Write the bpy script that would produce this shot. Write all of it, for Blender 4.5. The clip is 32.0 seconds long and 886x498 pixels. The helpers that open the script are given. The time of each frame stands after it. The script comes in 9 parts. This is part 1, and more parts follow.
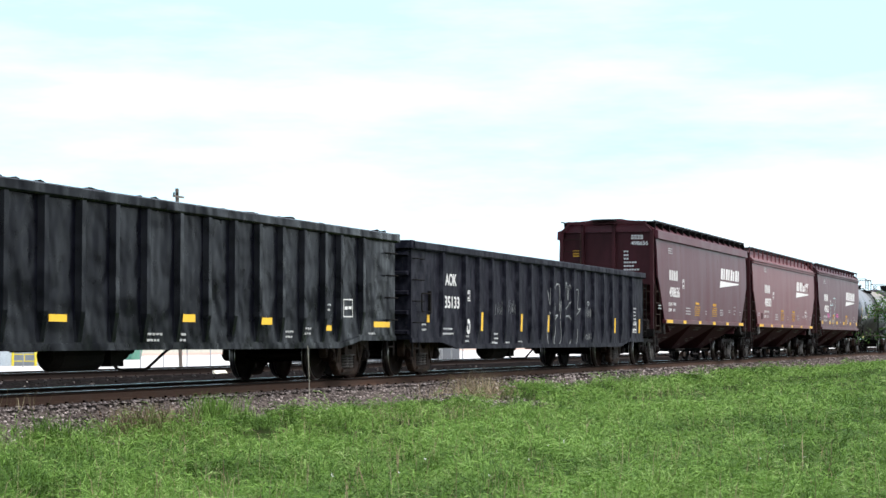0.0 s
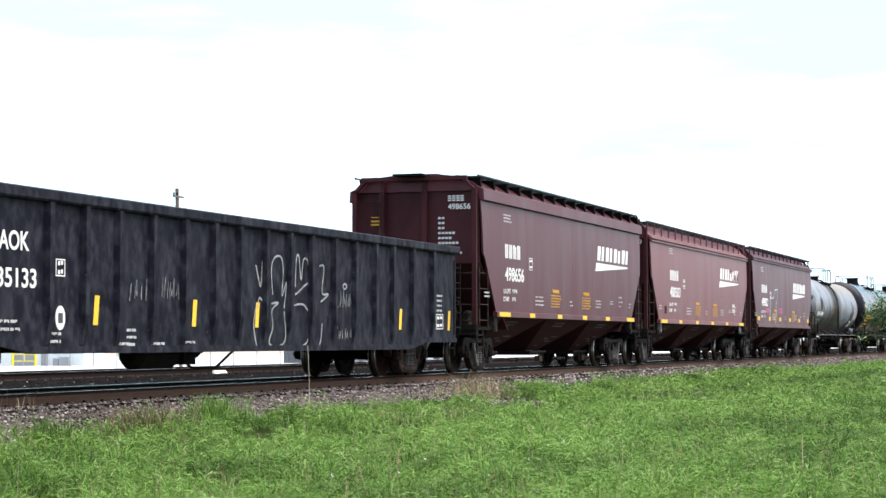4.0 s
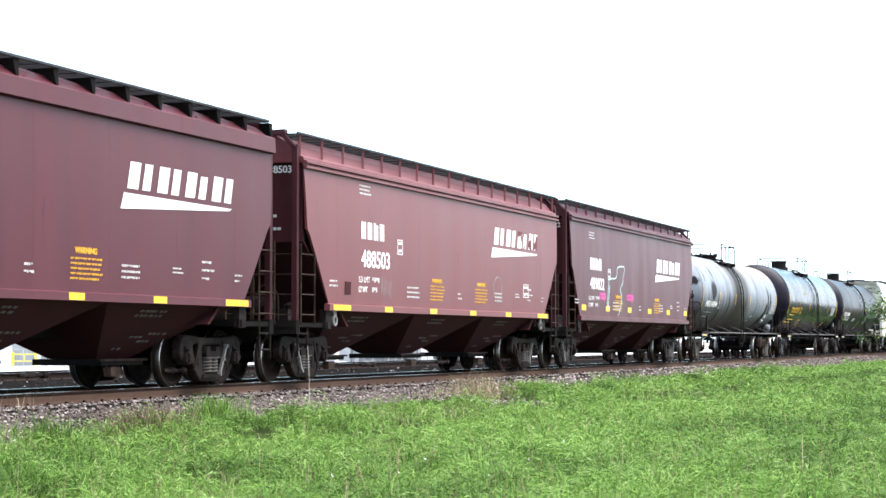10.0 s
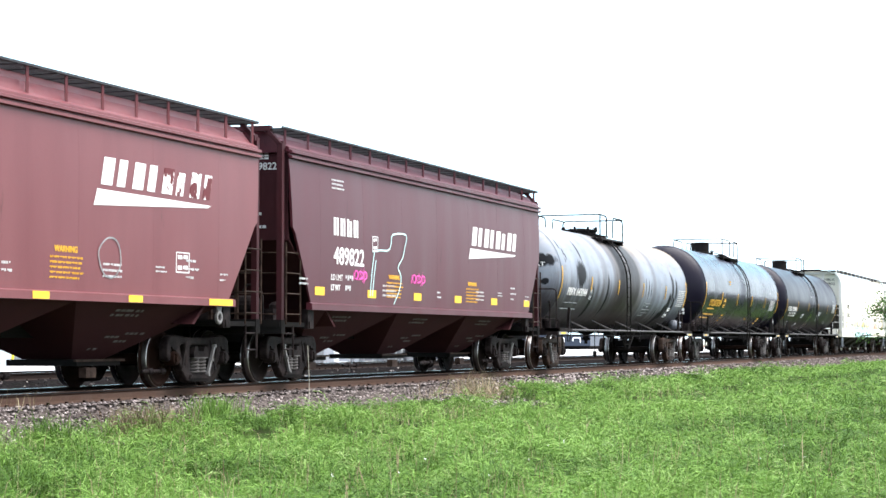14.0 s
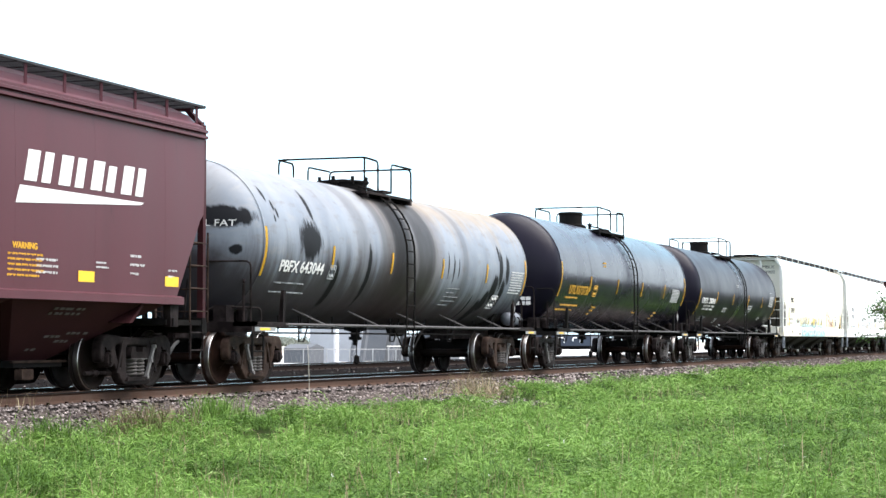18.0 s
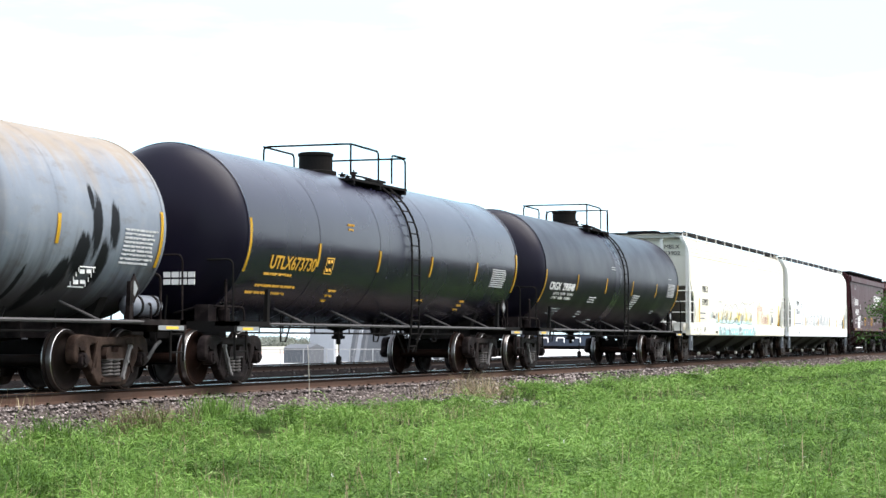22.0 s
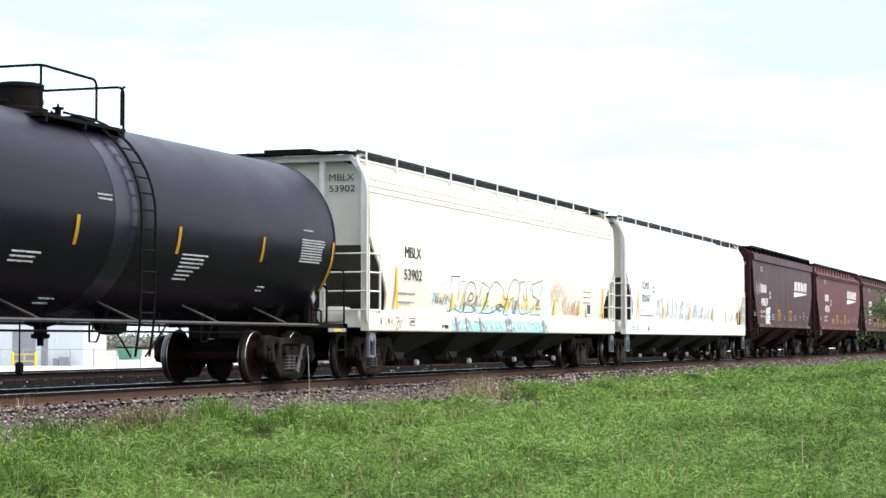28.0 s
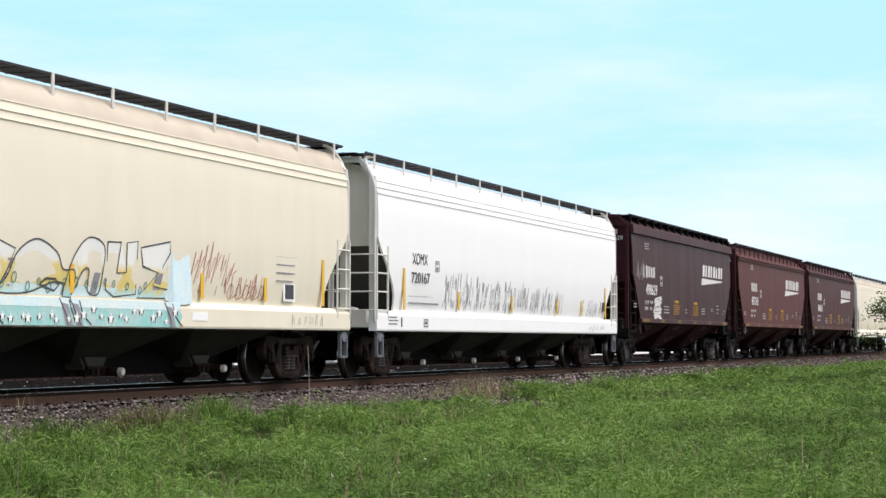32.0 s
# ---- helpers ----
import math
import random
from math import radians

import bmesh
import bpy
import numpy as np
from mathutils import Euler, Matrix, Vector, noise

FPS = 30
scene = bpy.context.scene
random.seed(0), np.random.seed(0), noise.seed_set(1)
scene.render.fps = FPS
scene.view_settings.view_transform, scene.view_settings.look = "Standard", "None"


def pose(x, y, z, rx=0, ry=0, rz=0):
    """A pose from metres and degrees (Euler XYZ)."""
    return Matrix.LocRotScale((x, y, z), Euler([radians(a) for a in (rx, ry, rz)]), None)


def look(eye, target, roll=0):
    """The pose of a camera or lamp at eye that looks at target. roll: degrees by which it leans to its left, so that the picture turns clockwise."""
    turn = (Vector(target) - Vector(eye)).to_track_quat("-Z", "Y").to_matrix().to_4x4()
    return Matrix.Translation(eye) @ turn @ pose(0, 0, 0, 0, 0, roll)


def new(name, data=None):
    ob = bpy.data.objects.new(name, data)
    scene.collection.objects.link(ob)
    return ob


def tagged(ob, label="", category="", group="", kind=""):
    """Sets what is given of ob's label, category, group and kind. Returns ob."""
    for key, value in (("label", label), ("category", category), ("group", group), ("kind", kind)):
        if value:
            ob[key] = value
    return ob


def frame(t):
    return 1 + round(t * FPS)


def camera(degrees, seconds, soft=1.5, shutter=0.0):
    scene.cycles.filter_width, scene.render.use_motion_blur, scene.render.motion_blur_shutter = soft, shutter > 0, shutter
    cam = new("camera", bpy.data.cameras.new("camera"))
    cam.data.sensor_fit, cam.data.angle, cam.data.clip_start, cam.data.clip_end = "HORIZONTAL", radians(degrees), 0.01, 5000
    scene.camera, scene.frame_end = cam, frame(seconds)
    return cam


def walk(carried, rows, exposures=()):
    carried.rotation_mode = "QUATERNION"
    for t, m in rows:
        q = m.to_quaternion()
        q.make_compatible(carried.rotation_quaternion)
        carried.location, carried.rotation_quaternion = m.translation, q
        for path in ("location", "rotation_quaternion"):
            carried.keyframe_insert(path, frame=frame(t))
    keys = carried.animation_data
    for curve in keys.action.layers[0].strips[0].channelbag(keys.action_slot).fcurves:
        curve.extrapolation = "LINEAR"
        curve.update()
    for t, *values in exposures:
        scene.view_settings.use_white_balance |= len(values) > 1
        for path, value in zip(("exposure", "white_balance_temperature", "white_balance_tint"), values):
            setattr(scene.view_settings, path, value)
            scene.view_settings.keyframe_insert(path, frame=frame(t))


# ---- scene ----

# Rail head top of the near track is z = 0; x runs along the track, y away from the camera.
SECONDS = 32.0
TRACK_Y = 15.2
cam = camera(25.746, SECONDS)
STAND = pose(0, 0, 0.742, 92.701, 0.0, -70.80)
walk(cam, [(0, STAND), (SECONDS, STAND)],
     exposures=[(0, 0.58, 6500, 10), (3, 0.72, 6500, 10), (6, 1.2, 6440, 10), (9, 1.4, 6400, 10), (13, 1.4, 6400, 10), (17, 1.2, 6450, 10), (20, 1.0, 6500, 10), (24, 0.9, 6500, 10), (27, 0.82, 6550, 11), (28, 0.74, 6620, 13), (29, 0.54, 6720, 14), (30, 0.29, 6750, 15), (31, 0.08, 6750, 15), (32, 0.03, 6750, 15)])


def run(t):
    """Metres that the train has rolled at t seconds."""
    u = t / 32
    return 4.37654 * t + 32 * (0.44242 * u**2 - 1.14027 * u**3 + 2.55057 * u**4 - 2.15233 * u**5 + 0.63513 * u**6)


# ---- light ----
world = bpy.data.worlds.new("sky")
scene.world = world
world.use_nodes = True
wt = world.node_tree
wt.nodes.clear()
w_out = wt.nodes.new("ShaderNodeOutputWorld")
w_bg = wt.nodes.new("ShaderNodeBackground")
w_sky = wt.nodes.new("ShaderNodeTexSky")
w_sky.sky_type, w_sky.sun_disc = "NISHITA", False
w_sky.sun_elevation, w_sky.sun_rotation = radians(64), radians(160)
w_tc = wt.nodes.new("ShaderNodeTexCoord")
w_map = wt.nodes.new("ShaderNodeMapping")
w_map.inputs["Scale"].default_value = (1.7, 1.7, 9.0)
w_noise = wt.nodes.new("ShaderNodeTexNoise")
w_noise.inputs["Scale"].default_value, w_noise.inputs["Detail"].default_value = 1.9, 8
w_noise.inputs["Roughness"].default_value = 0.6
w_sep = wt.nodes.new("ShaderNodeSeparateXYZ")
w_low = wt.nodes.new("ShaderNodeMapRange")  # the veil is thicker towards the horizon
w_low.inputs["From Min"].default_value, w_low.inputs["From Max"].default_value = 0.0, 0.24
w_low.inputs["To Min"].default_value, w_low.inputs["To Max"].default_value = 0.24, -0.05
w_add = wt.nodes.new("ShaderNodeMath")
w_ramp = wt.nodes.new("ShaderNodeMapRange")
w_ramp.inputs["From Min"].default_value, w_ramp.inputs["From Max"].default_value = 0.47, 0.84
w_cloud = wt.nodes.new("ShaderNodeMix")
w_cloud.data_type = "RGBA"
w_cloud.inputs[6].default_value = (5.2, 9.7, 12.1, 1)  # thin cyan haze
w_cloud.inputs[7].default_value = (9.6, 11.0, 11.9, 1)  # bright cloud
w_mix = wt.nodes.new("ShaderNodeMix")
w_mix.data_type = "RGBA"
w_mix.inputs[0].default_value = 0.9
wt.links.new(w_tc.outputs["Generated"], w_map.inputs["Vector"])
wt.links.new(w_tc.outputs["Generated"], w_sep.inputs[0])
wt.links.new(w_map.outputs["Vector"], w_noise.inputs["Vector"])
wt.links.new(w_sep.outputs[2], w_low.inputs["Value"])
w_east = wt.nodes.new("ShaderNodeMath")  # and thins out round the right edge of the camera's view
w_east.operation = "SUBTRACT"
w_east.inputs[1].default_value = 0.1
w_off = wt.nodes.new("ShaderNodeMath")
w_off.operation = "ABSOLUTE"
w_side = wt.nodes.new("ShaderNodeMapRange")
w_side.inputs["From Min"].default_value, w_side.inputs["From Max"].default_value = 0.0, 0.4
w_side.inputs["To Min"].default_value, w_side.inputs["To Max"].default_value = -0.1, 0.05
wt.links.new(w_sep.outputs[1], w_east.inputs[0])
wt.links.new(w_east.outputs[0], w_off.inputs[0])
wt.links.new(w_off.outputs[0], w_side.inputs["Value"])
w_veil = wt.nodes.new("ShaderNodeMath")
wt.links.new(w_low.outputs[0], w_veil.inputs[0])
wt.links.new(w_side.outputs[0], w_veil.inputs[1])
w_south = wt.nodes.new("ShaderNodeMapRange")  # unseen cloud bank in the south, added to whiten the tanks' reflections
w_south.inputs["From Min"].default_value, w_south.inputs["From Max"].default_value = 0.05, -0.15
w_south.inputs["To Min"].default_value, w_south.inputs["To Max"].default_value = 0.0, 0.4
wt.links.new(w_sep.outputs[1], w_south.inputs["Value"])
w_bank = wt.nodes.new("ShaderNodeMath")
wt.links.new(w_veil.outputs[0], w_bank.inputs[0])
wt.links.new(w_south.outputs[0], w_bank.inputs[1])
wt.links.new(w_noise.outputs["Fac"], w_add.inputs[0])
wt.links.new(w_bank.outputs[0], w_add.inputs[1])
wt.links.new(w_add.outputs[0], w_ramp.inputs["Value"])
wt.links.new(w_ramp.outputs[0], w_cloud.inputs[0])
w_high = wt.nodes.new("ShaderNodeMapRange")  # even overcast overhead, out of view, added to set the light's tint
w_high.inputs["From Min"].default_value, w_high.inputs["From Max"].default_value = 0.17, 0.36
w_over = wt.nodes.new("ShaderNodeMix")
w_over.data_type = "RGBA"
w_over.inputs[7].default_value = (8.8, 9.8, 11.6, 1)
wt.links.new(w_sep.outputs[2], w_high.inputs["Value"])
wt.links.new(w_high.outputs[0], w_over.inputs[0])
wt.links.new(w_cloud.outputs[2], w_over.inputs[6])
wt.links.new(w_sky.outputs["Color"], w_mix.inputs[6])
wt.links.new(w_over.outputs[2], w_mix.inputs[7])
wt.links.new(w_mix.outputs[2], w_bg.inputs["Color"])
w_bg.inputs["Strength"].default_value = 0.1
wt.links.new(w_bg.outputs["Background"], w_out.inputs["Surface"])

sun = new("sun", bpy.data.lights.new("sun", "SUN"))
sun.data.energy, sun.data.angle, sun.data.color = 4.6, radians(64), (1.0, 0.95, 0.9)
sun.matrix_world = look((14, -38, 84), (0, 0, 0))


# ---- materials ----
def mat(name, base, rough=0.6, metal=0.0, second=None, spots=None, scale=1.0, streak=0.0, bump=0.1, amount=0.5, spot_at=0.62, fine=40.0, spec=0.25, lo=0.35, hi=0.7, dent=0.0, dent_scale=(0.9, 0.9, 0.35), grain=0.25):
    """Surface with two scales of variation: soft patches or vertical streaks of `second`, and small spots of `spots`."""
    m = bpy.data.materials.new(name)
    m.use_nodes = True
    nt = m.node_tree
    nt.nodes.clear()
    add = lambda kind: nt.nodes.new(kind)
    out, bsdf = add("ShaderNodeOutputMaterial"), add("ShaderNodeBsdfPrincipled")
    nt.links.new(bsdf.outputs[0], out.inputs["Surface"])
    bsdf.inputs["Roughness"].default_value, bsdf.inputs["Metallic"].default_value = rough, metal
    bsdf.inputs["Specular IOR Level"].default_value = spec
    tc = add("ShaderNodeTexCoord")
    mp = add("ShaderNodeMapping")
    mp.inputs["Scale"].default_value = (1, 1, 1 - 0.9 * streak)
    nt.links.new(tc.outputs["Object"], mp.inputs["Vector"])
    n1 = add("ShaderNodeTexNoise")
    n1.inputs["Scale"].default_value, n1.inputs["Detail"].default_value = 1.3 * scale * (1 + 2.0 * streak), 6
    nt.links.new(mp.outputs[0], n1.inputs["Vector"])
    r1 = add("ShaderNodeMapRange")
    r1.inputs["From Min"].default_value, r1.inputs["From Max"].default_value = lo, hi
    r1.inputs["To Max"].default_value = amount
    nt.links.new(n1.outputs["Fac"], r1.inputs["Value"])
    m1 = add("ShaderNodeMix")
    m1.data_type = "RGBA"
    second = second or tuple(c * 0.6 for c in base)
    m1.inputs[6].default_value, m1.inputs[7].default_value = (*base, 1), (*second, 1)
    nt.links.new(r1.outputs[0], m1.inputs[0])
    n2 = add("ShaderNodeTexNoise")
    n2.inputs["Scale"].default_value, n2.inputs["Detail"].default_value = fine, 4
    nt.links.new(tc.outputs["Object"], n2.inputs["Vector"])
    last = m1.outputs[2]
    if spots:
        n3 = add("ShaderNodeTexNoise")
        n3.inputs["Scale"].default_value, n3.inputs["Detail"].default_value = 4.5 * scale, 8
        n3.inputs["Roughness"].default_value = 0.7
        nt.links.new(mp.outputs[0], n3.inputs["Vector"])
        r3 = add("ShaderNodeMapRange")
        r3.inputs["From Min"].default_value, r3.inputs["From Max"].default_value = spot_at, spot_at + 0.08
        nt.links.new(n3.outputs["Fac"], r3.inputs["Value"])
        m3 = add("ShaderNodeMix")
        m3.data_type = "RGBA"
        nt.links.new(last, m3.inputs[6])
        m3.inputs[7].default_value = (*spots, 1)
        nt.links.new(r3.outputs[0], m3.inputs[0])
        last = m3.outputs[2]
    hs = add("ShaderNodeHueSaturation")
    r2 = add("ShaderNodeMapRange")
    r2.inputs["To Min"].default_value, r2.inputs["To Max"].default_value = 1 - grain, 1 + grain
    nt.links.new(n2.outputs["Fac"], r2.inputs["Value"])
    nt.links.new(r2.outputs[0], hs.inputs["Value"])
    nt.links.new(last, hs.inputs["Color"])
    nt.links.new(hs.outputs[0], bsdf.inputs["Base Color"])
    rr = add("ShaderNodeMapRange")
    rr.inputs["To Min"].default_value, rr.inputs["To Max"].default_value = max(0.03, rough - 0.12), min(1, rough + 0.12)
    nt.links.new(n1.outputs["Fac"], rr.inputs["Value"])
    nt.links.new(rr.outputs[0], bsdf.inputs["Roughness"])
    if bump:
        bp = add("ShaderNodeBump")
        bp.inputs["Strength"].default_value, bp.inputs["Distance"].default_value = bump, 0.02
        nt.links.new(n2.outputs["Fac"], bp.inputs["Height"])
        nt.links.new(bp.outputs[0], bsdf.inputs["Normal"])
    if dent:
        # sheet metal pushed in and out over half a metre or so
        dm, dn, db = add("ShaderNodeMapping"), add("ShaderNodeTexNoise"), add("ShaderNodeBump")
        dm.inputs["Scale"].default_value = dent_scale
        dn.inputs["Scale"].default_value, dn.inputs["Detail"].default_value, dn.inputs["Roughness"].default_value = 1.0, 2 if dent > 0.05 else 0, 0.45
        db.inputs["Strength"].default_value, db.inputs["Distance"].default_value = 1.0, dent
        nt.links.new(tc.outputs["Object"], dm.inputs["Vector"])
        nt.links.new(dm.outputs[0], dn.inputs["Vector"])
        nt.links.new(dn.outputs["Fac"], db.inputs["Height"])
        if bump:
            nt.links.new(bp.outputs[0], db.inputs["Normal"])
        nt.links.new(db.outputs[0], bsdf.inputs["Normal"])
    return m


def speckle(name, colours, scale, rough=0.9, island=False, bump=0.3, patch=0.0):
    """Granular or leafy surface; each island or cell takes a colour from the ramp."""
    m = mat(name, colours[0], rough, scale=scale, bump=bump)
    nt = m.node_tree
    bsdf = next(n for n in nt.nodes if n.type == "BSDF_PRINCIPLED")
    ramp = nt.nodes.new("ShaderNodeValToRGB")
    els = ramp.color_ramp.elements
    while len(els) < len(colours):
        els.new(0.5)
    for i, c in enumerate(colours):
        els[i].position, els[i].color = i / (len(colours) - 1), (*c, 1)
    if island:
        src = nt.nodes.new("ShaderNodeNewGeometry").outputs["Random Per Island"]
    else:
        v = nt.nodes.new("ShaderNodeTexVoronoi")
        v.inputs["Scale"].default_value = scale
        tc = nt.nodes.new("ShaderNodeTexCoord")
        nt.links.new(tc.outputs["Object"], v.inputs["Vector"])
        sep = nt.nodes.new("ShaderNodeSeparateColor")
        nt.links.new(v.outputs["Color"], sep.inputs[0])
        src = sep.outputs[0]
    if patch:
        # neighbours resemble each other: half of the choice comes from a soft pattern over the ground
        tc2, ns, mx = nt.nodes.new("ShaderNodeTexCoord"), nt.nodes.new("ShaderNodeTexNoise"), nt.nodes.new("ShaderNodeMath")
        ns.inputs["Scale"].default_value, ns.inputs["Detail"].default_value = patch, 4
        nt.links.new(tc2.outputs["Object"], ns.inputs["Vector"])
        st = nt.nodes.new("ShaderNodeMapRange")
        st.inputs["From Min"].default_value, st.inputs["From Max"].default_value = 0.3, 0.7
        nt.links.new(ns.outputs["Fac"], st.inputs["Value"])
        av = nt.nodes.new("ShaderNodeMath")
        av.operation = "MULTIPLY_ADD"
        av.inputs[1].default_value = 0.4
        mx.operation, mx.inputs[1].default_value = "MULTIPLY", 0.68
        nt.links.new(src, mx.inputs[0])
        nt.links.new(st.outputs[0], av.inputs[0])
        nt.links.new(mx.outputs[0], av.inputs[2])
        src = av.outputs[0]
    nt.links.new(src, ramp.inputs["Fac"])
    nt.links.new(ramp.outputs["Color"], bsdf.inputs["Base Color"])
    return m


RUST = (0.13, 0.06, 0.035)
# Bluish patches mimic sky sheen on dented panels; pale spots are scuffs.
M_BLACK = mat("black_weathered_paint", (0.0013, 0.0014, 0.0030), 0.3, second=(0.0036, 0.0038, 0.0074), spots=(0.045, 0.043, 0.043), scale=2.6, streak=0.3, amount=0.9, lo=0.45, hi=0.75, spot_at=0.75, bump=0.05, spec=0.1, dent=0.13, dent_scale=(1.5, 1.5, 1.0))
M_BLACK_WORN = mat("grey_black_worn_paint", (0.0084, 0.0084, 0.0132), 0.5, second=(0.0325, 0.0328, 0.0420), spots=(0.11, 0.098, 0.088), scale=3.0, streak=0.4, amount=0.85, lo=0.42, hi=0.7, spot_at=0.65, bump=0.08, spec=0.03, dent=0.1, dent_scale=(1.6, 1.6, 1.0))
M_UNDER = mat("dark_underframe_grime", (0.009, 0.0085, 0.0085), 0.8, second=(0.016, 0.013, 0.011), spots=(0.05, 0.025, 0.015), spot_at=0.74, spec=0.08)
M_TRUCK = mat("dusty_cast_steel", (0.0085, 0.0062, 0.0062), 0.55, second=(0.036, 0.0275, 0.026), spots=(0.055, 0.036, 0.027), scale=3.5, amount=0.8, lo=0.42, hi=0.7, spot_at=0.66, bump=0.3, spec=0.03)
M_TRUCK_RUST = mat("brown_dusty_cast_steel", (0.020, 0.0125, 0.0100), 0.55, second=(0.062, 0.041, 0.032), spots=(0.075, 0.038, 0.024), scale=3.5, amount=0.9, lo=0.42, hi=0.7, spot_at=0.64, bump=0.3, spec=0.03)
M_WHEEL = mat("dark_wheel_steel", (0.0080, 0.0055, 0.0046), 0.65, second=(0.0150, 0.0095, 0.0072), scale=3, spec=0.06)
M_WHEEL_RUST = mat("rusty_wheel_steel", (0.0150, 0.0068, 0.0045), 0.75, second=(0.0075, 0.0042, 0.0034), scale=3, spec=0.05)
M_TREAD = mat("polished_tread_steel", (0.5, 0.49, 0.48), 0.3, 1.0, second=(0.3, 0.28, 0.26), bump=0.02)
M_WORNTREAD = mat("dull_tread_steel", (0.13, 0.12, 0.115), 0.38, 1.0, second=(0.07, 0.06, 0.055), bump=0.02)
M_MAROON = mat("faded_maroon_paint", (0.0570, 0.0110, 0.0168), 0.42, second=(0.0790, 0.0190, 0.0265), spots=(0.0365, 0.0060, 0.0095), scale=0.5, streak=0.9, amount=0.8, spot_at=0.64, bump=0.03, spec=0.2, dent=0.03, dent_scale=(0.8, 0.8, 0.1), grain=0.1)
M_RED = mat("faded_oxide_red_paint", (0.1080, 0.0240, 0.0270), 0.42, second=(0.1420, 0.0460, 0.0490), spots=(0.0623, 0.0163, 0.0142), scale=0.5, streak=0.9, amount=0.8, spot_at=0.64, bump=0.03, spec=0.28, dent=0.025, dent_scale=(0.8, 0.8, 0.1), grain=0.1)
M_PLUM = mat("faded_plum_paint", (0.0570, 0.0105, 0.0155), 0.42, second=(0.0740, 0.0195, 0.0265), spots=(0.0278, 0.0064, 0.0080), scale=0.5, streak=0.9, amount=0.8, spot_at=0.64, bump=0.03, spec=0.24, dent=0.03, dent_scale=(0.8, 0.8, 0.1), grain=0.1)
# Darker maroon for the car ends; their shade is put into the paint colour.
M_ENDSHADE = mat("sooty_maroon_end_paint", (0.0430, 0.0108, 0.0135), 0.6, second=(0.0250, 0.0076, 0.0090), spots=(0.0550, 0.0170, 0.0190), scale=0.9, streak=0.6, amount=0.8, spot_at=0.7, bump=0.03, spec=0.12)
M_DEEPMAROON = mat("dark_brown_maroon_paint", (0.0370, 0.0100, 0.0125), 0.5, second=(0.0540, 0.0180, 0.0200), spots=(0.0240, 0.0070, 0.0080), scale=0.5, streak=0.9, amount=0.8, spot_at=0.64, bump=0.03, spec=0.15, dent=0.03, dent_scale=(0.8, 0.8, 0.1), grain=0.1)
M_BRICK = mat("dusty_brick_brown_paint", (0.0840, 0.0240, 0.0220), 0.55, second=(0.1080, 0.0400, 0.0370), spots=(0.0480, 0.0150, 0.0130), scale=0.5, streak=0.9, amount=0.8, spot_at=0.64, bump=0.03, spec=0.12, dent=0.025, dent_scale=(0.8, 0.8, 0.1), grain=0.1)
M_UMBER = mat("dusty_umber_red_paint", (0.0560, 0.0175, 0.0165), 0.55, second=(0.0760, 0.0290, 0.0270), spots=(0.0330, 0.0110, 0.0100), scale=0.5, streak=0.9, amount=0.8, spot_at=0.64, bump=0.03, spec=0.12, dent=0.025, dent_scale=(0.8, 0.8, 0.1), grain=0.1)
M_CREAM = mat("cream_white_paint", (0.7696, 0.7140, 0.5760), 0.55, second=(0.6968, 0.6426, 0.5184), spots=(0.6032, 0.5508, 0.4416), scale=0.5, streak=0.9, amount=0.5, spot_at=0.74, bump=0.02, grain=0.05)
M_WHITE = mat("clean_white_paint", (0.86, 0.86, 0.85), 0.42, second=(0.83, 0.83, 0.82), scale=0.5, streak=0.9, amount=0.5, bump=0.02, grain=0.04)
M_CREAMROOF = mat("dusty_tan_roof_paint", (0.50, 0.45, 0.36), 0.7, second=(0.40, 0.35, 0.28), spots=(0.36, 0.25, 0.17), scale=0.8, amount=0.8, spot_at=0.66, bump=0.03, grain=0.06)
M_ENDGREY = mat("pale_grey_end_paint", (0.73, 0.71, 0.61), 0.55, second=(0.62, 0.60, 0.51), streak=0.7, amount=0.6, bump=0.02, grain=0.05)
M_GREYWHITE = mat("grey_white_frame_paint", (0.6720, 0.6600, 0.6090), 0.55, second=(0.5376, 0.5170, 0.4620), spots=(0.2240, 0.1760, 0.1260), streak=0.5, spot_at=0.72, grain=0.1)
M_TANKGREY = mat("oil_streaked_grey_tank_paint", (0.15, 0.157, 0.2), 0.48, second=(0.12, 0.085, 0.062), spots=(0.03, 0.028, 0.027), scale=0.8, streak=0.7, amount=0.9, spot_at=0.59, bump=0.04, spec=0.14)


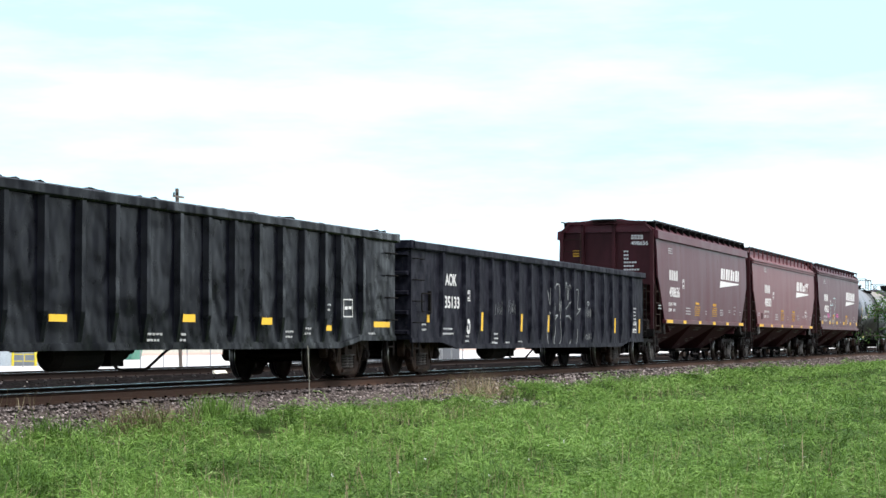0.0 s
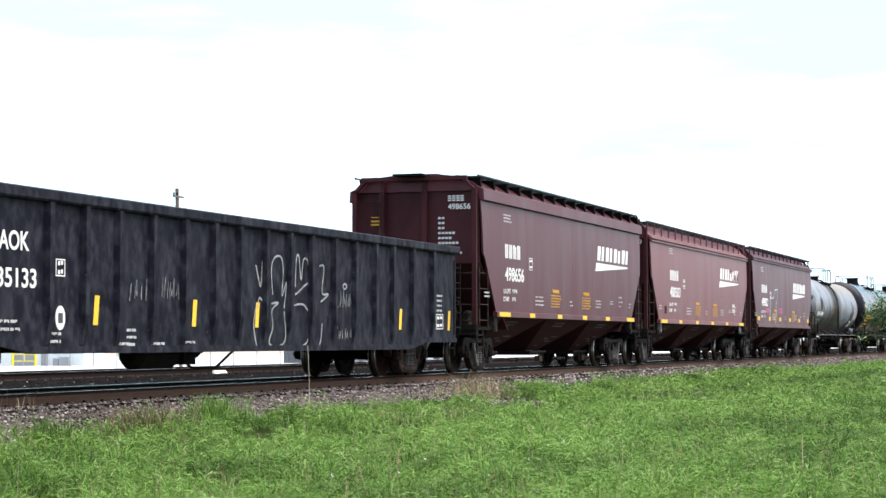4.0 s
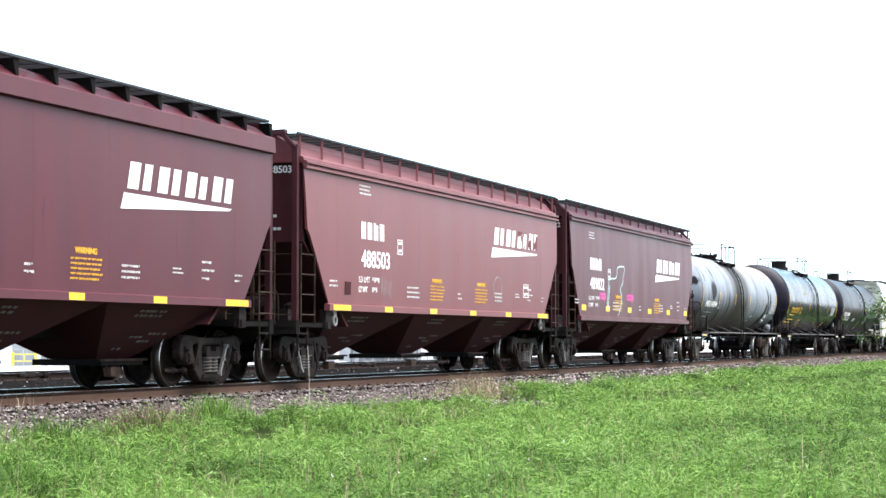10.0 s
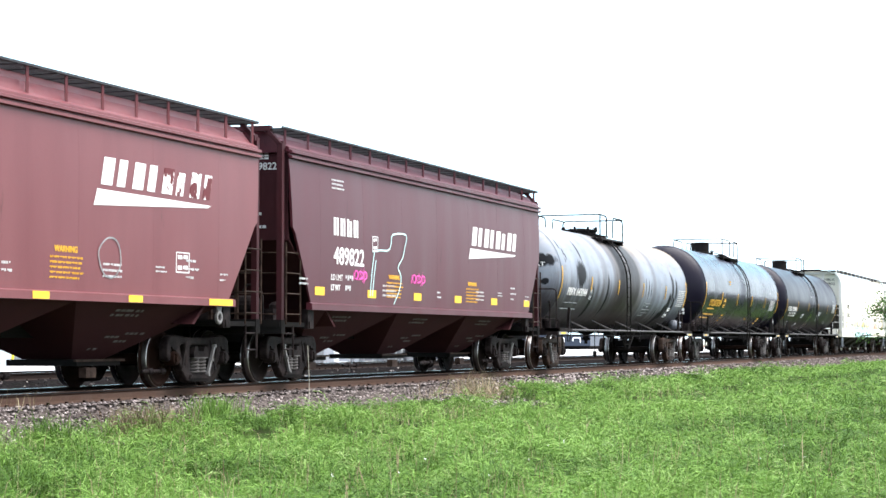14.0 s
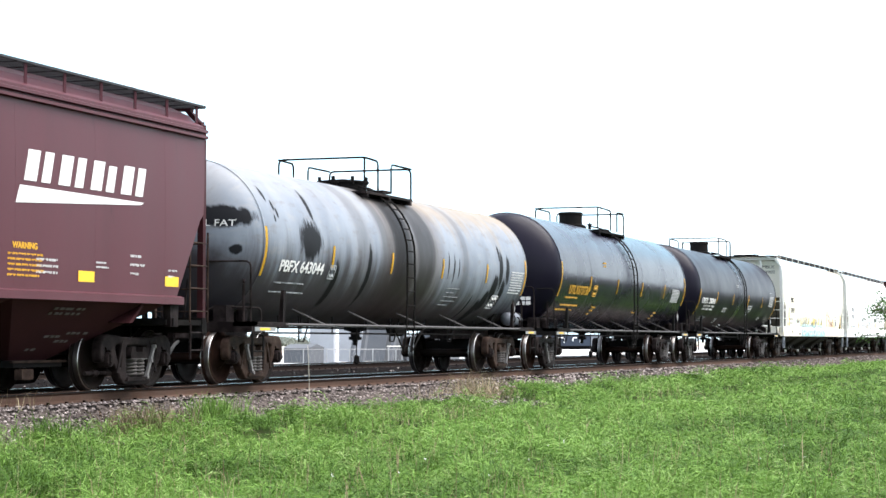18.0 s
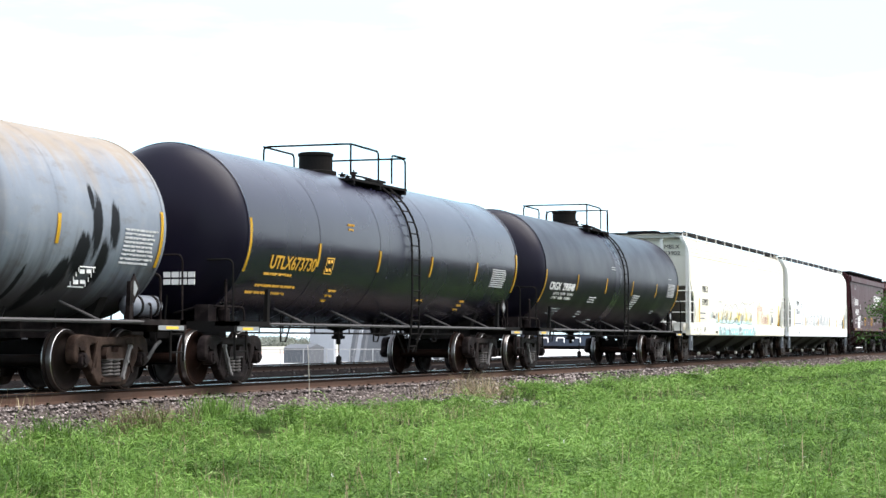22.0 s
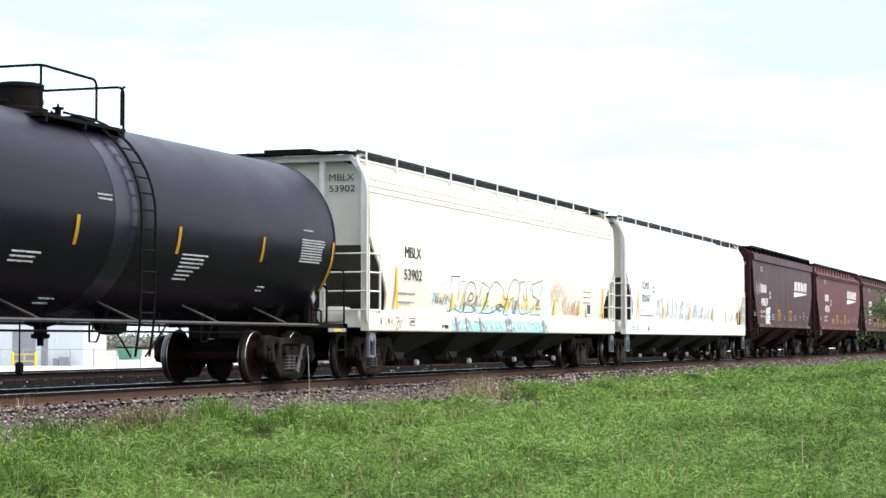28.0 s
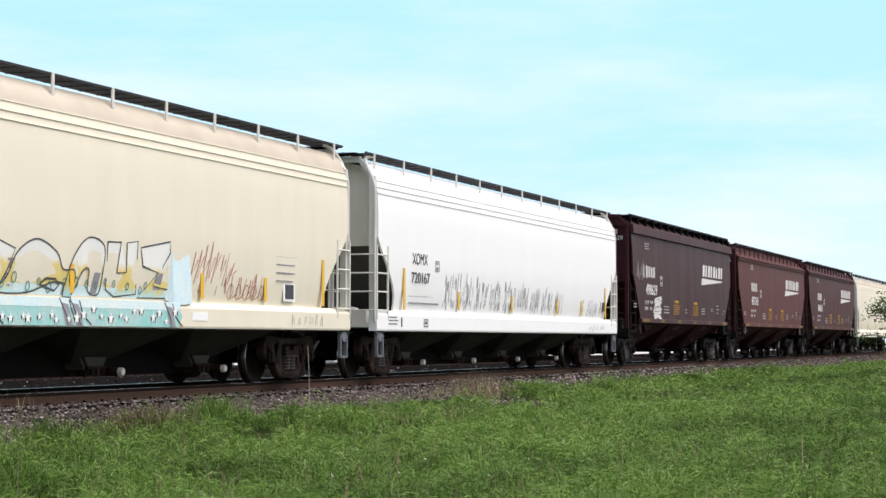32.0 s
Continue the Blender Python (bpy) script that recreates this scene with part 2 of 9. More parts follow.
def add_oil(m, blots, dark=(0.008, 0.008, 0.009)):
    """Oil runs and tar blots with ragged edges: (x, z, half width, half height) each."""
    nt = m.node_tree
    bsdf = next(n for n in nt.nodes if n.type == "BSDF_PRINCIPLED")
    old = bsdf.inputs["Base Color"].links[0].from_socket
    tc = nt.nodes.new("ShaderNodeTexCoord")
    sep = nt.nodes.new("ShaderNodeSeparateXYZ")
    nt.links.new(tc.outputs["Object"], sep.inputs[0])
    mp = nt.nodes.new("ShaderNodeMapping")
    mp.inputs["Scale"].default_value = (2.2, 0.6, 0.6)
    nt.links.new(tc.outputs["Object"], mp.inputs["Vector"])
    rag = nt.nodes.new("ShaderNodeTexNoise")
    rag.inputs["Scale"].default_value, rag.inputs["Detail"].default_value, rag.inputs["Roughness"].default_value = 3.5, 8, 0.7
    nt.links.new(mp.outputs[0], rag.inputs["Vector"])

    def calc(op, a, b):
        n = nt.nodes.new("ShaderNodeMath")
        n.operation = op
        for i, v in enumerate((a, b)):
            if isinstance(v, (int, float)):
                n.inputs[i].default_value = v
            else:
                nt.links.new(v, n.inputs[i])
        return n.outputs[0]

    total = None
    for x, z, w, h in blots:
        u = calc("DIVIDE", calc("SUBTRACT", sep.outputs[0], x), w)
        v = calc("DIVIDE", calc("SUBTRACT", sep.outputs[2], z), h)
        d = calc("ADD", calc("SQRT", calc("ADD", calc("MULTIPLY", u, u), calc("MULTIPLY", v, v)), 0), calc("MULTIPLY", calc("SUBTRACT", rag.outputs["Fac"], 0.5), 1.5))
        k = nt.nodes.new("ShaderNodeMapRange")
        k.inputs["From Min"].default_value, k.inputs["From Max"].default_value = 1.0, 0.72
        nt.links.new(d, k.inputs["Value"])
        total = k.outputs[0] if total is None else calc("MAXIMUM", total, k.outputs[0])
    mix = nt.nodes.new("ShaderNodeMix")
    mix.data_type = "RGBA"
    mix.inputs[7].default_value = (*dark, 1)
    nt.links.new(calc("MULTIPLY", total, 0.97), mix.inputs[0])
    nt.links.new(old, mix.inputs[6])
    nt.links.new(mix.outputs[2], bsdf.inputs["Base Color"])
    dull = nt.nodes.new("ShaderNodeMapRange")
    dull.inputs["To Min"].default_value, dull.inputs["To Max"].default_value = bsdf.inputs["Specular IOR Level"].default_value, 0.03
    nt.links.new(total, dull.inputs["Value"])
    nt.links.new(dull.outputs[0], bsdf.inputs["Specular IOR Level"])




def stained_tank(m, zc, bands):
    """Blue-grey paint gone tan over the crown, darker towards the bottom, with dark runs down the shell: (x, half
    width, depth) each.
    """
    nt = m.node_tree
    bsdf = next(n for n in nt.nodes if n.type == "BSDF_PRINCIPLED")
    tc, sep = nt.nodes.new("ShaderNodeTexCoord"), nt.nodes.new("ShaderNodeSeparateXYZ")
    nt.links.new(tc.outputs["Object"], sep.inputs[0])

    def calc(op, a, b=0.0):
        n = nt.nodes.new("ShaderNodeMath")
        n.operation = op
        for i, v in enumerate((a, b)):
            if isinstance(v, (int, float)):
                n.inputs[i].default_value = v
            else:
                nt.links.new(v, n.inputs[i])
        return n.outputs[0]

    def span(v, low, high, to=1.0):
        n = nt.nodes.new("ShaderNodeMapRange")
        n.interpolation_type = "SMOOTHSTEP"
        n.inputs["From Min"].default_value, n.inputs["From Max"].default_value, n.inputs["To Max"].default_value = low, high, to
        nt.links.new(v, n.inputs["Value"])
        return n.outputs[0]

    def blend(under, colour, share):
        n = nt.nodes.new("ShaderNodeMix")
        n.data_type = "RGBA"
        if isinstance(under, tuple):
            n.inputs[6].default_value = (*under, 1)
        else:
            nt.links.new(under, n.inputs[6])
        n.inputs[7].default_value = (*colour, 1)
        nt.links.new(share, n.inputs[0])
        return n.outputs[2]

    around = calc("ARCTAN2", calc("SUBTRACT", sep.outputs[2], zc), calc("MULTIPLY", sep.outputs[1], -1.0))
    wrap = nt.nodes.new("ShaderNodeCombineXYZ")
    nt.links.new(sep.outputs[0], wrap.inputs[0])
    nt.links.new(around, wrap.inputs[1])

    def runs(sx, sa, detail=6, rough=0.6):
        mp, ns = nt.nodes.new("ShaderNodeMapping"), nt.nodes.new("ShaderNodeTexNoise")
        mp.inputs["Scale"].default_value = (sx, sa, 1)
        ns.inputs["Scale"].default_value, ns.inputs["Detail"].default_value, ns.inputs["Roughness"].default_value = 1.0, detail, rough
        nt.links.new(wrap.outputs[0], mp.inputs["Vector"])
        nt.links.new(mp.outputs[0], ns.inputs["Vector"])
        return ns.outputs["Fac"]

    streaks, soft, fine, mottle = runs(3.2, 0.5), runs(0.7, 0.6), runs(9.0, 3.0, 8, 0.7), runs(1.6, 5.0, 7, 0.65)
    col = blend((0.138, 0.158, 0.188), (0.196, 0.218, 0.248), span(soft, 0.35, 0.7))
    crown = calc("MULTIPLY", span(calc("ADD", around, calc("MULTIPLY", calc("SUBTRACT", streaks, 0.5), 1.5)), 0.25, 1.0), calc("MULTIPLY", span(soft, 0.22, 0.55, 0.95), calc("ADD", 0.25, span(sep.outputs[0], -2.5, 1.0, 0.75))))
    col = blend(col, (0.188, 0.148, 0.104), crown)
    col = blend(col, (0.230, 0.225, 0.215), span(mottle, 0.52, 0.72, 0.45))
    col = blend(col, (0.112, 0.100, 0.092), span(mottle, 0.48, 0.3, 0.55))
    total = halo = None
    for x, half, depth in bands:
        away = calc("ABSOLUTE", calc("SUBTRACT", sep.outputs[0], x))
        edge = calc("ADD", away, calc("MULTIPLY", calc("SUBTRACT", streaks, 0.5), 1.1 * half))
        one = span(edge, half * 1.15, half * 0.45, depth)
        total = one if total is None else calc("MAXIMUM", total, one)
        one = span(edge, half * 1.9, half * 0.8, 0.6 * depth)
        halo = one if halo is None else calc("MAXIMUM", halo, one)
    col = blend(col, (0.098, 0.070, 0.050), calc("MULTIPLY", halo, span(soft, 0.25, 0.5)))
    col = blend(col, (0.0095, 0.0080, 0.0080), calc("MULTIPLY", total, span(fine, 0.1, 0.45)))
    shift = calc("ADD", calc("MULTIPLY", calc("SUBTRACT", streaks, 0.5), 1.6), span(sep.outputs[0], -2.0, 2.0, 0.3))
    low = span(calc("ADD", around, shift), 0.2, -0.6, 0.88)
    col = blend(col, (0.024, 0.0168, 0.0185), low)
    nt.links.new(blend(col, (0.03, 0.027, 0.026), span(fine, 0.66, 0.74, 0.7)), bsdf.inputs["Base Color"])


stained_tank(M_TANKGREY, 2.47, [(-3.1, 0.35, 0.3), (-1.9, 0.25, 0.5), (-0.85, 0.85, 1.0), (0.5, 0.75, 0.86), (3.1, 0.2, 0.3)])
add_oil(M_TANKGREY, [(-5.7, 2.55, 0.55, 0.4), (-5.5, 3.2, 0.1, 0.3), (-4.35, 1.75, 0.16, 0.5), (-2.75, 2.0, 0.12, 0.7), (4.75, 1.4, 0.24, 0.28), (5.05, 1.65, 0.24, 0.28), (5.42, 1.95, 0.26, 0.34), (5.75, 2.4, 0.17, 0.5), (5.6, 2.78, 0.09, 0.22), (6.25, 2.4, 0.16, 0.42), (6.05, 1.85, 0.19, 0.38), (4.1, 1.5, 0.08, 0.3), (1.95, 2.42, 0.05, 0.3), (2.33, 2.3, 0.055, 0.36), (2.66, 2.3, 0.04, 0.24), (-7.35, 3.3, 0.06, 0.16), (-7.15, 3.1, 0.05, 0.1), (-7.05, 2.96, 0.05, 0.12), (-7.2, 2.86, 0.04, 0.08), (-8.3, 2.84, 0.4, 0.2), (-8.2, 2.3, 0.07, 0.1)])
M_TANKBLACK = mat("satin_black_tank_paint", (0.0084, 0.0076, 0.0168), 0.26, second=(0.0108, 0.0102, 0.0204), scale=0.6, amount=0.8, bump=0.0, spec=0.28, grain=0.1)
M_TANKDULL = mat("dusty_black_tank_paint", (0.0045, 0.0035, 0.0088), 0.36, second=(0.0070, 0.0055, 0.0124), scale=0.8, amount=0.8, bump=0.02, spec=0.12, grain=0.12)
M_YELLOW = mat("yellow_reflective_tape", (0.75, 0.44, 0.03), 0.5, second=(0.66, 0.41, 0.03), bump=0)
M_DIRTYTAPE = mat("dirty_yellow_tape", (0.19, 0.115, 0.03), 0.6, second=(0.12, 0.06, 0.03), scale=4, bump=0)
M_STENCIL = mat("white_stencil_paint", (0.66, 0.65, 0.63), 0.6, second=(0.52, 0.51, 0.49), scale=3, bump=0)
M_SMALLTEXT = mat("weathered_small_stencil_paint", (0.5, 0.5, 0.49), 0.6, second=(0.34, 0.34, 0.33), scale=5, bump=0)
M_GRATING = mat("galvanised_grating", (0.0342, 0.0356, 0.0397), 0.6, second=(0.0205, 0.0212, 0.0239), scale=4, spec=0.15)
M_STENCIL_Y = mat("yellow_stencil_paint", (0.6, 0.32, 0.025), 0.6, bump=0)
M_STENCIL_K = mat("black_stencil_paint", (0.03, 0.03, 0.03), 0.6, bump=0)
M_RAIL = mat("rusty_rail_steel", (0.078, 0.046, 0.033), 0.85, second=(0.088, 0.062, 0.051), spots=(0.105, 0.055, 0.034), scale=2, spot_at=0.66, spec=0.1)
M_RAILTOP = mat("polished_rail_head", (0.5, 0.48, 0.47), 0.2, 1.0, second=(0.36, 0.34, 0.33), bump=0.0)
M_TIE = mat("weathered_timber_tie", (0.012, 0.0105, 0.01), 0.9, second=(0.02, 0.017, 0.016), scale=3, bump=0.4)
M_SPRING = mat("dusty_spring_steel", (0.075, 0.066, 0.062), 0.6, second=(0.04, 0.034, 0.032), scale=3)
M_BACKLAND = mat("dark_bare_ground", (0.035, 0.033, 0.032), 0.95, second=(0.05, 0.046, 0.043), scale=0.2, bump=0)
# Plant colours with the distance haze mixed in.
M_HAZEGREY = mat("hazy_plant_grey", (0.3, 0.31, 0.33), 0.8, second=(0.22, 0.23, 0.25), scale=0.4, bump=0)
M_HAZEDARK = mat("hazy_plant_dark_steel", (0.07, 0.075, 0.085), 0.8, second=(0.1, 0.105, 0.11), scale=0.4, bump=0)
M_RAILSIDE = mat("greasy_dark_rail_head", (0.012, 0.01, 0.01), 0.9, second=(0.018, 0.015, 0.014), scale=3, bump=0, spec=0.03)
# Near-black ballast and stones: the train's shade is put into their colour.
M_SHADEBED = speckle("oily_dark_ballast", [(0.003, 0.003, 0.003), (0.007, 0.0065, 0.0065), (0.014, 0.013, 0.013), (0.005, 0.0045, 0.0045)], 22)
M_SHADESTONE = speckle("oily_crushed_stone", [(0.006, 0.006, 0.006), (0.015, 0.014, 0.014), (0.03, 0.029, 0.029), (0.06, 0.058, 0.058)], 6, rough=0.6, island=True, bump=0)
M_BALLAST = speckle("ballast_bed", [(0.0298, 0.0242, 0.0222), (0.0596, 0.0493, 0.0444), (0.0994, 0.0833, 0.0768), (0.0447, 0.0358, 0.0324)], 22)
M_STONE = speckle("crushed_stone", [(0.0164, 0.0133, 0.0127), (0.0460, 0.0385, 0.0359), (0.0932, 0.0781, 0.0735), (0.1535, 0.1296, 0.1225), (0.2301, 0.1948, 0.1838), (0.4603, 0.3956, 0.3770)], 6, rough=0.85, island=True, bump=0)
M_SOIL = speckle("grassy_soil", [(0.0120, 0.0220, 0.0060), (0.0170, 0.0320, 0.0085), (0.0240, 0.0400, 0.0120), (0.0230, 0.0230, 0.0130)], 9)
M_GRASS = speckle("fresh_weed_blades", [(0.0184, 0.0408, 0.0079), (0.0579, 0.1203, 0.0196), (0.1086, 0.2076, 0.0365), (0.1615, 0.2697, 0.0587), (0.2444, 0.3347, 0.1239)], 6, rough=0.6, island=True, bump=0, patch=1.6)
# Darker weed green; it also puts the field's dimmer areas into colour.
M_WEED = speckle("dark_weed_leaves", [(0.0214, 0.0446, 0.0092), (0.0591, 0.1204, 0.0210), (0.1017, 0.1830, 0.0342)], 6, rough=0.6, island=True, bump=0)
M_WITHERED = speckle("withered_weed_stems", [(0.07, 0.045, 0.03), (0.13, 0.085, 0.055), (0.1, 0.12, 0.035), (0.2, 0.15, 0.1)], 6, rough=0.8, island=True, bump=0)


def let_through(m, share):
    """Thin leaves pass some light."""
    nt = m.node_tree
    bsdf = next(n for n in nt.nodes if n.type == "BSDF_PRINCIPLED")
    out = next(n for n in nt.nodes if n.type == "OUTPUT_MATERIAL")
    tr, mix = nt.nodes.new("ShaderNodeBsdfTranslucent"), nt.nodes.new("ShaderNodeMixShader")
    nt.links.new(bsdf.inputs["Base Color"].links[0].from_socket, tr.inputs["Color"])
    mix.inputs[0].default_value = share
    nt.links.new(bsdf.outputs[0], mix.inputs[1])
    nt.links.new(tr.outputs[0], mix.inputs[2])
    nt.links.new(mix.outputs[0], out.inputs["Surface"])


let_through(M_GRASS, 0.26)
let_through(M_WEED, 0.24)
M_DRY = speckle("dry_straw", [(0.13, 0.09, 0.055), (0.22, 0.165, 0.1), (0.32, 0.26, 0.165), (0.12, 0.14, 0.045)], 6, rough=0.8, island=True, bump=0)
M_STALK = mat("bleached_dry_stem", (0.4, 0.36, 0.3), 0.8, bump=0)
M_LEAF = speckle("tree_leaf", [(0.02, 0.06, 0.008), (0.04, 0.1, 0.012), (0.07, 0.15, 0.02)], 6, rough=0.5, island=True, bump=0)
# Leaf colour greyed to carry the distance haze.
M_HAZELEAF = speckle("dusty_far_leaf", [(0.13, 0.145, 0.118), (0.155, 0.168, 0.14), (0.18, 0.19, 0.165)], 6, rough=0.7, island=True, bump=0)
M_FARRAIL = mat("dark_rusted_rail_steel", (0.02, 0.015, 0.013), 0.8, second=(0.03, 0.021, 0.018), scale=2)
M_BARK = mat("grey_brown_bark", (0.09, 0.07, 0.05), 0.9, scale=4, bump=0.5)
# Bay brown: grime, plus the shade under the car put into the colour.
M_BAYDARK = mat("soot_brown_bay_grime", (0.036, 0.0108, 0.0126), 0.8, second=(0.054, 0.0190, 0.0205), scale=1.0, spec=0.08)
M_WORNMARK = mat("half_peeled_white_emblem", (0.085, 0.010, 0.012), 0.6, second=(0.7, 0.68, 0.66), scale=4.0, amount=1.0, lo=0.46, hi=0.5, bump=0)
M_FAINT = mat("faint_dirty_stencil_paint", (0.11, 0.095, 0.09), 0.8, second=(0.06, 0.05, 0.047), scale=5, bump=0)
M_PIPE = mat("dusty_grey_pipe", (0.075, 0.070, 0.070), 0.6, second=(0.04, 0.037, 0.037), scale=3, spec=0.1)
M_RESERVOIR = mat("blue_grey_reservoir_paint", (0.1440, 0.1554, 0.1776), 0.5, second=(0.0864, 0.0888, 0.0962), scale=2)
# Two bay greys: cream taken down in colour for the shade under the car.
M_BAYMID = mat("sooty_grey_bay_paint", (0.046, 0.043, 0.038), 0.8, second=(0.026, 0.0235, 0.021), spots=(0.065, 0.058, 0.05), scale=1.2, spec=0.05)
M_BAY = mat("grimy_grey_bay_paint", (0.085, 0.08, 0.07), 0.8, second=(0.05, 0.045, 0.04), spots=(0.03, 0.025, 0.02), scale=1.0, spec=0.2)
M_POLE = mat("weathered_wood_pole", (0.11, 0.09, 0.075), 0.9, scale=3, streak=0.8, bump=0.3)
M_STEELWALL = mat("pale_blue_grey_metal_siding", (0.5, 0.55, 0.58), 0.5, second=(0.44, 0.48, 0.5), streak=0.8, bump=0)
M_DOOR = mat("grey_roller_door", (0.22, 0.24, 0.26), 0.5, bump=0)
M_BOLLARD = mat("yellow_safety_paint", (0.75, 0.6, 0.04), 0.5, bump=0)
M_FENCE = mat("galvanised_fence_steel", (0.3, 0.3, 0.3), 0.5, 0.6, bump=0)
M_DUMP = mat("green_bin_paint", (0.08, 0.24, 0.17), 0.5, bump=0)
M_CLAY = mat("pinkish_clay_strip", (0.42, 0.27, 0.22), 0.95, scale=0.1, bump=0)
M_DARKBLUE = mat("dark_blue_trailer_paint", (0.03, 0.04, 0.06), 0.4, bump=0)
M_PINK = mat("pink_spray_paint", (0.7, 0.08, 0.35), 0.5, bump=0)
M_AQUA = mat("pale_aqua_spray_paint", (0.5, 0.72, 0.7), 0.5, bump=0)
M_TEAL = mat("teal_spray_paint", (0.2500, 0.5640, 0.5428), 0.5, second=(0.4500, 0.6000, 0.5900), scale=3, amount=1.0, bump=0)
M_SKYBLUE = mat("sky_blue_spray_paint", (0.56, 0.74, 0.8), 0.5, second=(0.66, 0.76, 0.76), scale=3, amount=1.0, bump=0)
M_RINGGREEN = mat("dull_green_marker", (0.12, 0.26, 0.2), 0.5, bump=0)
M_PALEBLUE = mat("pale_blue_spray_paint", (0.62, 0.8, 0.84), 0.5, second=(0.72, 0.8, 0.78), scale=3, amount=1.0, bump=0)
M_OUTLINE = mat("dark_grey_spray_outline", (0.06, 0.06, 0.07), 0.5, bump=0)
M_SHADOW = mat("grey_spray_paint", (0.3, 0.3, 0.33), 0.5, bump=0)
M_RUSTTAG = mat("rust_red_marker", (0.42, 0.12, 0.07), 0.6, bump=0)
M_CHALK = mat("faded_white_chalk_paint", (0.3, 0.31, 0.31), 0.8, second=(0.12, 0.13, 0.13), scale=5, amount=1.0, bump=0)
M_LOT = mat("pale_concrete_lot", (0.46, 0.45, 0.44), 0.9, second=(0.37, 0.36, 0.35), scale=0.3, bump=0)


def matt(m, level):
    next(n for n in m.node_tree.nodes if n.type == "BSDF_PRINCIPLED").inputs["Specular IOR Level"].default_value = level


for low_gloss in (M_UNDER, M_FARRAIL, M_BACKLAND, M_RAIL, M_RAILSIDE):
    matt(low_gloss, 0.03)
for no_gloss in (M_SHADEBED, M_SHADESTONE, M_TIE, M_BALLAST, M_STONE, M_LOT, M_SOIL):
    matt(no_gloss, 0.0)
for green in (M_GRASS, M_WEED):
    matt(green, 0.1)
M_PALEFIELD = mat("pale_dusty_field", (0.3, 0.29, 0.24), 0.95, second=(0.24, 0.24, 0.18), scale=0.05, bump=0)


# ---- mesh helpers ----
def link_mesh(name, bm, materials, parent=None, label="", smooth=False):
    me = bpy.data.meshes.new(name)
    if smooth:
        for fc in bm.faces:
            fc.smooth = True
    bm.to_mesh(me)
    bm.free()
    for m in materials if isinstance(materials, (list, tuple)) else [materials]:
        me.materials.append(m)
    ob = new(name, me)
    if parent:
        ob.parent = parent
    if label:
        tagged(ob, label)
    return ob


def part(name, bm, material, parent, label="", smooth=False):
    return link_mesh(name, bm, material, parent, label, smooth)


def shared(name, me, parent, m=None, label=""):
    """A part on mesh data that alike parts share."""
    ob = new(name, me)
    ob.parent = parent
    if m is not None:
        ob.matrix_basis = m
    if label:
        tagged(ob, label)
    return ob


def mesh_of(name, bm, materials, smooth=False):
    me = bpy.data.meshes.new(name)
    if smooth:
        for fc in bm.faces:
            fc.smooth = True
    bm.to_mesh(me)
    bm.free()
    for m in materials if isinstance(materials, (list, tuple)) else [materials]:
        me.materials.append(m)
    return me


def box(bm, x0, x1, y0, y1, z0, z1, mi=0):
    v = [bm.verts.new((x, y, z)) for x in (x0, x1) for y in (y0, y1) for z in (z0, z1)]
    for ids in ((0, 1, 3, 2), (4, 6, 7, 5), (0, 4, 5, 1), (2, 3, 7, 6), (0, 2, 6, 4), (1, 5, 7, 3)):
        bm.faces.new([v[i] for i in ids]).material_index = mi
    return bm


def prism_y(bm, outline, y0, y1, mi=0):
    """Extrudes an outline of (x, z) from y0 to y1."""
    a = [bm.verts.new((x, y0, z)) for x, z in outline]
    b = [bm.verts.new((x, y1, z)) for x, z in outline]
    n = len(outline)
    fs = [bm.faces.new(a), bm.faces.new(b[::-1])]
    fs += [bm.faces.new((a[i], b[i], b[(i + 1) % n], a[(i + 1) % n])) for i in range(n)]
    for fc in fs:
        fc.material_index = mi
    bmesh.ops.recalc_face_normals(bm, faces=fs)
    return bm


def prism_x(bm, outline, x0, x1, mi=0):
    """Extrudes an outline of (y, z) from x0 to x1."""
    a = [bm.verts.new((x0, y, z)) for y, z in outline]
    b = [bm.verts.new((x1, y, z)) for y, z in outline]
    n = len(outline)
    fs = [bm.faces.new(a), bm.faces.new(b[::-1])]
    fs += [bm.faces.new((a[i], b[i], b[(i + 1) % n], a[(i + 1) % n])) for i in range(n)]
    for fc in fs:
        fc.material_index = mi
    bmesh.ops.recalc_face_normals(bm, faces=fs)
    return bm


def tube(bm, pts, r, seg=6, mi=0):
    """A pipe along a row of points."""
    pts = [Vector(p) for p in pts]
    rings = []
    n = len(pts)
    for i, p in enumerate(pts):
        d = (pts[min(i + 1, n - 1)] - pts[max(i - 1, 0)]).normalized()
        up = Vector((0, 0, 1)) if abs(d.z) < 0.9 else Vector((1, 0, 0))
        s = d.cross(up).normalized()
        u = s.cross(d)
        rings.append([bm.verts.new(p + r * (math.cos(2 * math.pi * k / seg) * s + math.sin(2 * math.pi * k / seg) * u)) for k in range(seg)])
    for a, b in zip(rings, rings[1:]):
        for k in range(seg):
            bm.faces.new((a[k], a[(k + 1) % seg], b[(k + 1) % seg], b[k])).material_index = mi
    bm.faces.new(rings[0][::-1]).material_index = mi
    bm.faces.new(rings[-1]).material_index = mi
    return bm


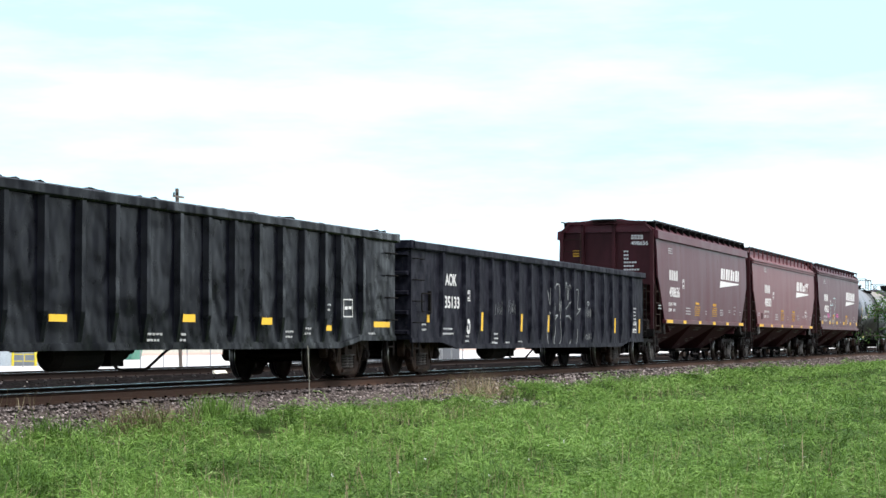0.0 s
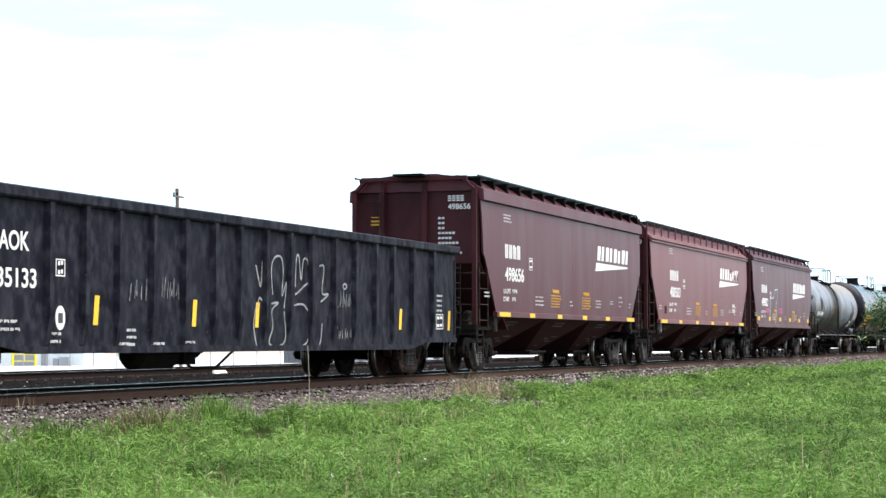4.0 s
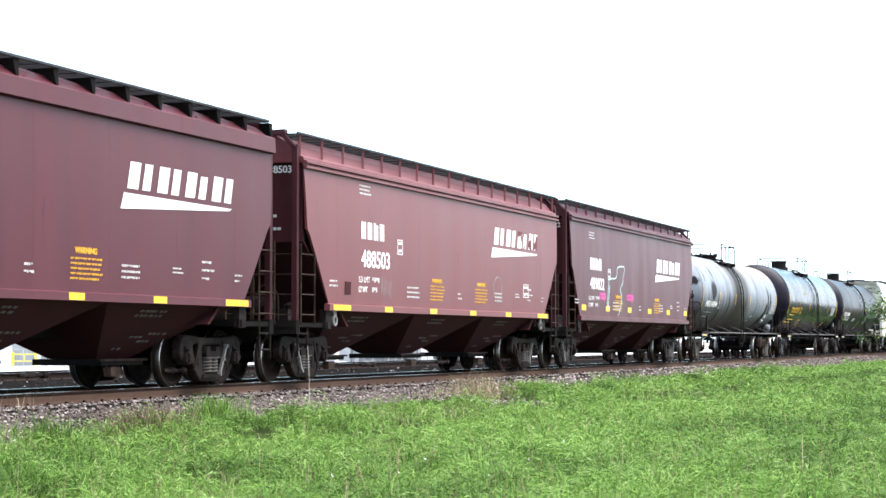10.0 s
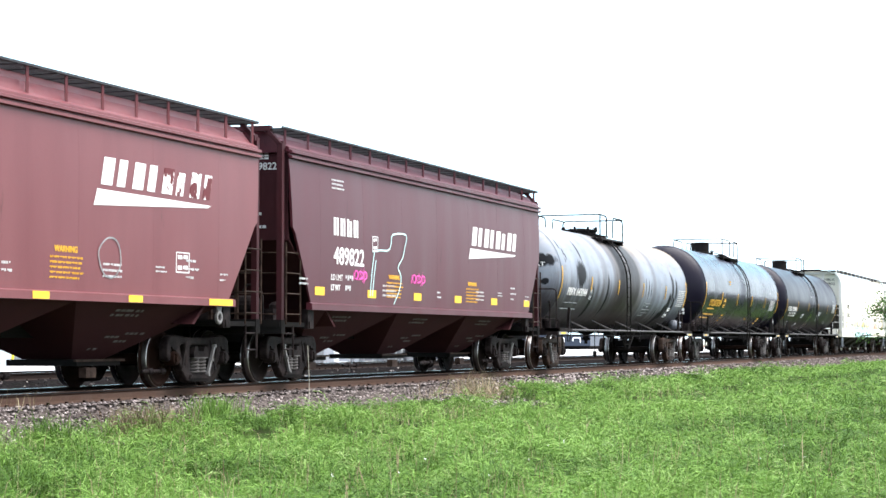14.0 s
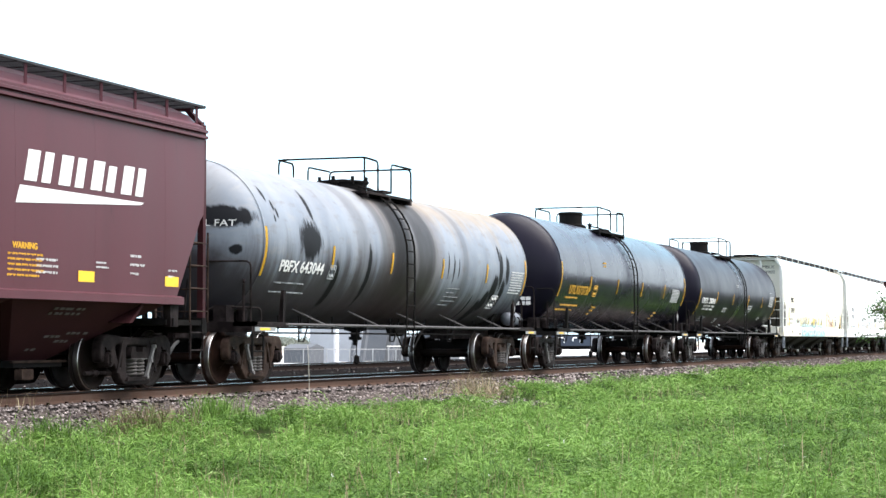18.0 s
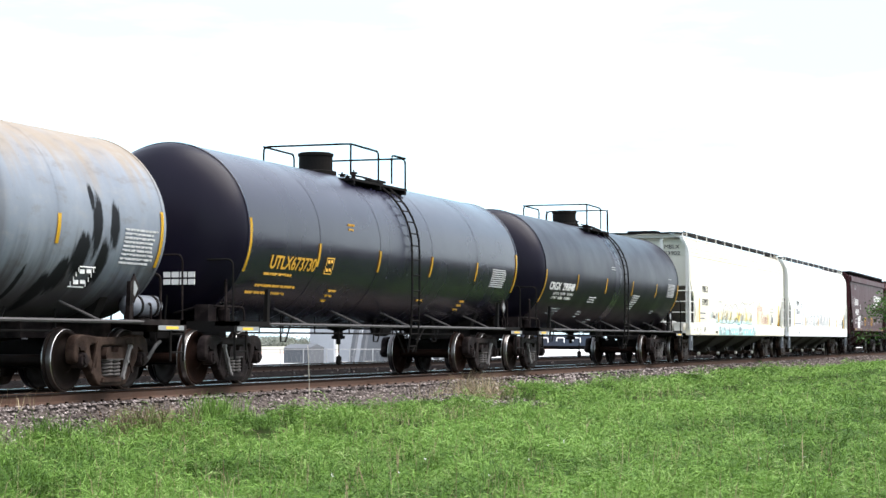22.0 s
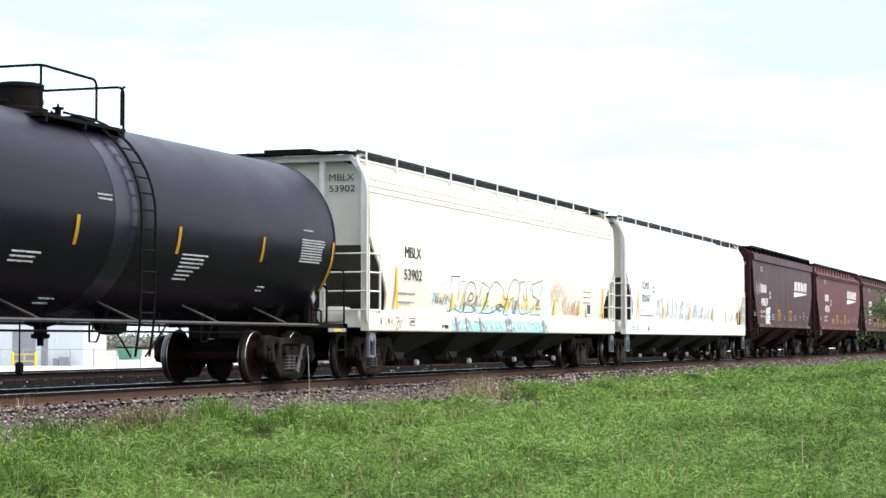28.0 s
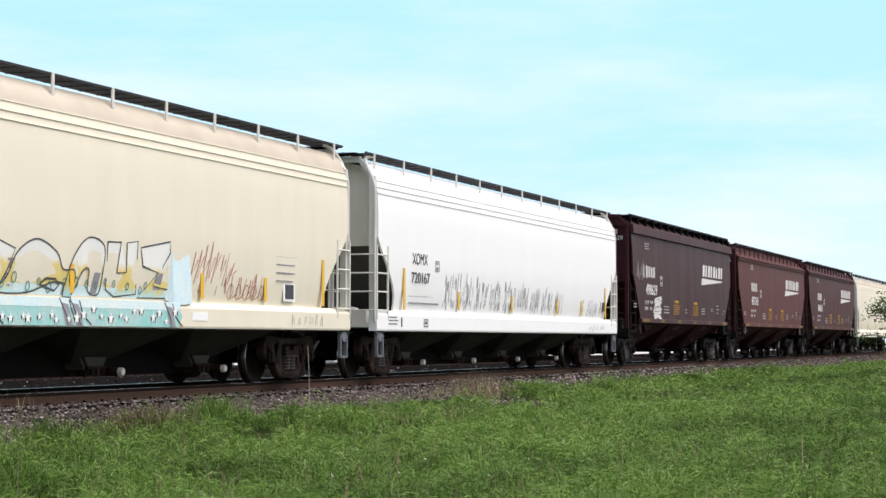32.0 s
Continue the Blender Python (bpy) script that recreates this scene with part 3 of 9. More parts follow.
def lathe(bm, profile, axis="y", seg=32, centre=(0, 0, 0), mi=None, caps=True):
    """Turns a row of (radius, along) round an axis; mi: a material for each step."""
    rings = []
    c = Vector(centre)
    for r, a in profile:
        ring = []
        for k in range(seg):
            u, w = r * math.cos(2 * math.pi * k / seg), r * math.sin(2 * math.pi * k / seg)
            ring.append(bm.verts.new(c + (Vector((u, a, w)) if axis == "y" else Vector((a, u, w)) if axis == "x" else Vector((u, w, a)))))
        rings.append(ring)
    fs = []
    for i, (a, b) in enumerate(zip(rings, rings[1:])):
        for k in range(seg):
            fc = bm.faces.new((a[k], a[(k + 1) % seg], b[(k + 1) % seg], b[k]))
            fc.material_index = mi[i] if mi else 0
            fs.append(fc)
    for ring, ids in ((rings[0], 0), (rings[-1], -1)):
        if caps and profile[ids][0] > 1e-4:
            fc = bm.faces.new(ring)
            fc.material_index = mi[ids] if mi else 0
            fs.append(fc)
    bmesh.ops.recalc_face_normals(bm, faces=fs)
    return bm


def bent(pts, r, steps=4):
    """Rounds the corners of a row of points with radius r."""
    pts = [Vector(p) for p in pts]
    out = [pts[0]]
    for a, b, c in zip(pts, pts[1:], pts[2:]):
        p, q = b + (a - b).normalized() * r, b + (c - b).normalized() * r
        for k in range(steps + 1):
            t = k / steps
            out.append((1 - t) ** 2 * p + 2 * t * (1 - t) * b + t * t * q)
    return out + [pts[-1]]


def cloud_mesh(name, verts, faces_n, material, smooth=False):
    """A mesh from numpy arrays: verts (n, 3) and equal-sided faces (m, k)."""
    me = bpy.data.meshes.new(name)
    m, k = faces_n.shape
    me.vertices.add(len(verts))
    me.vertices.foreach_set("co", verts.astype(np.float32).ravel())
    me.loops.add(m * k)
    me.loops.foreach_set("vertex_index", faces_n.astype(np.int32).ravel())
    me.polygons.add(m)
    me.polygons.foreach_set("loop_start", np.arange(0, m * k, k, dtype=np.int32))
    me.polygons.foreach_set("loop_total", np.full(m, k, dtype=np.int32))
    me.update(calc_edges=True)
    if smooth:
        me.polygons.foreach_set("use_smooth", np.ones(m, dtype=bool))
    me.materials.append(material)
    return me


TEXTS = []


def lettering(text, x, y, z, height, material, parent, name="lettering", width=None, rx=90, shear=0.0, rz=0.0, label="", spread=1.0, wrap=None):
    """Painted characters whose lower left corner is at x, y, z; width squeezes them to fit."""
    cu = bpy.data.curves.new(name, "FONT")
    cu.body, cu.size, cu.extrude, cu.shear, cu.space_character = text, height / 0.7, 0.002, shear, spread
    cu.offset = 0.0 if "M" in text or material is M_STENCIL_K else 0.02 * height if rz else 0.014 * height + 0.003
    ob = new(name, cu)
    TEXTS.append((ob, (x, y, z), height, width, rx, rz, material, parent, label, wrap))


def flush_lettering():
    """Turns all the characters into meshes under their things."""
    dg = bpy.context.evaluated_depsgraph_get()
    for ob, (x, y, z), height, width, rx, rz, material, parent, label, wrap in TEXTS:
        me = bpy.data.meshes.new_from_object(ob.evaluated_get(dg))
        co = np.empty(len(me.vertices) * 3)
        me.vertices.foreach_get("co", co)
        co = co.reshape(-1, 3)
        w = np.ptp(co[:, 0])
        co[:, 0] -= co[:, 0].min()
        co[:, 1] *= height / max(1e-6, np.ptp(co[:, 1]))
        co[:, 1] -= co[:, 1].min()
        if width:
            co[:, 0] *= width / w
        if wrap:
            # bend the characters round the shell
            out = co[:, 2].copy()
            if isinstance(wrap, tuple):
                # onto a domed head: (x of its rim, depth, radius, height of its axis)
                xr, depth, rad, zc = wrap
                yy, zz = y - co[:, 0], z + co[:, 1]
                co = np.stack([xr - depth * np.sqrt(np.clip(1 - (yy**2 + (zz - zc) ** 2) / rad**2, 0, 1)) - 0.008 - out, yy, zz], 1)
            else:
                co = np.stack([co[:, 0] + x, np.array([wrap(z + v) for v in co[:, 1]]) - out, co[:, 1] + z], 1)
        me.vertices.foreach_set("co", co.ravel())
        me.update()
        me.materials.clear()
        me.materials.append(material)
        name = ob.name.split(".")[0]
        cu = ob.data
        bpy.data.objects.remove(ob)
        bpy.data.curves.remove(cu)
        tagged(shared(name, me, parent, None if wrap else pose(x, y, z, rx, 0, rz), label), kind="stuff")
    TEXTS.clear()


def bars(parent, x, y, z, widths, height, gap, material, name="stencil", label="", seed=1, wrap=None):
    """Small writing that cannot be read: rows of short bars downwards from x, z on a side wall at y."""
    rnd = random.Random(seed)
    bm = bmesh.new()
    for i, w in enumerate(widths):
        zz = z - i * (height + gap)
        yy = wrap(zz - height / 2) if wrap else y
        xx, end, letter = x, x + w * rnd.uniform(0.86, 1.0), height * 0.62
        left = rnd.randint(3, 7)
        while xx + letter * 0.5 < end:
            ww = letter * rnd.uniform(0.55, 0.95)
            lo = 0.85 if rnd.random() < 0.75 else 0.6
            box(bm, xx, min(xx + ww, end), yy - 0.003, yy + 0.01, zz - height * lo, zz - height * 0.12)
            xx += letter * 1.25
            left -= 1
            if left == 0:
                xx += letter * 0.8
                left = rnd.randint(2, 7)
    ob = part(name, bm, M_SMALLTEXT if material is M_STENCIL else material, parent, label)
    return tagged(ob, kind="stuff")


# ---- ground ----
def ground_z(x, y):
    """Level of the field and the strip beyond the track."""
    if y < 13.4:
        toe = max(0.0, min(1.0, (y - 10.2) / 2.6))
        rise = 0.16 * max(0.0, min(1.0, (x - 24) / 16)) * (1 - max(0.0, min(1.0, (x - 75) / 35)))
        lump = 0.13 * noise.noise((x * 0.35, y * 0.5, 0.3)) + 0.14 * noise.noise((x * 0.9, y * 1.3, 2.0))
        bank = max(0.0, min(1.0, (y - 11.6) / 1.0)) * max(0.0, 0.05 + 0.28 * noise.noise((x * 0.32, 7.3, 1.0)) + 0.1 * noise.noise((x * 1.1, 2.2, 1.0)))
        return -0.84 + 0.14 * toe + rise * (0.35 + 0.65 * toe) + lump + bank
    if y < 29:
        return -0.7
    return -0.7 - 0.45 * min(1.0, (y - 29) / 14)


def build_ground():
    bm = bmesh.new()
    xs = [-3000, -600, -120, -30] + [2 + 0.6 * i for i in range(80)] + [52 + 2.0 * i for i in range(50)] + [160, 200, 280, 420, 800, 1600, 3000]
    ys = [-3000, -400, -60, -20, -8] + [-3 + 0.5 * i for i in range(34)] + [15, 20, 29, 32, 36, 43, 60, 110, 260, 700, 1500, 3000]
    grid = [[bm.verts.new((x, y, ground_z(x, y))) for y in ys] for x in xs]
    for i in range(len(xs) - 1):
        for j in range(len(ys) - 1):
            fc = bm.faces.new((grid[i][j], grid[i + 1][j], grid[i + 1][j + 1], grid[i][j + 1]))
            # unseen ground behind the camera, added dark to keep tank reflections dark
            fc.material_index = 1 if ys[j] < -3 else (2 if ys[j] > 100 else 0)
    ob = link_mesh("ground", bm, [M_SOIL, M_BACKLAND, M_PALEFIELD], smooth=True)
    return tagged(ob, "green weedy field ground beside the railway", "ground", kind="structure")


def build_ballast():
    shape = [(13.15, -0.66), (13.45, -0.46), (13.95, -0.2), (14.3, -0.185), (14.55, -0.168), (15.85, -0.168), (16.2, -0.185), (16.6, -0.2), (17.6, -0.58), (22.0, -0.58), (22.6, -0.35), (22.95, -0.165), (25.8, -0.165), (26.4, -0.3), (27.6, -0.8)]
    bm = bmesh.new()
    xs = [-60, 0] + [4 + 0.5 * i for i in range(130)] + [70 + 4 * i for i in range(60)] + [400, 1200]
    grid = []
    for x in xs:
        grid.append([bm.verts.new((x, y + 0.06 * noise.noise((x * 0.8, y, 1)), z + 0.025 * noise.noise((x * 1.7, y * 2.3, 4)))) for y, z in shape])
    for a, b in zip(grid, grid[1:]):
        for j in range(len(shape) - 1):
            fc = bm.faces.new((a[j], b[j], b[j + 1], a[j + 1]))
            # the bed from the near rail backwards takes the shade-dark stone
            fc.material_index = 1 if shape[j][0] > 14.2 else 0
    ob = link_mesh("ballast_bed", bm, [M_BALLAST, M_SHADEBED], smooth=True)
    return tagged(ob, "grey crushed stone ballast bed under two tracks", "ballast", kind="structure")


def stone_shapes(n):
    rnd = np.random.RandomState(5)
    bm = bmesh.new()
    bmesh.ops.create_icosphere(bm, subdivisions=1, radius=1.0)
    base = np.array([v.co[:] for v in bm.verts])
    tri = np.array([[v.index for v in fc.verts] for fc in bm.faces])
    bm.free()
    return [base * (1 + rnd.uniform(-0.35, 0.3, (len(base), 1))) for _ in range(n)], tri


def build_stones(name, label, material, band, share, seed, stretch=(0, 200)):
    """Loose stones on one strip of the track bed."""
    rnd = np.random.RandomState(seed)
    shapes, tri = stone_shapes(8)
    prof_y = np.array([12.85, 13.15, 13.45, 13.95, 14.3, 14.55, 15.85, 16.2, 16.6, 17.6, 22.0, 22.6, 22.95, 25.8])
    prof_z = np.array([-0.72, -0.64, -0.46, -0.2, -0.185, -0.168, -0.168, -0.185, -0.2, -0.58, -0.58, -0.35, -0.165, -0.165])
    spots = []
    for x0, x1, per in ((8, 24, 520), (24, 40, 380), (40, 70, 170), (70, 120, 45)):
        k = int((x1 - x0) * (band[1] - band[0]) * per * share)
        spots.append(np.stack([rnd.uniform(x0, x1, k), rnd.uniform(band[0], band[1], k) + 0.05 * rnd.randn(k)], 1))
    pts = np.concatenate(spots)
    pts = pts[(pts[:, 0] > stretch[0]) & (pts[:, 0] < stretch[1])]
    z = np.interp(pts[:, 1], prof_y, prof_z)
    low = pts[:, 1] < 12.85
    z[low] = [ground_z(x, y) + 0.01 for x, y in pts[low]]
    n = len(pts)
    size = rnd.uniform(0.011, 0.03, n) * (1 + 0.6 * (pts[:, 0] > 40))
    pick = rnd.randint(0, 8, n)
    ang = rnd.uniform(0, 6.28, n)
    base = np.array(shapes)[pick]
    sq = rnd.uniform(0.6, 1.2, (n, 1, 3))
    sq[:, :, 2] *= 0.75
    v = base * sq * size[:, None, None]
    c, s = np.cos(ang)[:, None], np.sin(ang)[:, None]
    v = np.stack([v[:, :, 0] * c - v[:, :, 1] * s, v[:, :, 0] * s + v[:, :, 1] * c, v[:, :, 2]], 2)
    v += np.stack([pts[:, 0], pts[:, 1], z + size * 0.25], 1)[:, None, :]
    faces = (tri[None] + (np.arange(n) * 12)[:, None, None]).reshape(-1, 3)
    ob = new(name, cloud_mesh(name, v.reshape(-1, 3), faces, material))
    return tagged(ob, label, "gravel", kind="stuff")


def rail_profile(y):
    half = [(0.033, 0.0), (0.037, -0.006), (0.037, -0.03), (0.01, -0.05), (0.009, -0.135), (0.03, -0.155), (0.07, -0.165), (0.07, -0.178)]
    return [(y - a, z) for a, z in half] + [(y + a, z) for a, z in half[::-1]]


def build_track(name, y, label, steel):
    root = tagged(new(name), label, "railway track", kind="structure")
    root.location = (0, y, 0)
    for side in (-1, 1):
        bm = bmesh.new()
        prism_x(bm, rail_profile(side * 0.754), -60, 1200)
        bm.normal_update()
        for fc in bm.faces:
            if fc.normal.z > 0.9 and fc.calc_center_median().z > -0.01:
                fc.material_index = 1
            elif abs(fc.normal.y) > 0.9 and fc.calc_center_median().z > -0.04:
                fc.material_index = 2
        # far rail in darker steel: shade under the train put into its colour
        part("rail", bm, [steel if side < 0 else M_FARRAIL, M_RAILTOP, M_RAILSIDE], root)
    return root


def build_ties(root, x0, count, spacing=0.52):
    bm = bmesh.new()
    box(bm, -0.11, 0.11, -1.3, 1.3, -0.34, -0.182)
    bmesh.ops.bevel(bm, geom=bm.edges[:], offset=0.012, segments=1)
    me = mesh_of("tie", bm, M_TIE)
    bm = bmesh.new()
    for s in (-1, 1):
        box(bm, -0.09, 0.09, s * 0.754 - 0.17, s * 0.754 + 0.17, -0.176, -0.184)
        for d in (-1, 1):
            box(bm, -0.05 * d - 0.015, -0.05 * d + 0.015, s * 0.754 + d * 0.09 - 0.02, s * 0.754 + d * 0.09 + 0.02, -0.165, -0.135)
    # plates share that darker steel
    plate = mesh_of("tie_plate", bm, M_FARRAIL)
    rnd = random.Random(3)
    for i in range(count):
        t = shared("tie", me, root, pose(x0 + i * spacing + rnd.uniform(-0.02, 0.02), 0, rnd.uniform(-0.012, 0.006), 0, 0, rnd.uniform(-0.8, 0.8)))
        shared("tie_plate", plate, t)


build_ground()
build_ballast()
build_stones("ballast_stones", "loose grey and pale crushed stones on the track shoulder", M_STONE, (12.8, 14.4), 1.0, 11)
build_stones("spilled_stones", "pale stones spilled into a bare gap in the weeds", M_STONE, (11.7, 12.85), 0.8, 13, (35.8, 40.2))
build_stones("oily_stones", "crushed stones darkened as in the train's shade, between the rails", M_SHADESTONE, (14.55, 17.0), 0.16, 12)
build_stones("cess_stones", "scattered grey and pale stones between the two tracks", M_STONE, (16.8, 23.0), 0.025, 14)
build_stones("cess_cinders", "stones darkened as in the train's shade, between the two tracks", M_SHADESTONE, (16.8, 23.0), 0.035, 15)
track_near = build_track("near_track", TRACK_Y, "rusty steel rails on timber ties in stone ballast", M_RAIL)
track_far = build_track("far_track", 24.4, "second parallel pair of rusty rails behind the train", M_FARRAIL)
build_ties(track_near, 8.0, 110)
build_ties(track_far, 20.0, 90)


# ---- running gear ----
WHEEL_R = 0.457


def wheelset_mesh(name, plate):
    bm = bmesh.new()
    for s in (-1, 1):
        prof = [(0.10, s * 0.66), (0.13, s * 0.67), (0.16, s * 0.70), (0.38, s * 0.72), (0.40, s * 0.685), (0.482, s * 0.685), (0.485, s * 0.70), (0.462, s * 0.722),
                (0.457, s * 0.74), (0.452, s * 0.815), (0.445, s * 0.824), (0.385, s * 0.824), (0.37, s * 0.79), (0.26, s * 0.765), (0.17, s * 0.8), (0.145, s * 0.85), (0.085, s * 0.86)]
        lathe(bm, prof, "y", 40, mi=[0, 0, 0, 0, 0, 1, 0, 0, 2, 1, 0, 0, 0, 0, 0, 0])
    lathe(bm, [(0.085, -1.02), (0.085, -0.7), (0.09, -0.66), (0.082, 0), (0.09, 0.66), (0.085, 0.7), (0.085, 1.02)], "y", 16)
    return mesh_of(name, bm, [plate, M_TREAD, M_WORNTREAD], smooth=True)


def rounded(pts, steps=4):
    """A closed curve through points, for castings."""
    n, out = len(pts), []
    for i in range(n):
        p = [pts[(i + d) % n] for d in (-1, 0, 1, 2)]
        for k in range(steps):
            t = k / steps
            out.append(tuple(0.5 * (2 * p[1][a] + (p[2][a] - p[0][a]) * t + (2 * p[0][a] - 5 * p[1][a] + 4 * p[2][a] - p[3][a]) * t * t + (3 * p[1][a] - p[0][a] - 3 * p[2][a] + p[3][a]) * t**3) for a in (0, 1)))
    return out


def frame_mesh(name, material):
    """Cast side frame: arched top, pedestal jaws, spring window and two rounded triangular lights."""
    right = [(0.42, 0.775), (0.7, 0.8), (0.95, 0.8), (1.08, 0.7), (1.1, 0.52), (1.07, 0.44), (1.01, 0.46), (0.99, 0.58), (0.88, 0.63), (0.79, 0.58), (0.74, 0.45), (0.58, 0.29), (0.42, 0.12), (0.28, 0.09)]
    outer = [(0.0, 0.77)] + right + [(0.0, 0.085)] + [(-x, z) for x, z in right[::-1]]
    light = [(0.47, 0.69), (0.6, 0.7), (0.68, 0.65), (0.63, 0.48), (0.52, 0.32), (0.455, 0.34), (0.44, 0.5)]
    window = [(0.0, 0.685), (0.3, 0.68), (0.345, 0.6), (0.335, 0.35), (0.29, 0.2), (0.0, 0.19), (-0.29, 0.2), (-0.335, 0.35), (-0.345, 0.6), (-0.3, 0.68)]
    cu = bpy.data.curves.new(name, "CURVE")
    cu.dimensions, cu.fill_mode = "2D", "BOTH"
    cu.extrude, cu.bevel_depth, cu.bevel_resolution = 0.055, 0.022, 1
    for loop in (outer, light, [(-x, z) for x, z in light], window):
        pts = rounded(loop, 3)
        sp = cu.splines.new("POLY")
        sp.points.add(len(pts) - 1)
        for q, (x, z) in zip(sp.points, pts):
            q.co = (x, z, 0, 1)
        sp.use_cyclic_u = True
    ob = new(name, cu)
    cast = bpy.data.meshes.new_from_object(ob.evaluated_get(bpy.context.evaluated_depsgraph_get()))
    bpy.data.objects.remove(ob)
    bpy.data.curves.remove(cu)
    bm = bmesh.new()
    bm.from_mesh(cast)
    bpy.data.meshes.remove(cast)
    bmesh.ops.transform(bm, matrix=Matrix.Rotation(radians(90), 4, "X"), verts=bm.verts[:])
    # bolster end with its pocket, spring seat and wear plates
    prism_y(bm, [(-0.25, 0.47), (0.25, 0.47), (0.27, 0.52), (0.22, 0.64), (0.12, 0.645), (0.1, 0.57), (-0.1, 0.57), (-0.12, 0.645), (-0.22, 0.64), (-0.27, 0.52)], -0.12, 0.12)
    prism_y(bm, [(-0.36, 0.13), (0.36, 0.13), (0.33, 0.19), (-0.33, 0.19)], -0.12, 0.12)
    for s in (-1, 1):
        prism_y(bm, [(s * 0.81, 0.6), (s * 0.97, 0.6), (s * 0.99, 0.645), (s * 0.79, 0.645)], -0.1, 0.1)
        prism_y(bm, [(s * 0.4, 0.74), (s * 0.46, 0.74), (s * 0.64, 0.27), (s * 0.59, 0.25)], -0.088, -0.06)
    return mesh_of(name, bm, material)


def spring_mesh():
    bm = bmesh.new()
    for cx in (-0.115, 0.115):
        pts = [(cx + 0.088 * math.cos(a), 0.088 * math.sin(a), 0.2 + 0.26 * a / (5.0 * 2 * math.pi)) for a in [2 * math.pi * 5.0 * k / 60 for k in range(61)]]
        tube(bm, pts, 0.021, 5)
    box(bm, -0.24, 0.24, -0.1, 0.1, 0.455, 0.47)
    return mesh_of("spring", bm, M_SPRING, smooth=True)


def cap_mesh(name, material):
    bm = bmesh.new()
    lathe(bm, [(0.0, -0.16), (0.06, -0.16), (0.065, -0.13), (0.105, -0.125), (0.115, -0.08), (0.115, 0.06)], "y", 16)
    for k in range(3):
        a = 2 * math.pi * k / 3
        lathe(bm, [(0.0, -0.152), (0.02, -0.152), (0.02, -0.12)], "y", 6, (0.075 * math.cos(a), 0, 0.075 * math.sin(a)))
    return mesh_of(name, bm, material, smooth=False)


def bolster_mesh():
    bm = bmesh.new()
    prism_x(bm, [(-1.0, 0.57), (-1.0, 0.66), (-0.5, 0.76), (0.5, 0.76), (1.0, 0.66), (1.0, 0.57), (0.4, 0.46), (-0.4, 0.46)], -0.2, 0.2)
    lathe(bm, [(0.2, 0.76), (0.2, 0.86)], "z", 16)
    for s in (-1, 1):
        box(bm, s * 0.55 - 0.05, s * 0.55 + 0.05, -0.85, 0.85, 0.34, 0.42)
        for d in (-1, 1):
            box(bm, s * 0.4 - 0.02, s * 0.4 + 0.04, d * 0.75 - 0.06, d * 0.75 + 0.06, 0.3, 0.55)
    return mesh_of("bolster", bm, M_UNDER)


ME_WHEEL = {"dark": wheelset_mesh("wheelset", M_WHEEL), "rust": wheelset_mesh("wheelset", M_WHEEL_RUST)}
ME_FRAME = {"dark": frame_mesh("side_frame", M_TRUCK), "rust": frame_mesh("side_frame", M_TRUCK_RUST)}
ME_CAP = {"dark": cap_mesh("bearing_cap", M_TRUCK), "rust": cap_mesh("bearing_cap", M_WHEEL_RUST)}
ME_SPRING, ME_BOLSTER = spring_mesh(), bolster_mesh()


def lever_mesh():
    """Slanting brake lever with its pins, hung outside the casting."""
    bm = bmesh.new()
    prism_y(bm, [(-0.5, 0.66), (-0.45, 0.67), (-0.2, 0.19), (-0.25, 0.17)], -0.02, 0.02)
    for x, z in ((-0.47, 0.65), (-0.36, 0.43), (-0.23, 0.19)):
        lathe(bm, [(0.0, -0.035), (0.03, -0.035), (0.03, 0.03)], "y", 8, (x, 0, z))
    return mesh_of("brake_lever", bm, M_LEVER)


M_LEVER = mat("rubbed_grey_lever_steel", (0.16, 0.15, 0.145), 0.5, second=(0.08, 0.072, 0.068), scale=4)
ME_LEVER = lever_mesh()
WHEELSETS = []


def bogie(car, x, frame_kind="dark", wheels=("dark", "dark"), caps=("dark", "dark"), lever=True):
    """Two-axle freight truck at x under the car."""
    b = shared("bogie", ME_BOLSTER, car, pose(x, 0, 0), "two-axle cast steel freight truck")
    for s in (-1, 1):
        sf = shared("side_frame", ME_FRAME[frame_kind], b, pose(0, s * 1.0, 0))
        shared("spring", ME_SPRING, b, pose(0, s * 1.03, 0))
        if lever:
            shared("brake_lever", ME_LEVER, b, pose(0, s * 1.12, 0) if x < 0 else pose(0, s * 1.12, 0) @ Matrix.Diagonal((-1, 1, 1, 1)), "pale rubbed brake lever")
        for k, d in enumerate((-1, 1)):
            shared("bearing_cap", ME_CAP[caps[k]], b, pose(d * 0.889, s * 1.0, WHEEL_R, 0, 0, 0 if s < 0 else 180))
    for d, kind in zip((-1, 1), wheels):
        w = shared("wheelset", ME_WHEEL[kind], b, pose(d * 0.889, 0, WHEEL_R))
        WHEELSETS.append((w, d * 0.889))
    return b


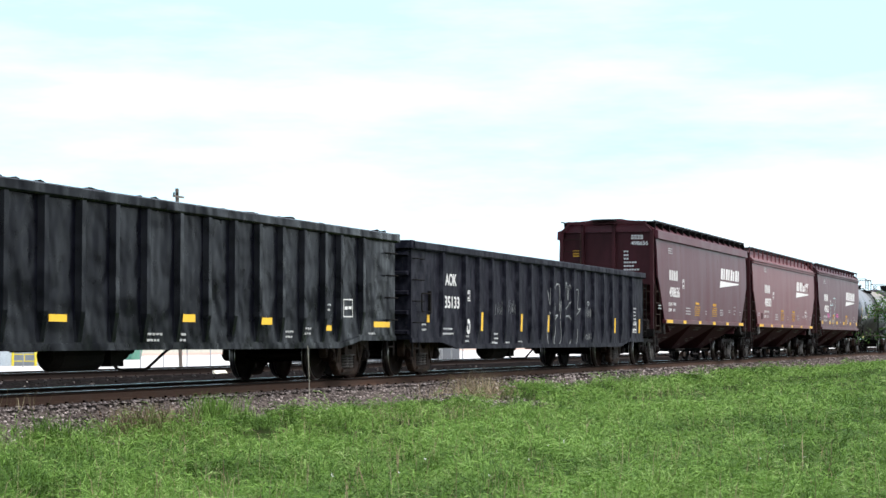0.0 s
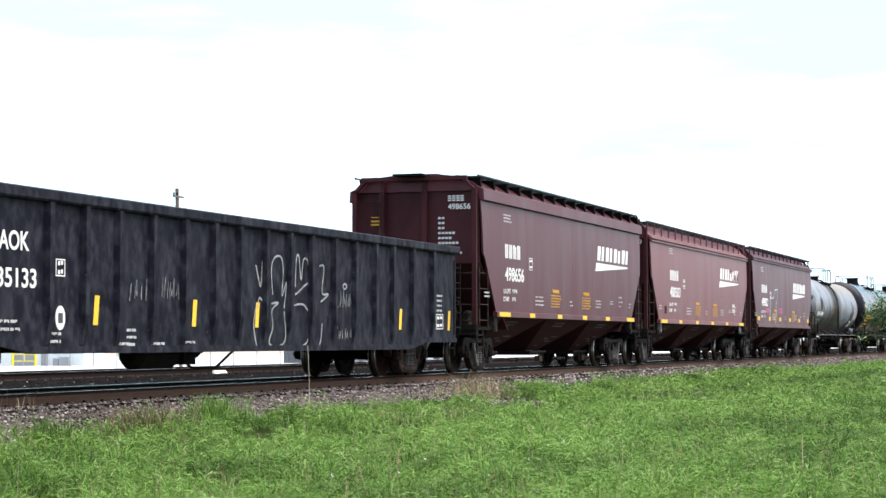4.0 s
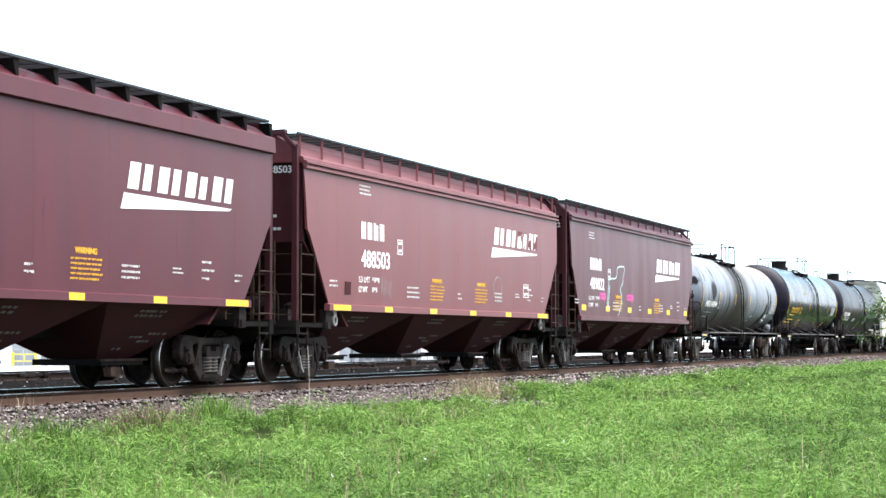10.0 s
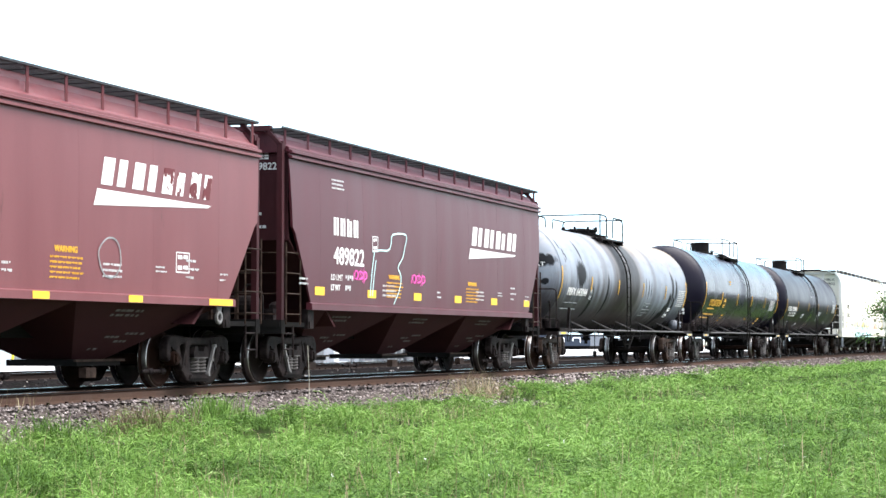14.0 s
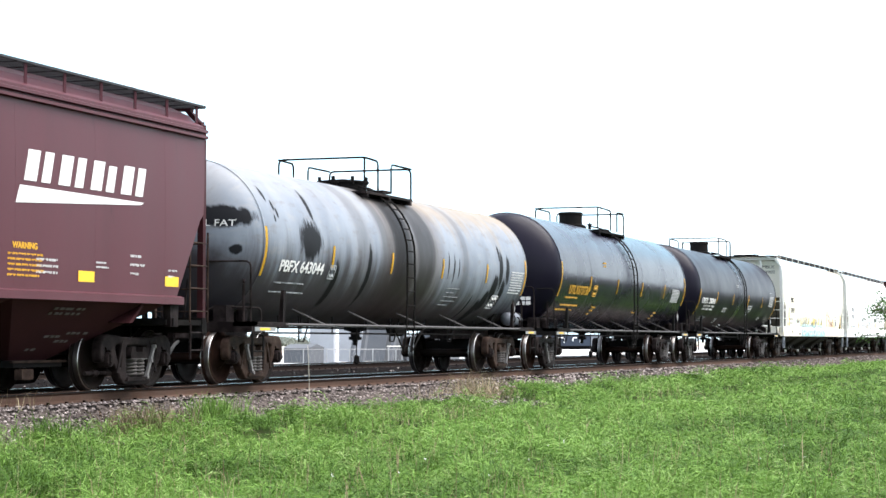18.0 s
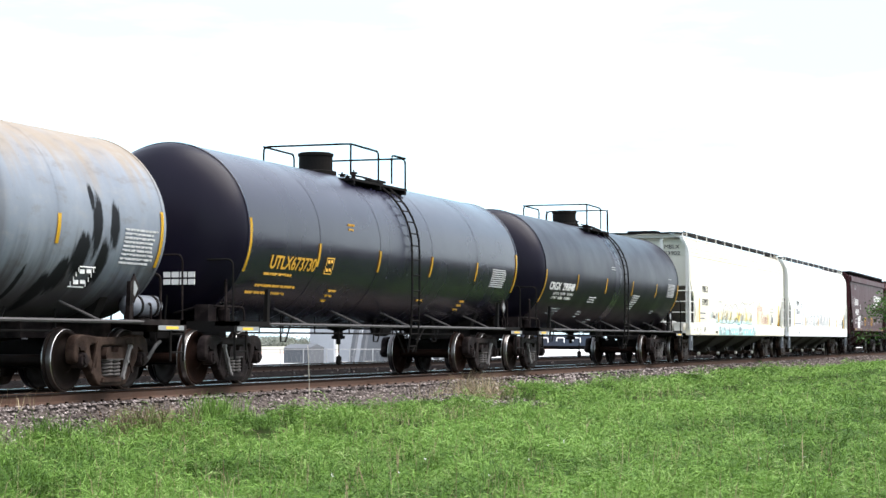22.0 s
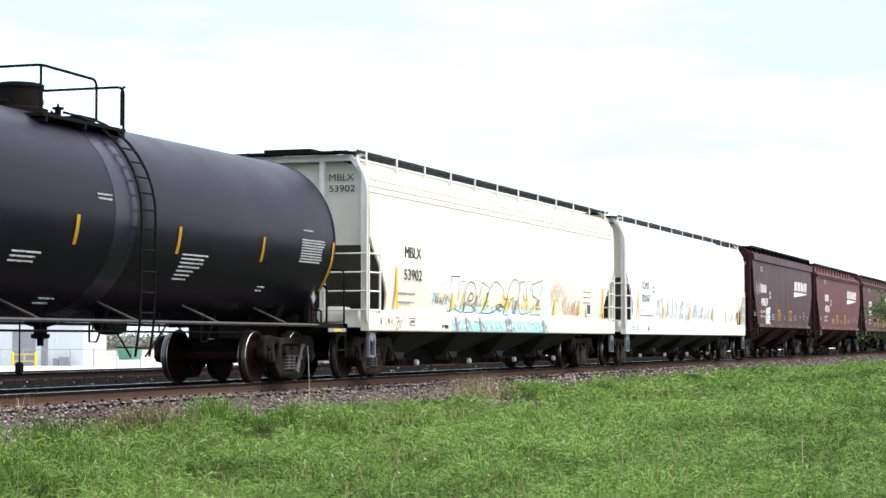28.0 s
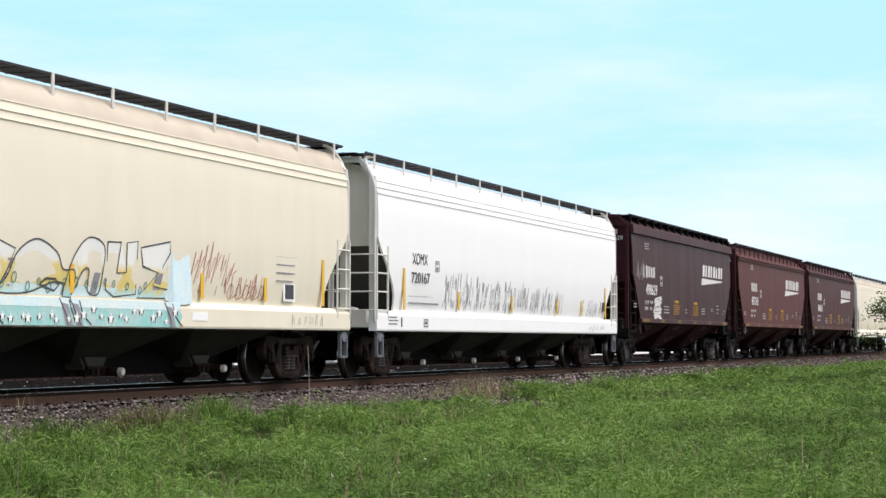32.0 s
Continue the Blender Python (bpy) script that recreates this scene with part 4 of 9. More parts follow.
def coupler(car, x, s):
    """Knuckle coupler, draft sill end and air hose at the end x, pointing to s."""
    bm = bmesh.new()
    box(bm, *sorted((x - s * 1.6, x - s * 0.62)), -0.2, 0.2, 0.72, 0.98)
    box(bm, *sorted((x - s * 0.7, x - s * 0.64)), -0.3, 0.3, 0.66, 1.04)
    box(bm, *sorted((x - s * 0.66, x - s * 0.2)), -0.09, 0.09, 0.8, 0.94)
    prism_y(bm, [(x - s * 0.24, 0.74), (x - s * 0.02, 0.74), (x + s * 0.04, 0.8), (x + s * 0.04, 0.98), (x - s * 0.02, 1.02), (x - s * 0.24, 1.02)], -0.15, 0.12)
    part("coupler", bm, M_UNDER, car, "dark knuckle coupler and draft sill")
    bm = bmesh.new()
    tube(bm, bent([(x - s * 0.7, -0.35, 0.72), (x - s * 0.45, -0.4, 0.66), (x - s * 0.25, -0.32, 0.36), (x - s * 0.02, -0.2, 0.42)], 0.12), 0.03, 8)
    part("air_hose", bm, M_STENCIL_K, car, "black rubber air hose")


def ladder(name, car, material, a, b, z0, z1, rungs, r=0.016, rail=0.022):
    """Two stiles at (x, y) a and b from z0 to z1 with rungs."""
    bm = bmesh.new()
    tube(bm, [(*a, z0), (*a, z1)], rail, 6)
    root = part(name, bm, material, car)
    bm = bmesh.new()
    tube(bm, [(*b, z0), (*b, z1)], rail, 6)
    part("stile", bm, material, root)
    bm = bmesh.new()
    tube(bm, [(*a, 0), (*b, 0)], r, 6)
    me = mesh_of("rung", bm, material)
    for i in range(rungs):
        shared("rung", me, root, pose(0, 0, z0 + (z1 - z0) * (i + 0.5) / rungs))
    return root


def plate_patch(parent, name, x0, x1, z0, z1, y, material, label="", skew=0.0):
    bm = bmesh.new()
    prism_y(bm, [(x0, z0), (x1, z0), (x1 + skew, z1), (x0 + skew, z1)], y - 0.003, y + 0.003)
    return part(name, bm, material, parent, label)


CARS = []


def car_root(name, x, label, category, group=""):
    root = tagged(new(name), label, category, group)
    root.location = (x, TRACK_Y, 0)
    CARS.append((root, x))
    return root


# ---- covered grain hoppers ----
def side_outline(half, z_top, z_low, z_bend, low_half):
    pts = [(-half, z_top), (-half + 0.1, z_bend), (-half + 0.22, z_bend - 0.1), (-low_half, z_low), (low_half, z_low), (half - 0.22, z_bend - 0.1), (half - 0.1, z_bend), (half, z_top)]
    return pts


def grating(bm, x0, x1, y0, y1, z):
    """Open walkway: long thin bars with gaps, tied by cross bars and an edge angle."""
    n = 13
    for k in range(n):
        y = y0 + (y1 - y0) * k / (n - 1)
        box(bm, x0, x1, y - 0.013, y + 0.013, z, z + 0.006 if 0 < k < n - 1 else z + 0.035)
    m = round((x1 - x0) / 0.5)
    for k in range(m + 1):
        x = x0 + 0.02 + (x1 - x0 - 0.04) * k / m
        box(bm, x - 0.012, x + 0.012, y0, y1, z - 0.012, z - 0.001)


def grain_hopper(x, label, paint, half, low_half, reach, truck, railing, wheels=(("dark", "dark"), ("dark", "dark")), caps=(("dark", "dark"), ("dark", "dark")), eave=0.28, frame_kind="dark", tape=None):
    """Three-bay covered hopper: half lengths of the top, of the sill, over the couplers and of the truck centres."""
    car = car_root("covered_hopper", x, label, "freight car", "covered hoppers of the train")
    zt = 4.22
    drop, board = ((0.0, 0.26), (0.24, 0.19), (0.12, 0.22))[railing]
    ze = zt - drop
    for s in (-1, 1):
        bm = bmesh.new()
        prism_y(bm, side_outline(half, ze - eave, 1.40, 2.72, low_half), s * 1.55, s * 1.6)
        bmesh.ops.triangulate(bm, faces=[fc for fc in bm.faces if len(fc.verts) > 4])
        part("side_wall", bm, paint, car)
        for k in range(7):
            bm = bmesh.new()
            xx = -low_half + 0.4 + k * (2 * low_half - 0.8) / 6
            prism_x(bm, [(s * 1.598, 1.42), (s * 1.6008, 1.43), (s * 1.6008, ze - eave - 0.03), (s * 1.598, ze - eave - 0.02)], xx - 0.02, xx + 0.02)
            part("side_seam", bm, paint, car)
        if eave <= 0.2:
            for k in range(2):
                z = ze - eave + k * 0.09
                bm = bmesh.new()
                prism_x(bm, [(s * 1.58, z), (s * 1.63, z + 0.01), (s * 1.63, z + 0.05), (s * 1.56, z + 0.07)], -half, half)
                part("eave_bead", bm, paint, car)
        bm = bmesh.new()
        if eave > 0.2:
            prism_x(bm, [(s * 1.56, zt - eave - 0.02), (s * 1.645, zt - eave), (s * 1.63, zt - 0.03), (s * 1.5, zt + 0.02), (s * 1.45, zt - 0.05)], -half, half)
        else:
            prism_x(bm, [(s * 1.57, ze - eave), (s * 1.6, ze - eave), (s * 1.56, ze + 0.02), (s * 1.45, ze + 0.08)], -half + 0.01, half - 0.01)
        part("eave_rail", bm, paint, car)
        bm = bmesh.new()
        prism_x(bm, [(s * 1.54, 1.29), (s * 1.65, 1.29), (s * 1.65, 1.40), (s * 1.6, 1.42), (s * 1.54, 1.42)], -low_half - 0.12, low_half + 0.12)
        part("side_sill", bm, paint, car)
        # yellow reflectors along the sill
        n = 6
        for k in range(n):
            xx = -low_half + 0.05 + k * (2 * low_half - 0.9) / (n - 1) if railing < 2 else -6.6 + 2.59 * k
            w = 0.85 if k in (0, n - 1) else 0.42
            bm = bmesh.new()
            box(bm, xx, xx + w, s * 1.652 - 0.002, s * 1.652 + 0.002, 1.30, 1.40) if railing != 2 else box(bm, xx, xx + 0.44, s * 1.604 - 0.002, s * 1.604 + 0.002, 1.56, 1.71)
            part("reflector", bm, tape or M_YELLOW, car, "yellow reflective strip")
    # roof
    bm = bmesh.new()
    ridge = board + 0.025
    crown = [(-1.5, ze), (-1.3, ze + 0.16 + 0.4 * drop), (-0.95, zt + ridge), (-0.4, zt + ridge + 0.055), (0.4, zt + ridge + 0.055), (0.95, zt + ridge), (1.3, ze + 0.16 + 0.4 * drop), (1.5, ze)]
    prism_x(bm, crown + [(1.5, ze - 0.06), (-1.5, ze - 0.06)], -half + 0.05, half - 0.05)
    part("roof", bm, paint, car)
    bm = bmesh.new()
    for k in range(9):
        xx = -half + 0.9 + k * (2 * half - 1.8) / 8
        box(bm, xx - 0.03, xx + 0.03, -1.44, 1.44, ze + 0.02, ze + 0.07)
    part("roof_rib", bm, paint, car)
    bm = bmesh.new()
    box(bm, -half + 0.5, half - 0.5, -0.36, 0.36, zt + ridge + 0.045, zt + ridge + 0.1)
    part("loading_hatch", bm, paint, car, "long trough hatch covers on the roof")
    # running boards with their brackets
    for s in (-1, 1):
        bm = bmesh.new()
        y0, y1 = sorted((s * 1.0, s * 1.5))
        grating(bm, -half - (0.02 if railing == 0 else 0.15), half + (0.02 if railing == 0 else 0.15), y0, y1, zt + board)
        part("running_board", bm, M_GRATING, car, "dark steel grating walkway")
        step = 1.02
        for k in range(int(2 * half / step) + 1):
            xx = -half + (0.3 if railing == 0 else 0.06) + k * step
            bm = bmesh.new()
            if railing:
                tube(bm, [(xx, s * 1.46, ze + 0.02), (xx, s * 1.46, zt + board + 0.04)], 0.026, 4)
            else:
                prism_y(bm, [(xx, zt), (xx + 0.05, zt), (xx + 0.05, zt + 0.25), (xx - 0.1, zt + 0.25)], *sorted((s * 1.05, s * 1.48)))
            part("bracket", bm, paint if railing else M_UNDER, car)
    # ends
    for s in (-1, 1):
        xe = s * (half - 0.12)
        bm = bmesh.new()
        x0, x1 = sorted((xe, xe - s * 0.05))
        prism_x(bm, [(-1.5, 2.5), (1.5, 2.5)] + [(y, z - 0.01) for y, z in crown[::-1]], x0, x1)
        part("end_wall", bm, M_ENDSHADE, car)
        for y, deep, wide in ((-0.2, 0.12, 0.06), (0.8, 0.2, 0.04)):
            bm = bmesh.new()
            box(bm, *sorted((xe, xe + s * deep)), y - wide, y + wide, 2.5, zt + 0.18)
            part("end_rib", bm, M_ENDSHADE, car)
        bm = bmesh.new()
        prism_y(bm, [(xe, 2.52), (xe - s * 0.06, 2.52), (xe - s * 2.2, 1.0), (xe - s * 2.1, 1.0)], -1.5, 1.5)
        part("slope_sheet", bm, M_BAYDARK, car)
        # end frame: posts, beams and platform
        xp = s * (half + 0.12)
        bm = bmesh.new()
        for y in (-1.46, 1.46):
            box(bm, xp - 0.05, xp + 0.05, y - 0.05, y + 0.05, 1.0, zt - 0.05)
            prism_x(bm, [(y - 0.05, zt - 0.07), (y + 0.05, zt - 0.07), (y * 0.82 + 0.05, zt + 0.2), (y * 0.82 - 0.05, zt + 0.2)], xp - 0.05, xp + 0.05)
            prism_y(bm, [(xp, zt - 0.1), (xp, zt), (s * half, zt - 0.02), (s * half, zt - 0.12)], y - 0.04, y + 0.04)
        box(bm, xp - 0.06, xp + 0.06, -1.28, 1.28, zt + 0.18, zt + 0.27)
        part("end_frame", bm, M_ENDSHADE, car)
        bm = bmesh.new()
        box(bm, *sorted((s * (low_half - 0.2), xp + s * 0.1)), -1.5, 1.5, 0.98, 1.06)
        box(bm, xp - 0.08, xp + 0.08, -1.52, 1.52, 0.86, 1.1)
        part("end_platform", bm, M_UNDER, car)
        bm = bmesh.new()
        box(bm, *sorted((s * half * 0.98, xp + s * 0.3)), -0.3, 0.42, zt + 0.275, zt + 0.32)
        prism_x(bm, [(-0.3, zt + 0.275), (-0.42, zt + 0.275), (-0.3, zt + 0.1)], *sorted((xp, xp + s * 0.05)))
        part("end_walkway", bm, M_UNDER, car)
        for side in (-1, 1):
            ladder("side_ladder", car, M_TRUCK_RUST, (xp, side * 1.57), (s * (half - 0.5), side * 1.57), 1.02, 2.45, 4, 0.013, 0.018)
            ladder("sill_step", car, M_TRUCK, (xp - s * 0.02, side * 1.5), (xp - s * 0.46, side * 1.5), 0.45, 1.0, 2)
            bm = bmesh.new()
            box(bm, *sorted((s * (low_half + 0.1), s * (low_half - 0.16))), side * 1.5 - 0.06, side * 1.5 + 0.06, 0.95, 1.3)
            box(bm, *sorted((s * (low_half + 0.06), s * (low_half - 0.1))), side * 1.56 - 0.02, side * 1.56 + 0.02, 0.96, 1.08)
            part("jacking_pad", bm, M_TRUCK, car)
            if railing == 1:
                bm = bmesh.new()
                xr = s * (low_half - 0.32)
                prism_y(bm, [(xr - 0.09, 1.3), (xr + 0.09, 1.3), (xr + 0.06, 1.18), (xr - 0.06, 1.18)], side * 1.56 - 0.012, side * 1.56 + 0.012)
                lathe(bm, [(0.06, -0.02), (0.085, -0.028), (0.11, -0.02), (0.11, 0.02), (0.085, 0.028), (0.06, 0.02), (0.06, -0.02)], "y", 14, (xr, side * 1.56, 1.11), caps=False)
                part("towing_eye", bm, M_LEVER, car, "worn steel towing eye below the side sill")
        ladder("end_ladder", car, M_TRUCK_RUST, (xp, 0.84), (xp, 1.46), 1.1, zt - 0.1, 8, 0.013, 0.018)
        for k in range(4):
            bm = bmesh.new()
            tube(bm, [(xp, -1.5, 1.2 + 0.357 * k), (xp, -0.62, 1.2 + 0.357 * k)], 0.013, 6)
            part("grab_iron", bm, M_TRUCK_RUST, car)
        bm = bmesh.new()
        box(bm, xp - 0.03, xp + 0.03, -0.66, -0.6, 1.0, 2.5)
        part("platform_post", bm, M_TRUCK_RUST, car)
        bogie(car, s * truck, frame_kind, wheels[0 if s < 0 else 1], caps[0 if s < 0 else 1])
        coupler(car, s * reach, s)
    # brake gear on the platform end
    bm = bmesh.new()
    lathe(bm, [(0.0, 0), (0.16, 0), (0.18, 0.08), (0.18, 0.5), (0.12, 0.56)], "y", 14, (-half + 0.15, -0.9, 1.36))
    box(bm, -half, -half + 0.35, -0.3, 0.2, 1.06, 1.4)
    part("brake_cylinder", bm, M_TRUCK, car)
    bm = bmesh.new()
    tube(bm, bent([(-half - 0.05, -1.1, 1.1), (-half - 0.05, -1.1, 1.6), (-half + 0.2, -0.7, 1.75), (-half + 0.6, -0.4, 1.6)], 0.15), 0.022, 6)
    tube(bm, bent([(-half + 0.1, -0.2, 1.1), (-half + 0.1, -0.35, 1.9), (-half + 0.1, -0.9, 1.95)], 0.15), 0.018, 6)
    box(bm, -half + 0.05, -half + 0.3, -1.25, -1.0, 1.06, 1.3)
    lathe(bm, [(0.0, 0.0), (0.1, 0.0), (0.12, 0.05), (0.12, 0.3), (0.07, 0.35), (0.0, 0.36)], "z", 12, (-half + 0.5, -1.1, 1.07))
    part("brake_valve", bm, M_TRUCK, car)
    # three discharge bays
    n_bay, w_bay = 3, (2 * low_half - 0.4) / 3
    for k in range(n_bay):
        cx = -low_half + 0.2 + w_bay * (k + 0.5)
        bm = bmesh.new()
        top = [(cx - w_bay / 2, -1.52, 1.3), (cx + w_bay / 2, -1.52, 1.3), (cx + w_bay / 2, 1.52, 1.3), (cx - w_bay / 2, 1.52, 1.3)]
        bot = [(cx - 0.5, -0.42, 0.46), (cx + 0.5, -0.42, 0.46), (cx + 0.5, 0.42, 0.46), (cx - 0.5, 0.42, 0.46)]
        a, b = [bm.verts.new(p) for p in top], [bm.verts.new(p) for p in bot]
        bm.faces.new(b[::-1])
        bm.faces.new(a)
        for i in range(4):
            bm.faces.new((a[i], b[i], b[(i + 1) % 4], a[(i + 1) % 4]))
        bmesh.ops.recalc_face_normals(bm, faces=bm.faces[:])
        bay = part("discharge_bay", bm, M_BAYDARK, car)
        bm = bmesh.new()
        box(bm, cx - 0.66, cx + 0.66, -0.6, 0.6, 0.36, 0.455)
        part("outlet_gate", bm, M_UNDER, bay)
        bm = bmesh.new()
        box(bm, cx - 0.75, cx + 0.75, -0.64, -0.6, 0.425, 0.46)
        part("gate_ledge", bm, M_TRUCK_RUST, bay)
        # faint stencils on the slope facing the field
        rnd = random.Random(k + 3)
        bm = bmesh.new()
        for u, v, n in ((-0.9, 0.12, 6), (-0.9, 0.2, 6), (0.2, 0.52, 4), (-0.3, 0.58, 3), (0.1, 0.66, 3), (-0.4, 0.8, 2)):
            for j in range(n):
                xx = cx + u + 0.15 * j + rnd.uniform(-0.02, 0.02)
                yy, zz = -1.52 + 1.1 * v - 0.012, 1.3 - 0.84 * v
                prism_x(bm, [(yy, zz), (yy - 0.006, zz - 0.004), (yy + 0.03, zz - 0.034), (yy + 0.036, zz - 0.03)], xx, xx + rnd.uniform(0.07, 0.12))
        tagged(part("bay_stencil", bm, M_FAINT, bay), kind="stuff")
        bm = bmesh.new()
        box(bm, cx - 1.05, cx - 0.75, -0.98, -0.86, 0.2, 0.345)
        bmesh.ops.bevel(bm, geom=bm.edges[:], offset=0.015, segments=1)
        part("gate_actuator", bm, M_TRUCK_RUST, bay, "rust brown gate actuator block")
        bm = bmesh.new()
        lathe(bm, [(0.03, -1.4), (0.035, -1.2), (0.05, -1.18), (0.05, -1.05), (0.03, -1.0), (0.03, -0.8), (0.055, -0.78), (0.055, -0.66), (0.0, -0.64)], "x", 10, (cx + 2.15, -0.92, 0.26))
        part("gate_shaft", bm, M_TRUCK, bay, "worn steel gate shaft")
    bm = bmesh.new()
    box(bm, -reach + 1.2, reach - 1.2, -0.18, 0.18, 0.78, 0.98)
    part("centre_sill", bm, M_UNDER, car)
    return car


def split_block(car, name, x, z, wide, high, lean, y, material, label, k):
    """One place of the mark: a thick and a thin slanting bar."""
    tall = (1.0, 1.0, 0.9, 1.0)[k]
    for u0, u1, top in ((0.0, 0.38, 1.0), (0.54, 0.82, tall)):
        bm = bmesh.new()
        prism_y(bm, [(x + u0 * wide, z), (x + u1 * wide, z), (x + u1 * wide + top * lean, z + top * high), (x + u0 * wide + top * lean, z + top * high)], y - 0.003, y + 0.003)
        part(name, bm, material, car, label)


def company_mark(car, x, z, width, height, y, material=None, worn=()):
    """The owner's slanted emblem as plain bars over a wedge."""
    material = material or M_STENCIL
    w = width / 4
    for k in range(4):
        split_block(car, "emblem_block", x + 0.1 + k * w, z, w * 0.92, height, 0.3 * height, y, M_WORNMARK if k in worn else material, "white slanted emblem bar", k)
    bm = bmesh.new()
    prism_y(bm, [(x - 0.1, z - 0.31), (x + width * 0.95, z - 0.125), (x + width * 0.98, z - 0.085), (x, z - 0.07)], y - 0.003, y + 0.003)
    part("emblem_wedge", bm, material, car, "white tapering wedge of the emblem")


def owner_block(car, x, z, width, height, y, material):
    """The owner's short name as four plain parted blocks."""
    for k in range(4):
        split_block(car, "name_block", x + k * width / 4, z, width / 4 * 0.85, height, 0.0, y, material, "plain white name bar", k)


def outlined_panel(car, x0, x1, z0, z1, y, material, name="consolidated_stencil", rows=2):
    """y: the side's place, or a function of height for a round shell."""
    bm = bmesh.new()
    t = 0.018
    at = (lambda z: y(z) - 0.014) if callable(y) else (lambda z: y)
    pieces = [(x0, x1, z0, z0 + t), (x0, x1, z1 - t, z1)]
    n = 4 if callable(y) else 1
    for k in range(n):
        a, b = z0 + t + (z1 - z0 - 2 * t) * k / n, z0 + t + (z1 - z0 - 2 * t) * (k + 1) / n
        pieces += [(x0, x0 + t, a, b), (x1 - t, x1, a, b)]
    for k in range(rows):
        zz = z0 + (z1 - z0) * (k + 0.5) / rows
        pieces += [(x0 + 0.06, x0 + (x1 - x0) * 0.45, zz - 0.03, zz + 0.03), (x0 + (x1 - x0) * 0.55, x1 - 0.06, zz - 0.02, zz + 0.035)]
    for a, b, c, d in pieces:
        yy = at((c + d) / 2)
        box(bm, a, b, yy - 0.002, yy + 0.002, c, d)
    return tagged(part(name, bm, material, car, "outlined stencil panel"), kind="stuff")


def hopper_stencils(car, half, number, paint_mark, dx, warn=(3.95, 6.95)):
    """Lettering of a grain hopper; dx: where the number stands, along the side."""
    y = -1.604
    m = paint_mark
    owner_block(car, dx, 2.68, 1.3, 0.33, y, m)
    lettering(number, dx, y, 2.14, 0.33, m, car, "car_number", width=1.52, wrap=hopper_face)
    bars(car, dx - 0.05, y, 3.72, [0.62, 0.6, 0.6], 0.045, 0.03, m, seed=2)
    for text, zz, wide in (("LD LMT", 1.85, 0.56), ("LT WT", 1.66, 0.44)):
        lettering(text, dx - 0.1, y, zz, 0.11, m, car, "limit_text", width=wide, wrap=hopper_face)
    bars(car, dx + 0.6, y, 1.975, [0.42, 0.36], 0.13, 0.06, m, seed=3)
    bars(car, dx - 1.55, y, 1.86, [0.42, 0.44], 0.05, 0.035, m, seed=12)
    bars(car, dx + 5.75, y, 1.78, [0.26, 0.26], 0.05, 0.05, m, seed=13)
    bars(car, dx + 10.0, y, 1.86, [0.34, 0.42], 0.035, 0.03, m, seed=14)
    bars(car, dx + 12.2, y, 1.82, [0.3, 0.22], 0.04, 0.05, m, seed=15)
    outlined_panel(car, dx + 1.95, dx + 2.25, 2.46, 2.76, y, m)
    bars(car, dx + 2.55, y, 1.84, [0.75, 0.75, 0.75], 0.05, 0.045, m, seed=4)
    for k, xx in enumerate((dx + warn[0], dx + warn[1])):
        lettering("WARNING", xx + 0.1, y, 1.95, 0.09, M_STENCIL_Y, car, "warning_text", width=0.62, wrap=hopper_face)
        bars(car, xx, y, 1.9, [0.9, 0.95, 0.85, 0.95, 0.8], 0.04, 0.03, M_STENCIL_Y, seed=5 + k)
    bars(car, dx + 8.4, y, 1.85, [0.6, 0.6, 0.6], 0.045, 0.04, m, seed=8)
    bars(car, dx + 11.0, y, 2.0, [0.4, 0.45, 0.35], 0.05, 0.08, m, seed=9)
    # end lettering
    xe = -(half - 0.12) - 0.003
    for k, w in enumerate((0.3, 0.42, 0.42, 0.9, 0.6, 0.95, 0.9, 1.15)):
        bm = bmesh.new()
        for j in range(max(2, round(w / 0.17))):
            y1 = -0.5 - 0.085 * j
            box(bm, xe - 0.002, xe + 0.002, y1 - 0.065, y1, 3.52 - 0.115 * k, 3.57 - 0.115 * k)
        tagged(part("end_stencil", bm, M_SMALLTEXT, car), kind="stuff")
    lettering(number, xe - 0.002, -0.74, 3.74, 0.13, m, car, "end_number", width=0.54, rz=-90)
    bm = bmesh.new()
    for j in range(4):
        y1 = -0.74 - 0.1 * j
        for z0, z1 in ((3.93, 3.96), (3.98, 4.01), (4.03, 4.06)):
            box(bm, xe - 0.002, xe + 0.002, y1 - 0.08, y1, z0, z1)
    tagged(part("end_name_block", bm, m, car), kind="stuff")
    bm = bmesh.new()
    for j in range(3):
        box(bm, xe - 0.002, xe + 0.002, 0.95, 1.15, 3.4 + 0.08 * j, 3.44 + 0.08 * j)
    tagged(part("ladder_stencil", bm, M_STENCIL_Y, car), kind="stuff")


def hopper_face(z):
    """The side sheets belly out a little at mid height."""
    u = (max(1.4, min(4.1, z)) - 2.7) / 1.35
    return -1.604 + (0.05 if u > 0 else 0.022) * u**2


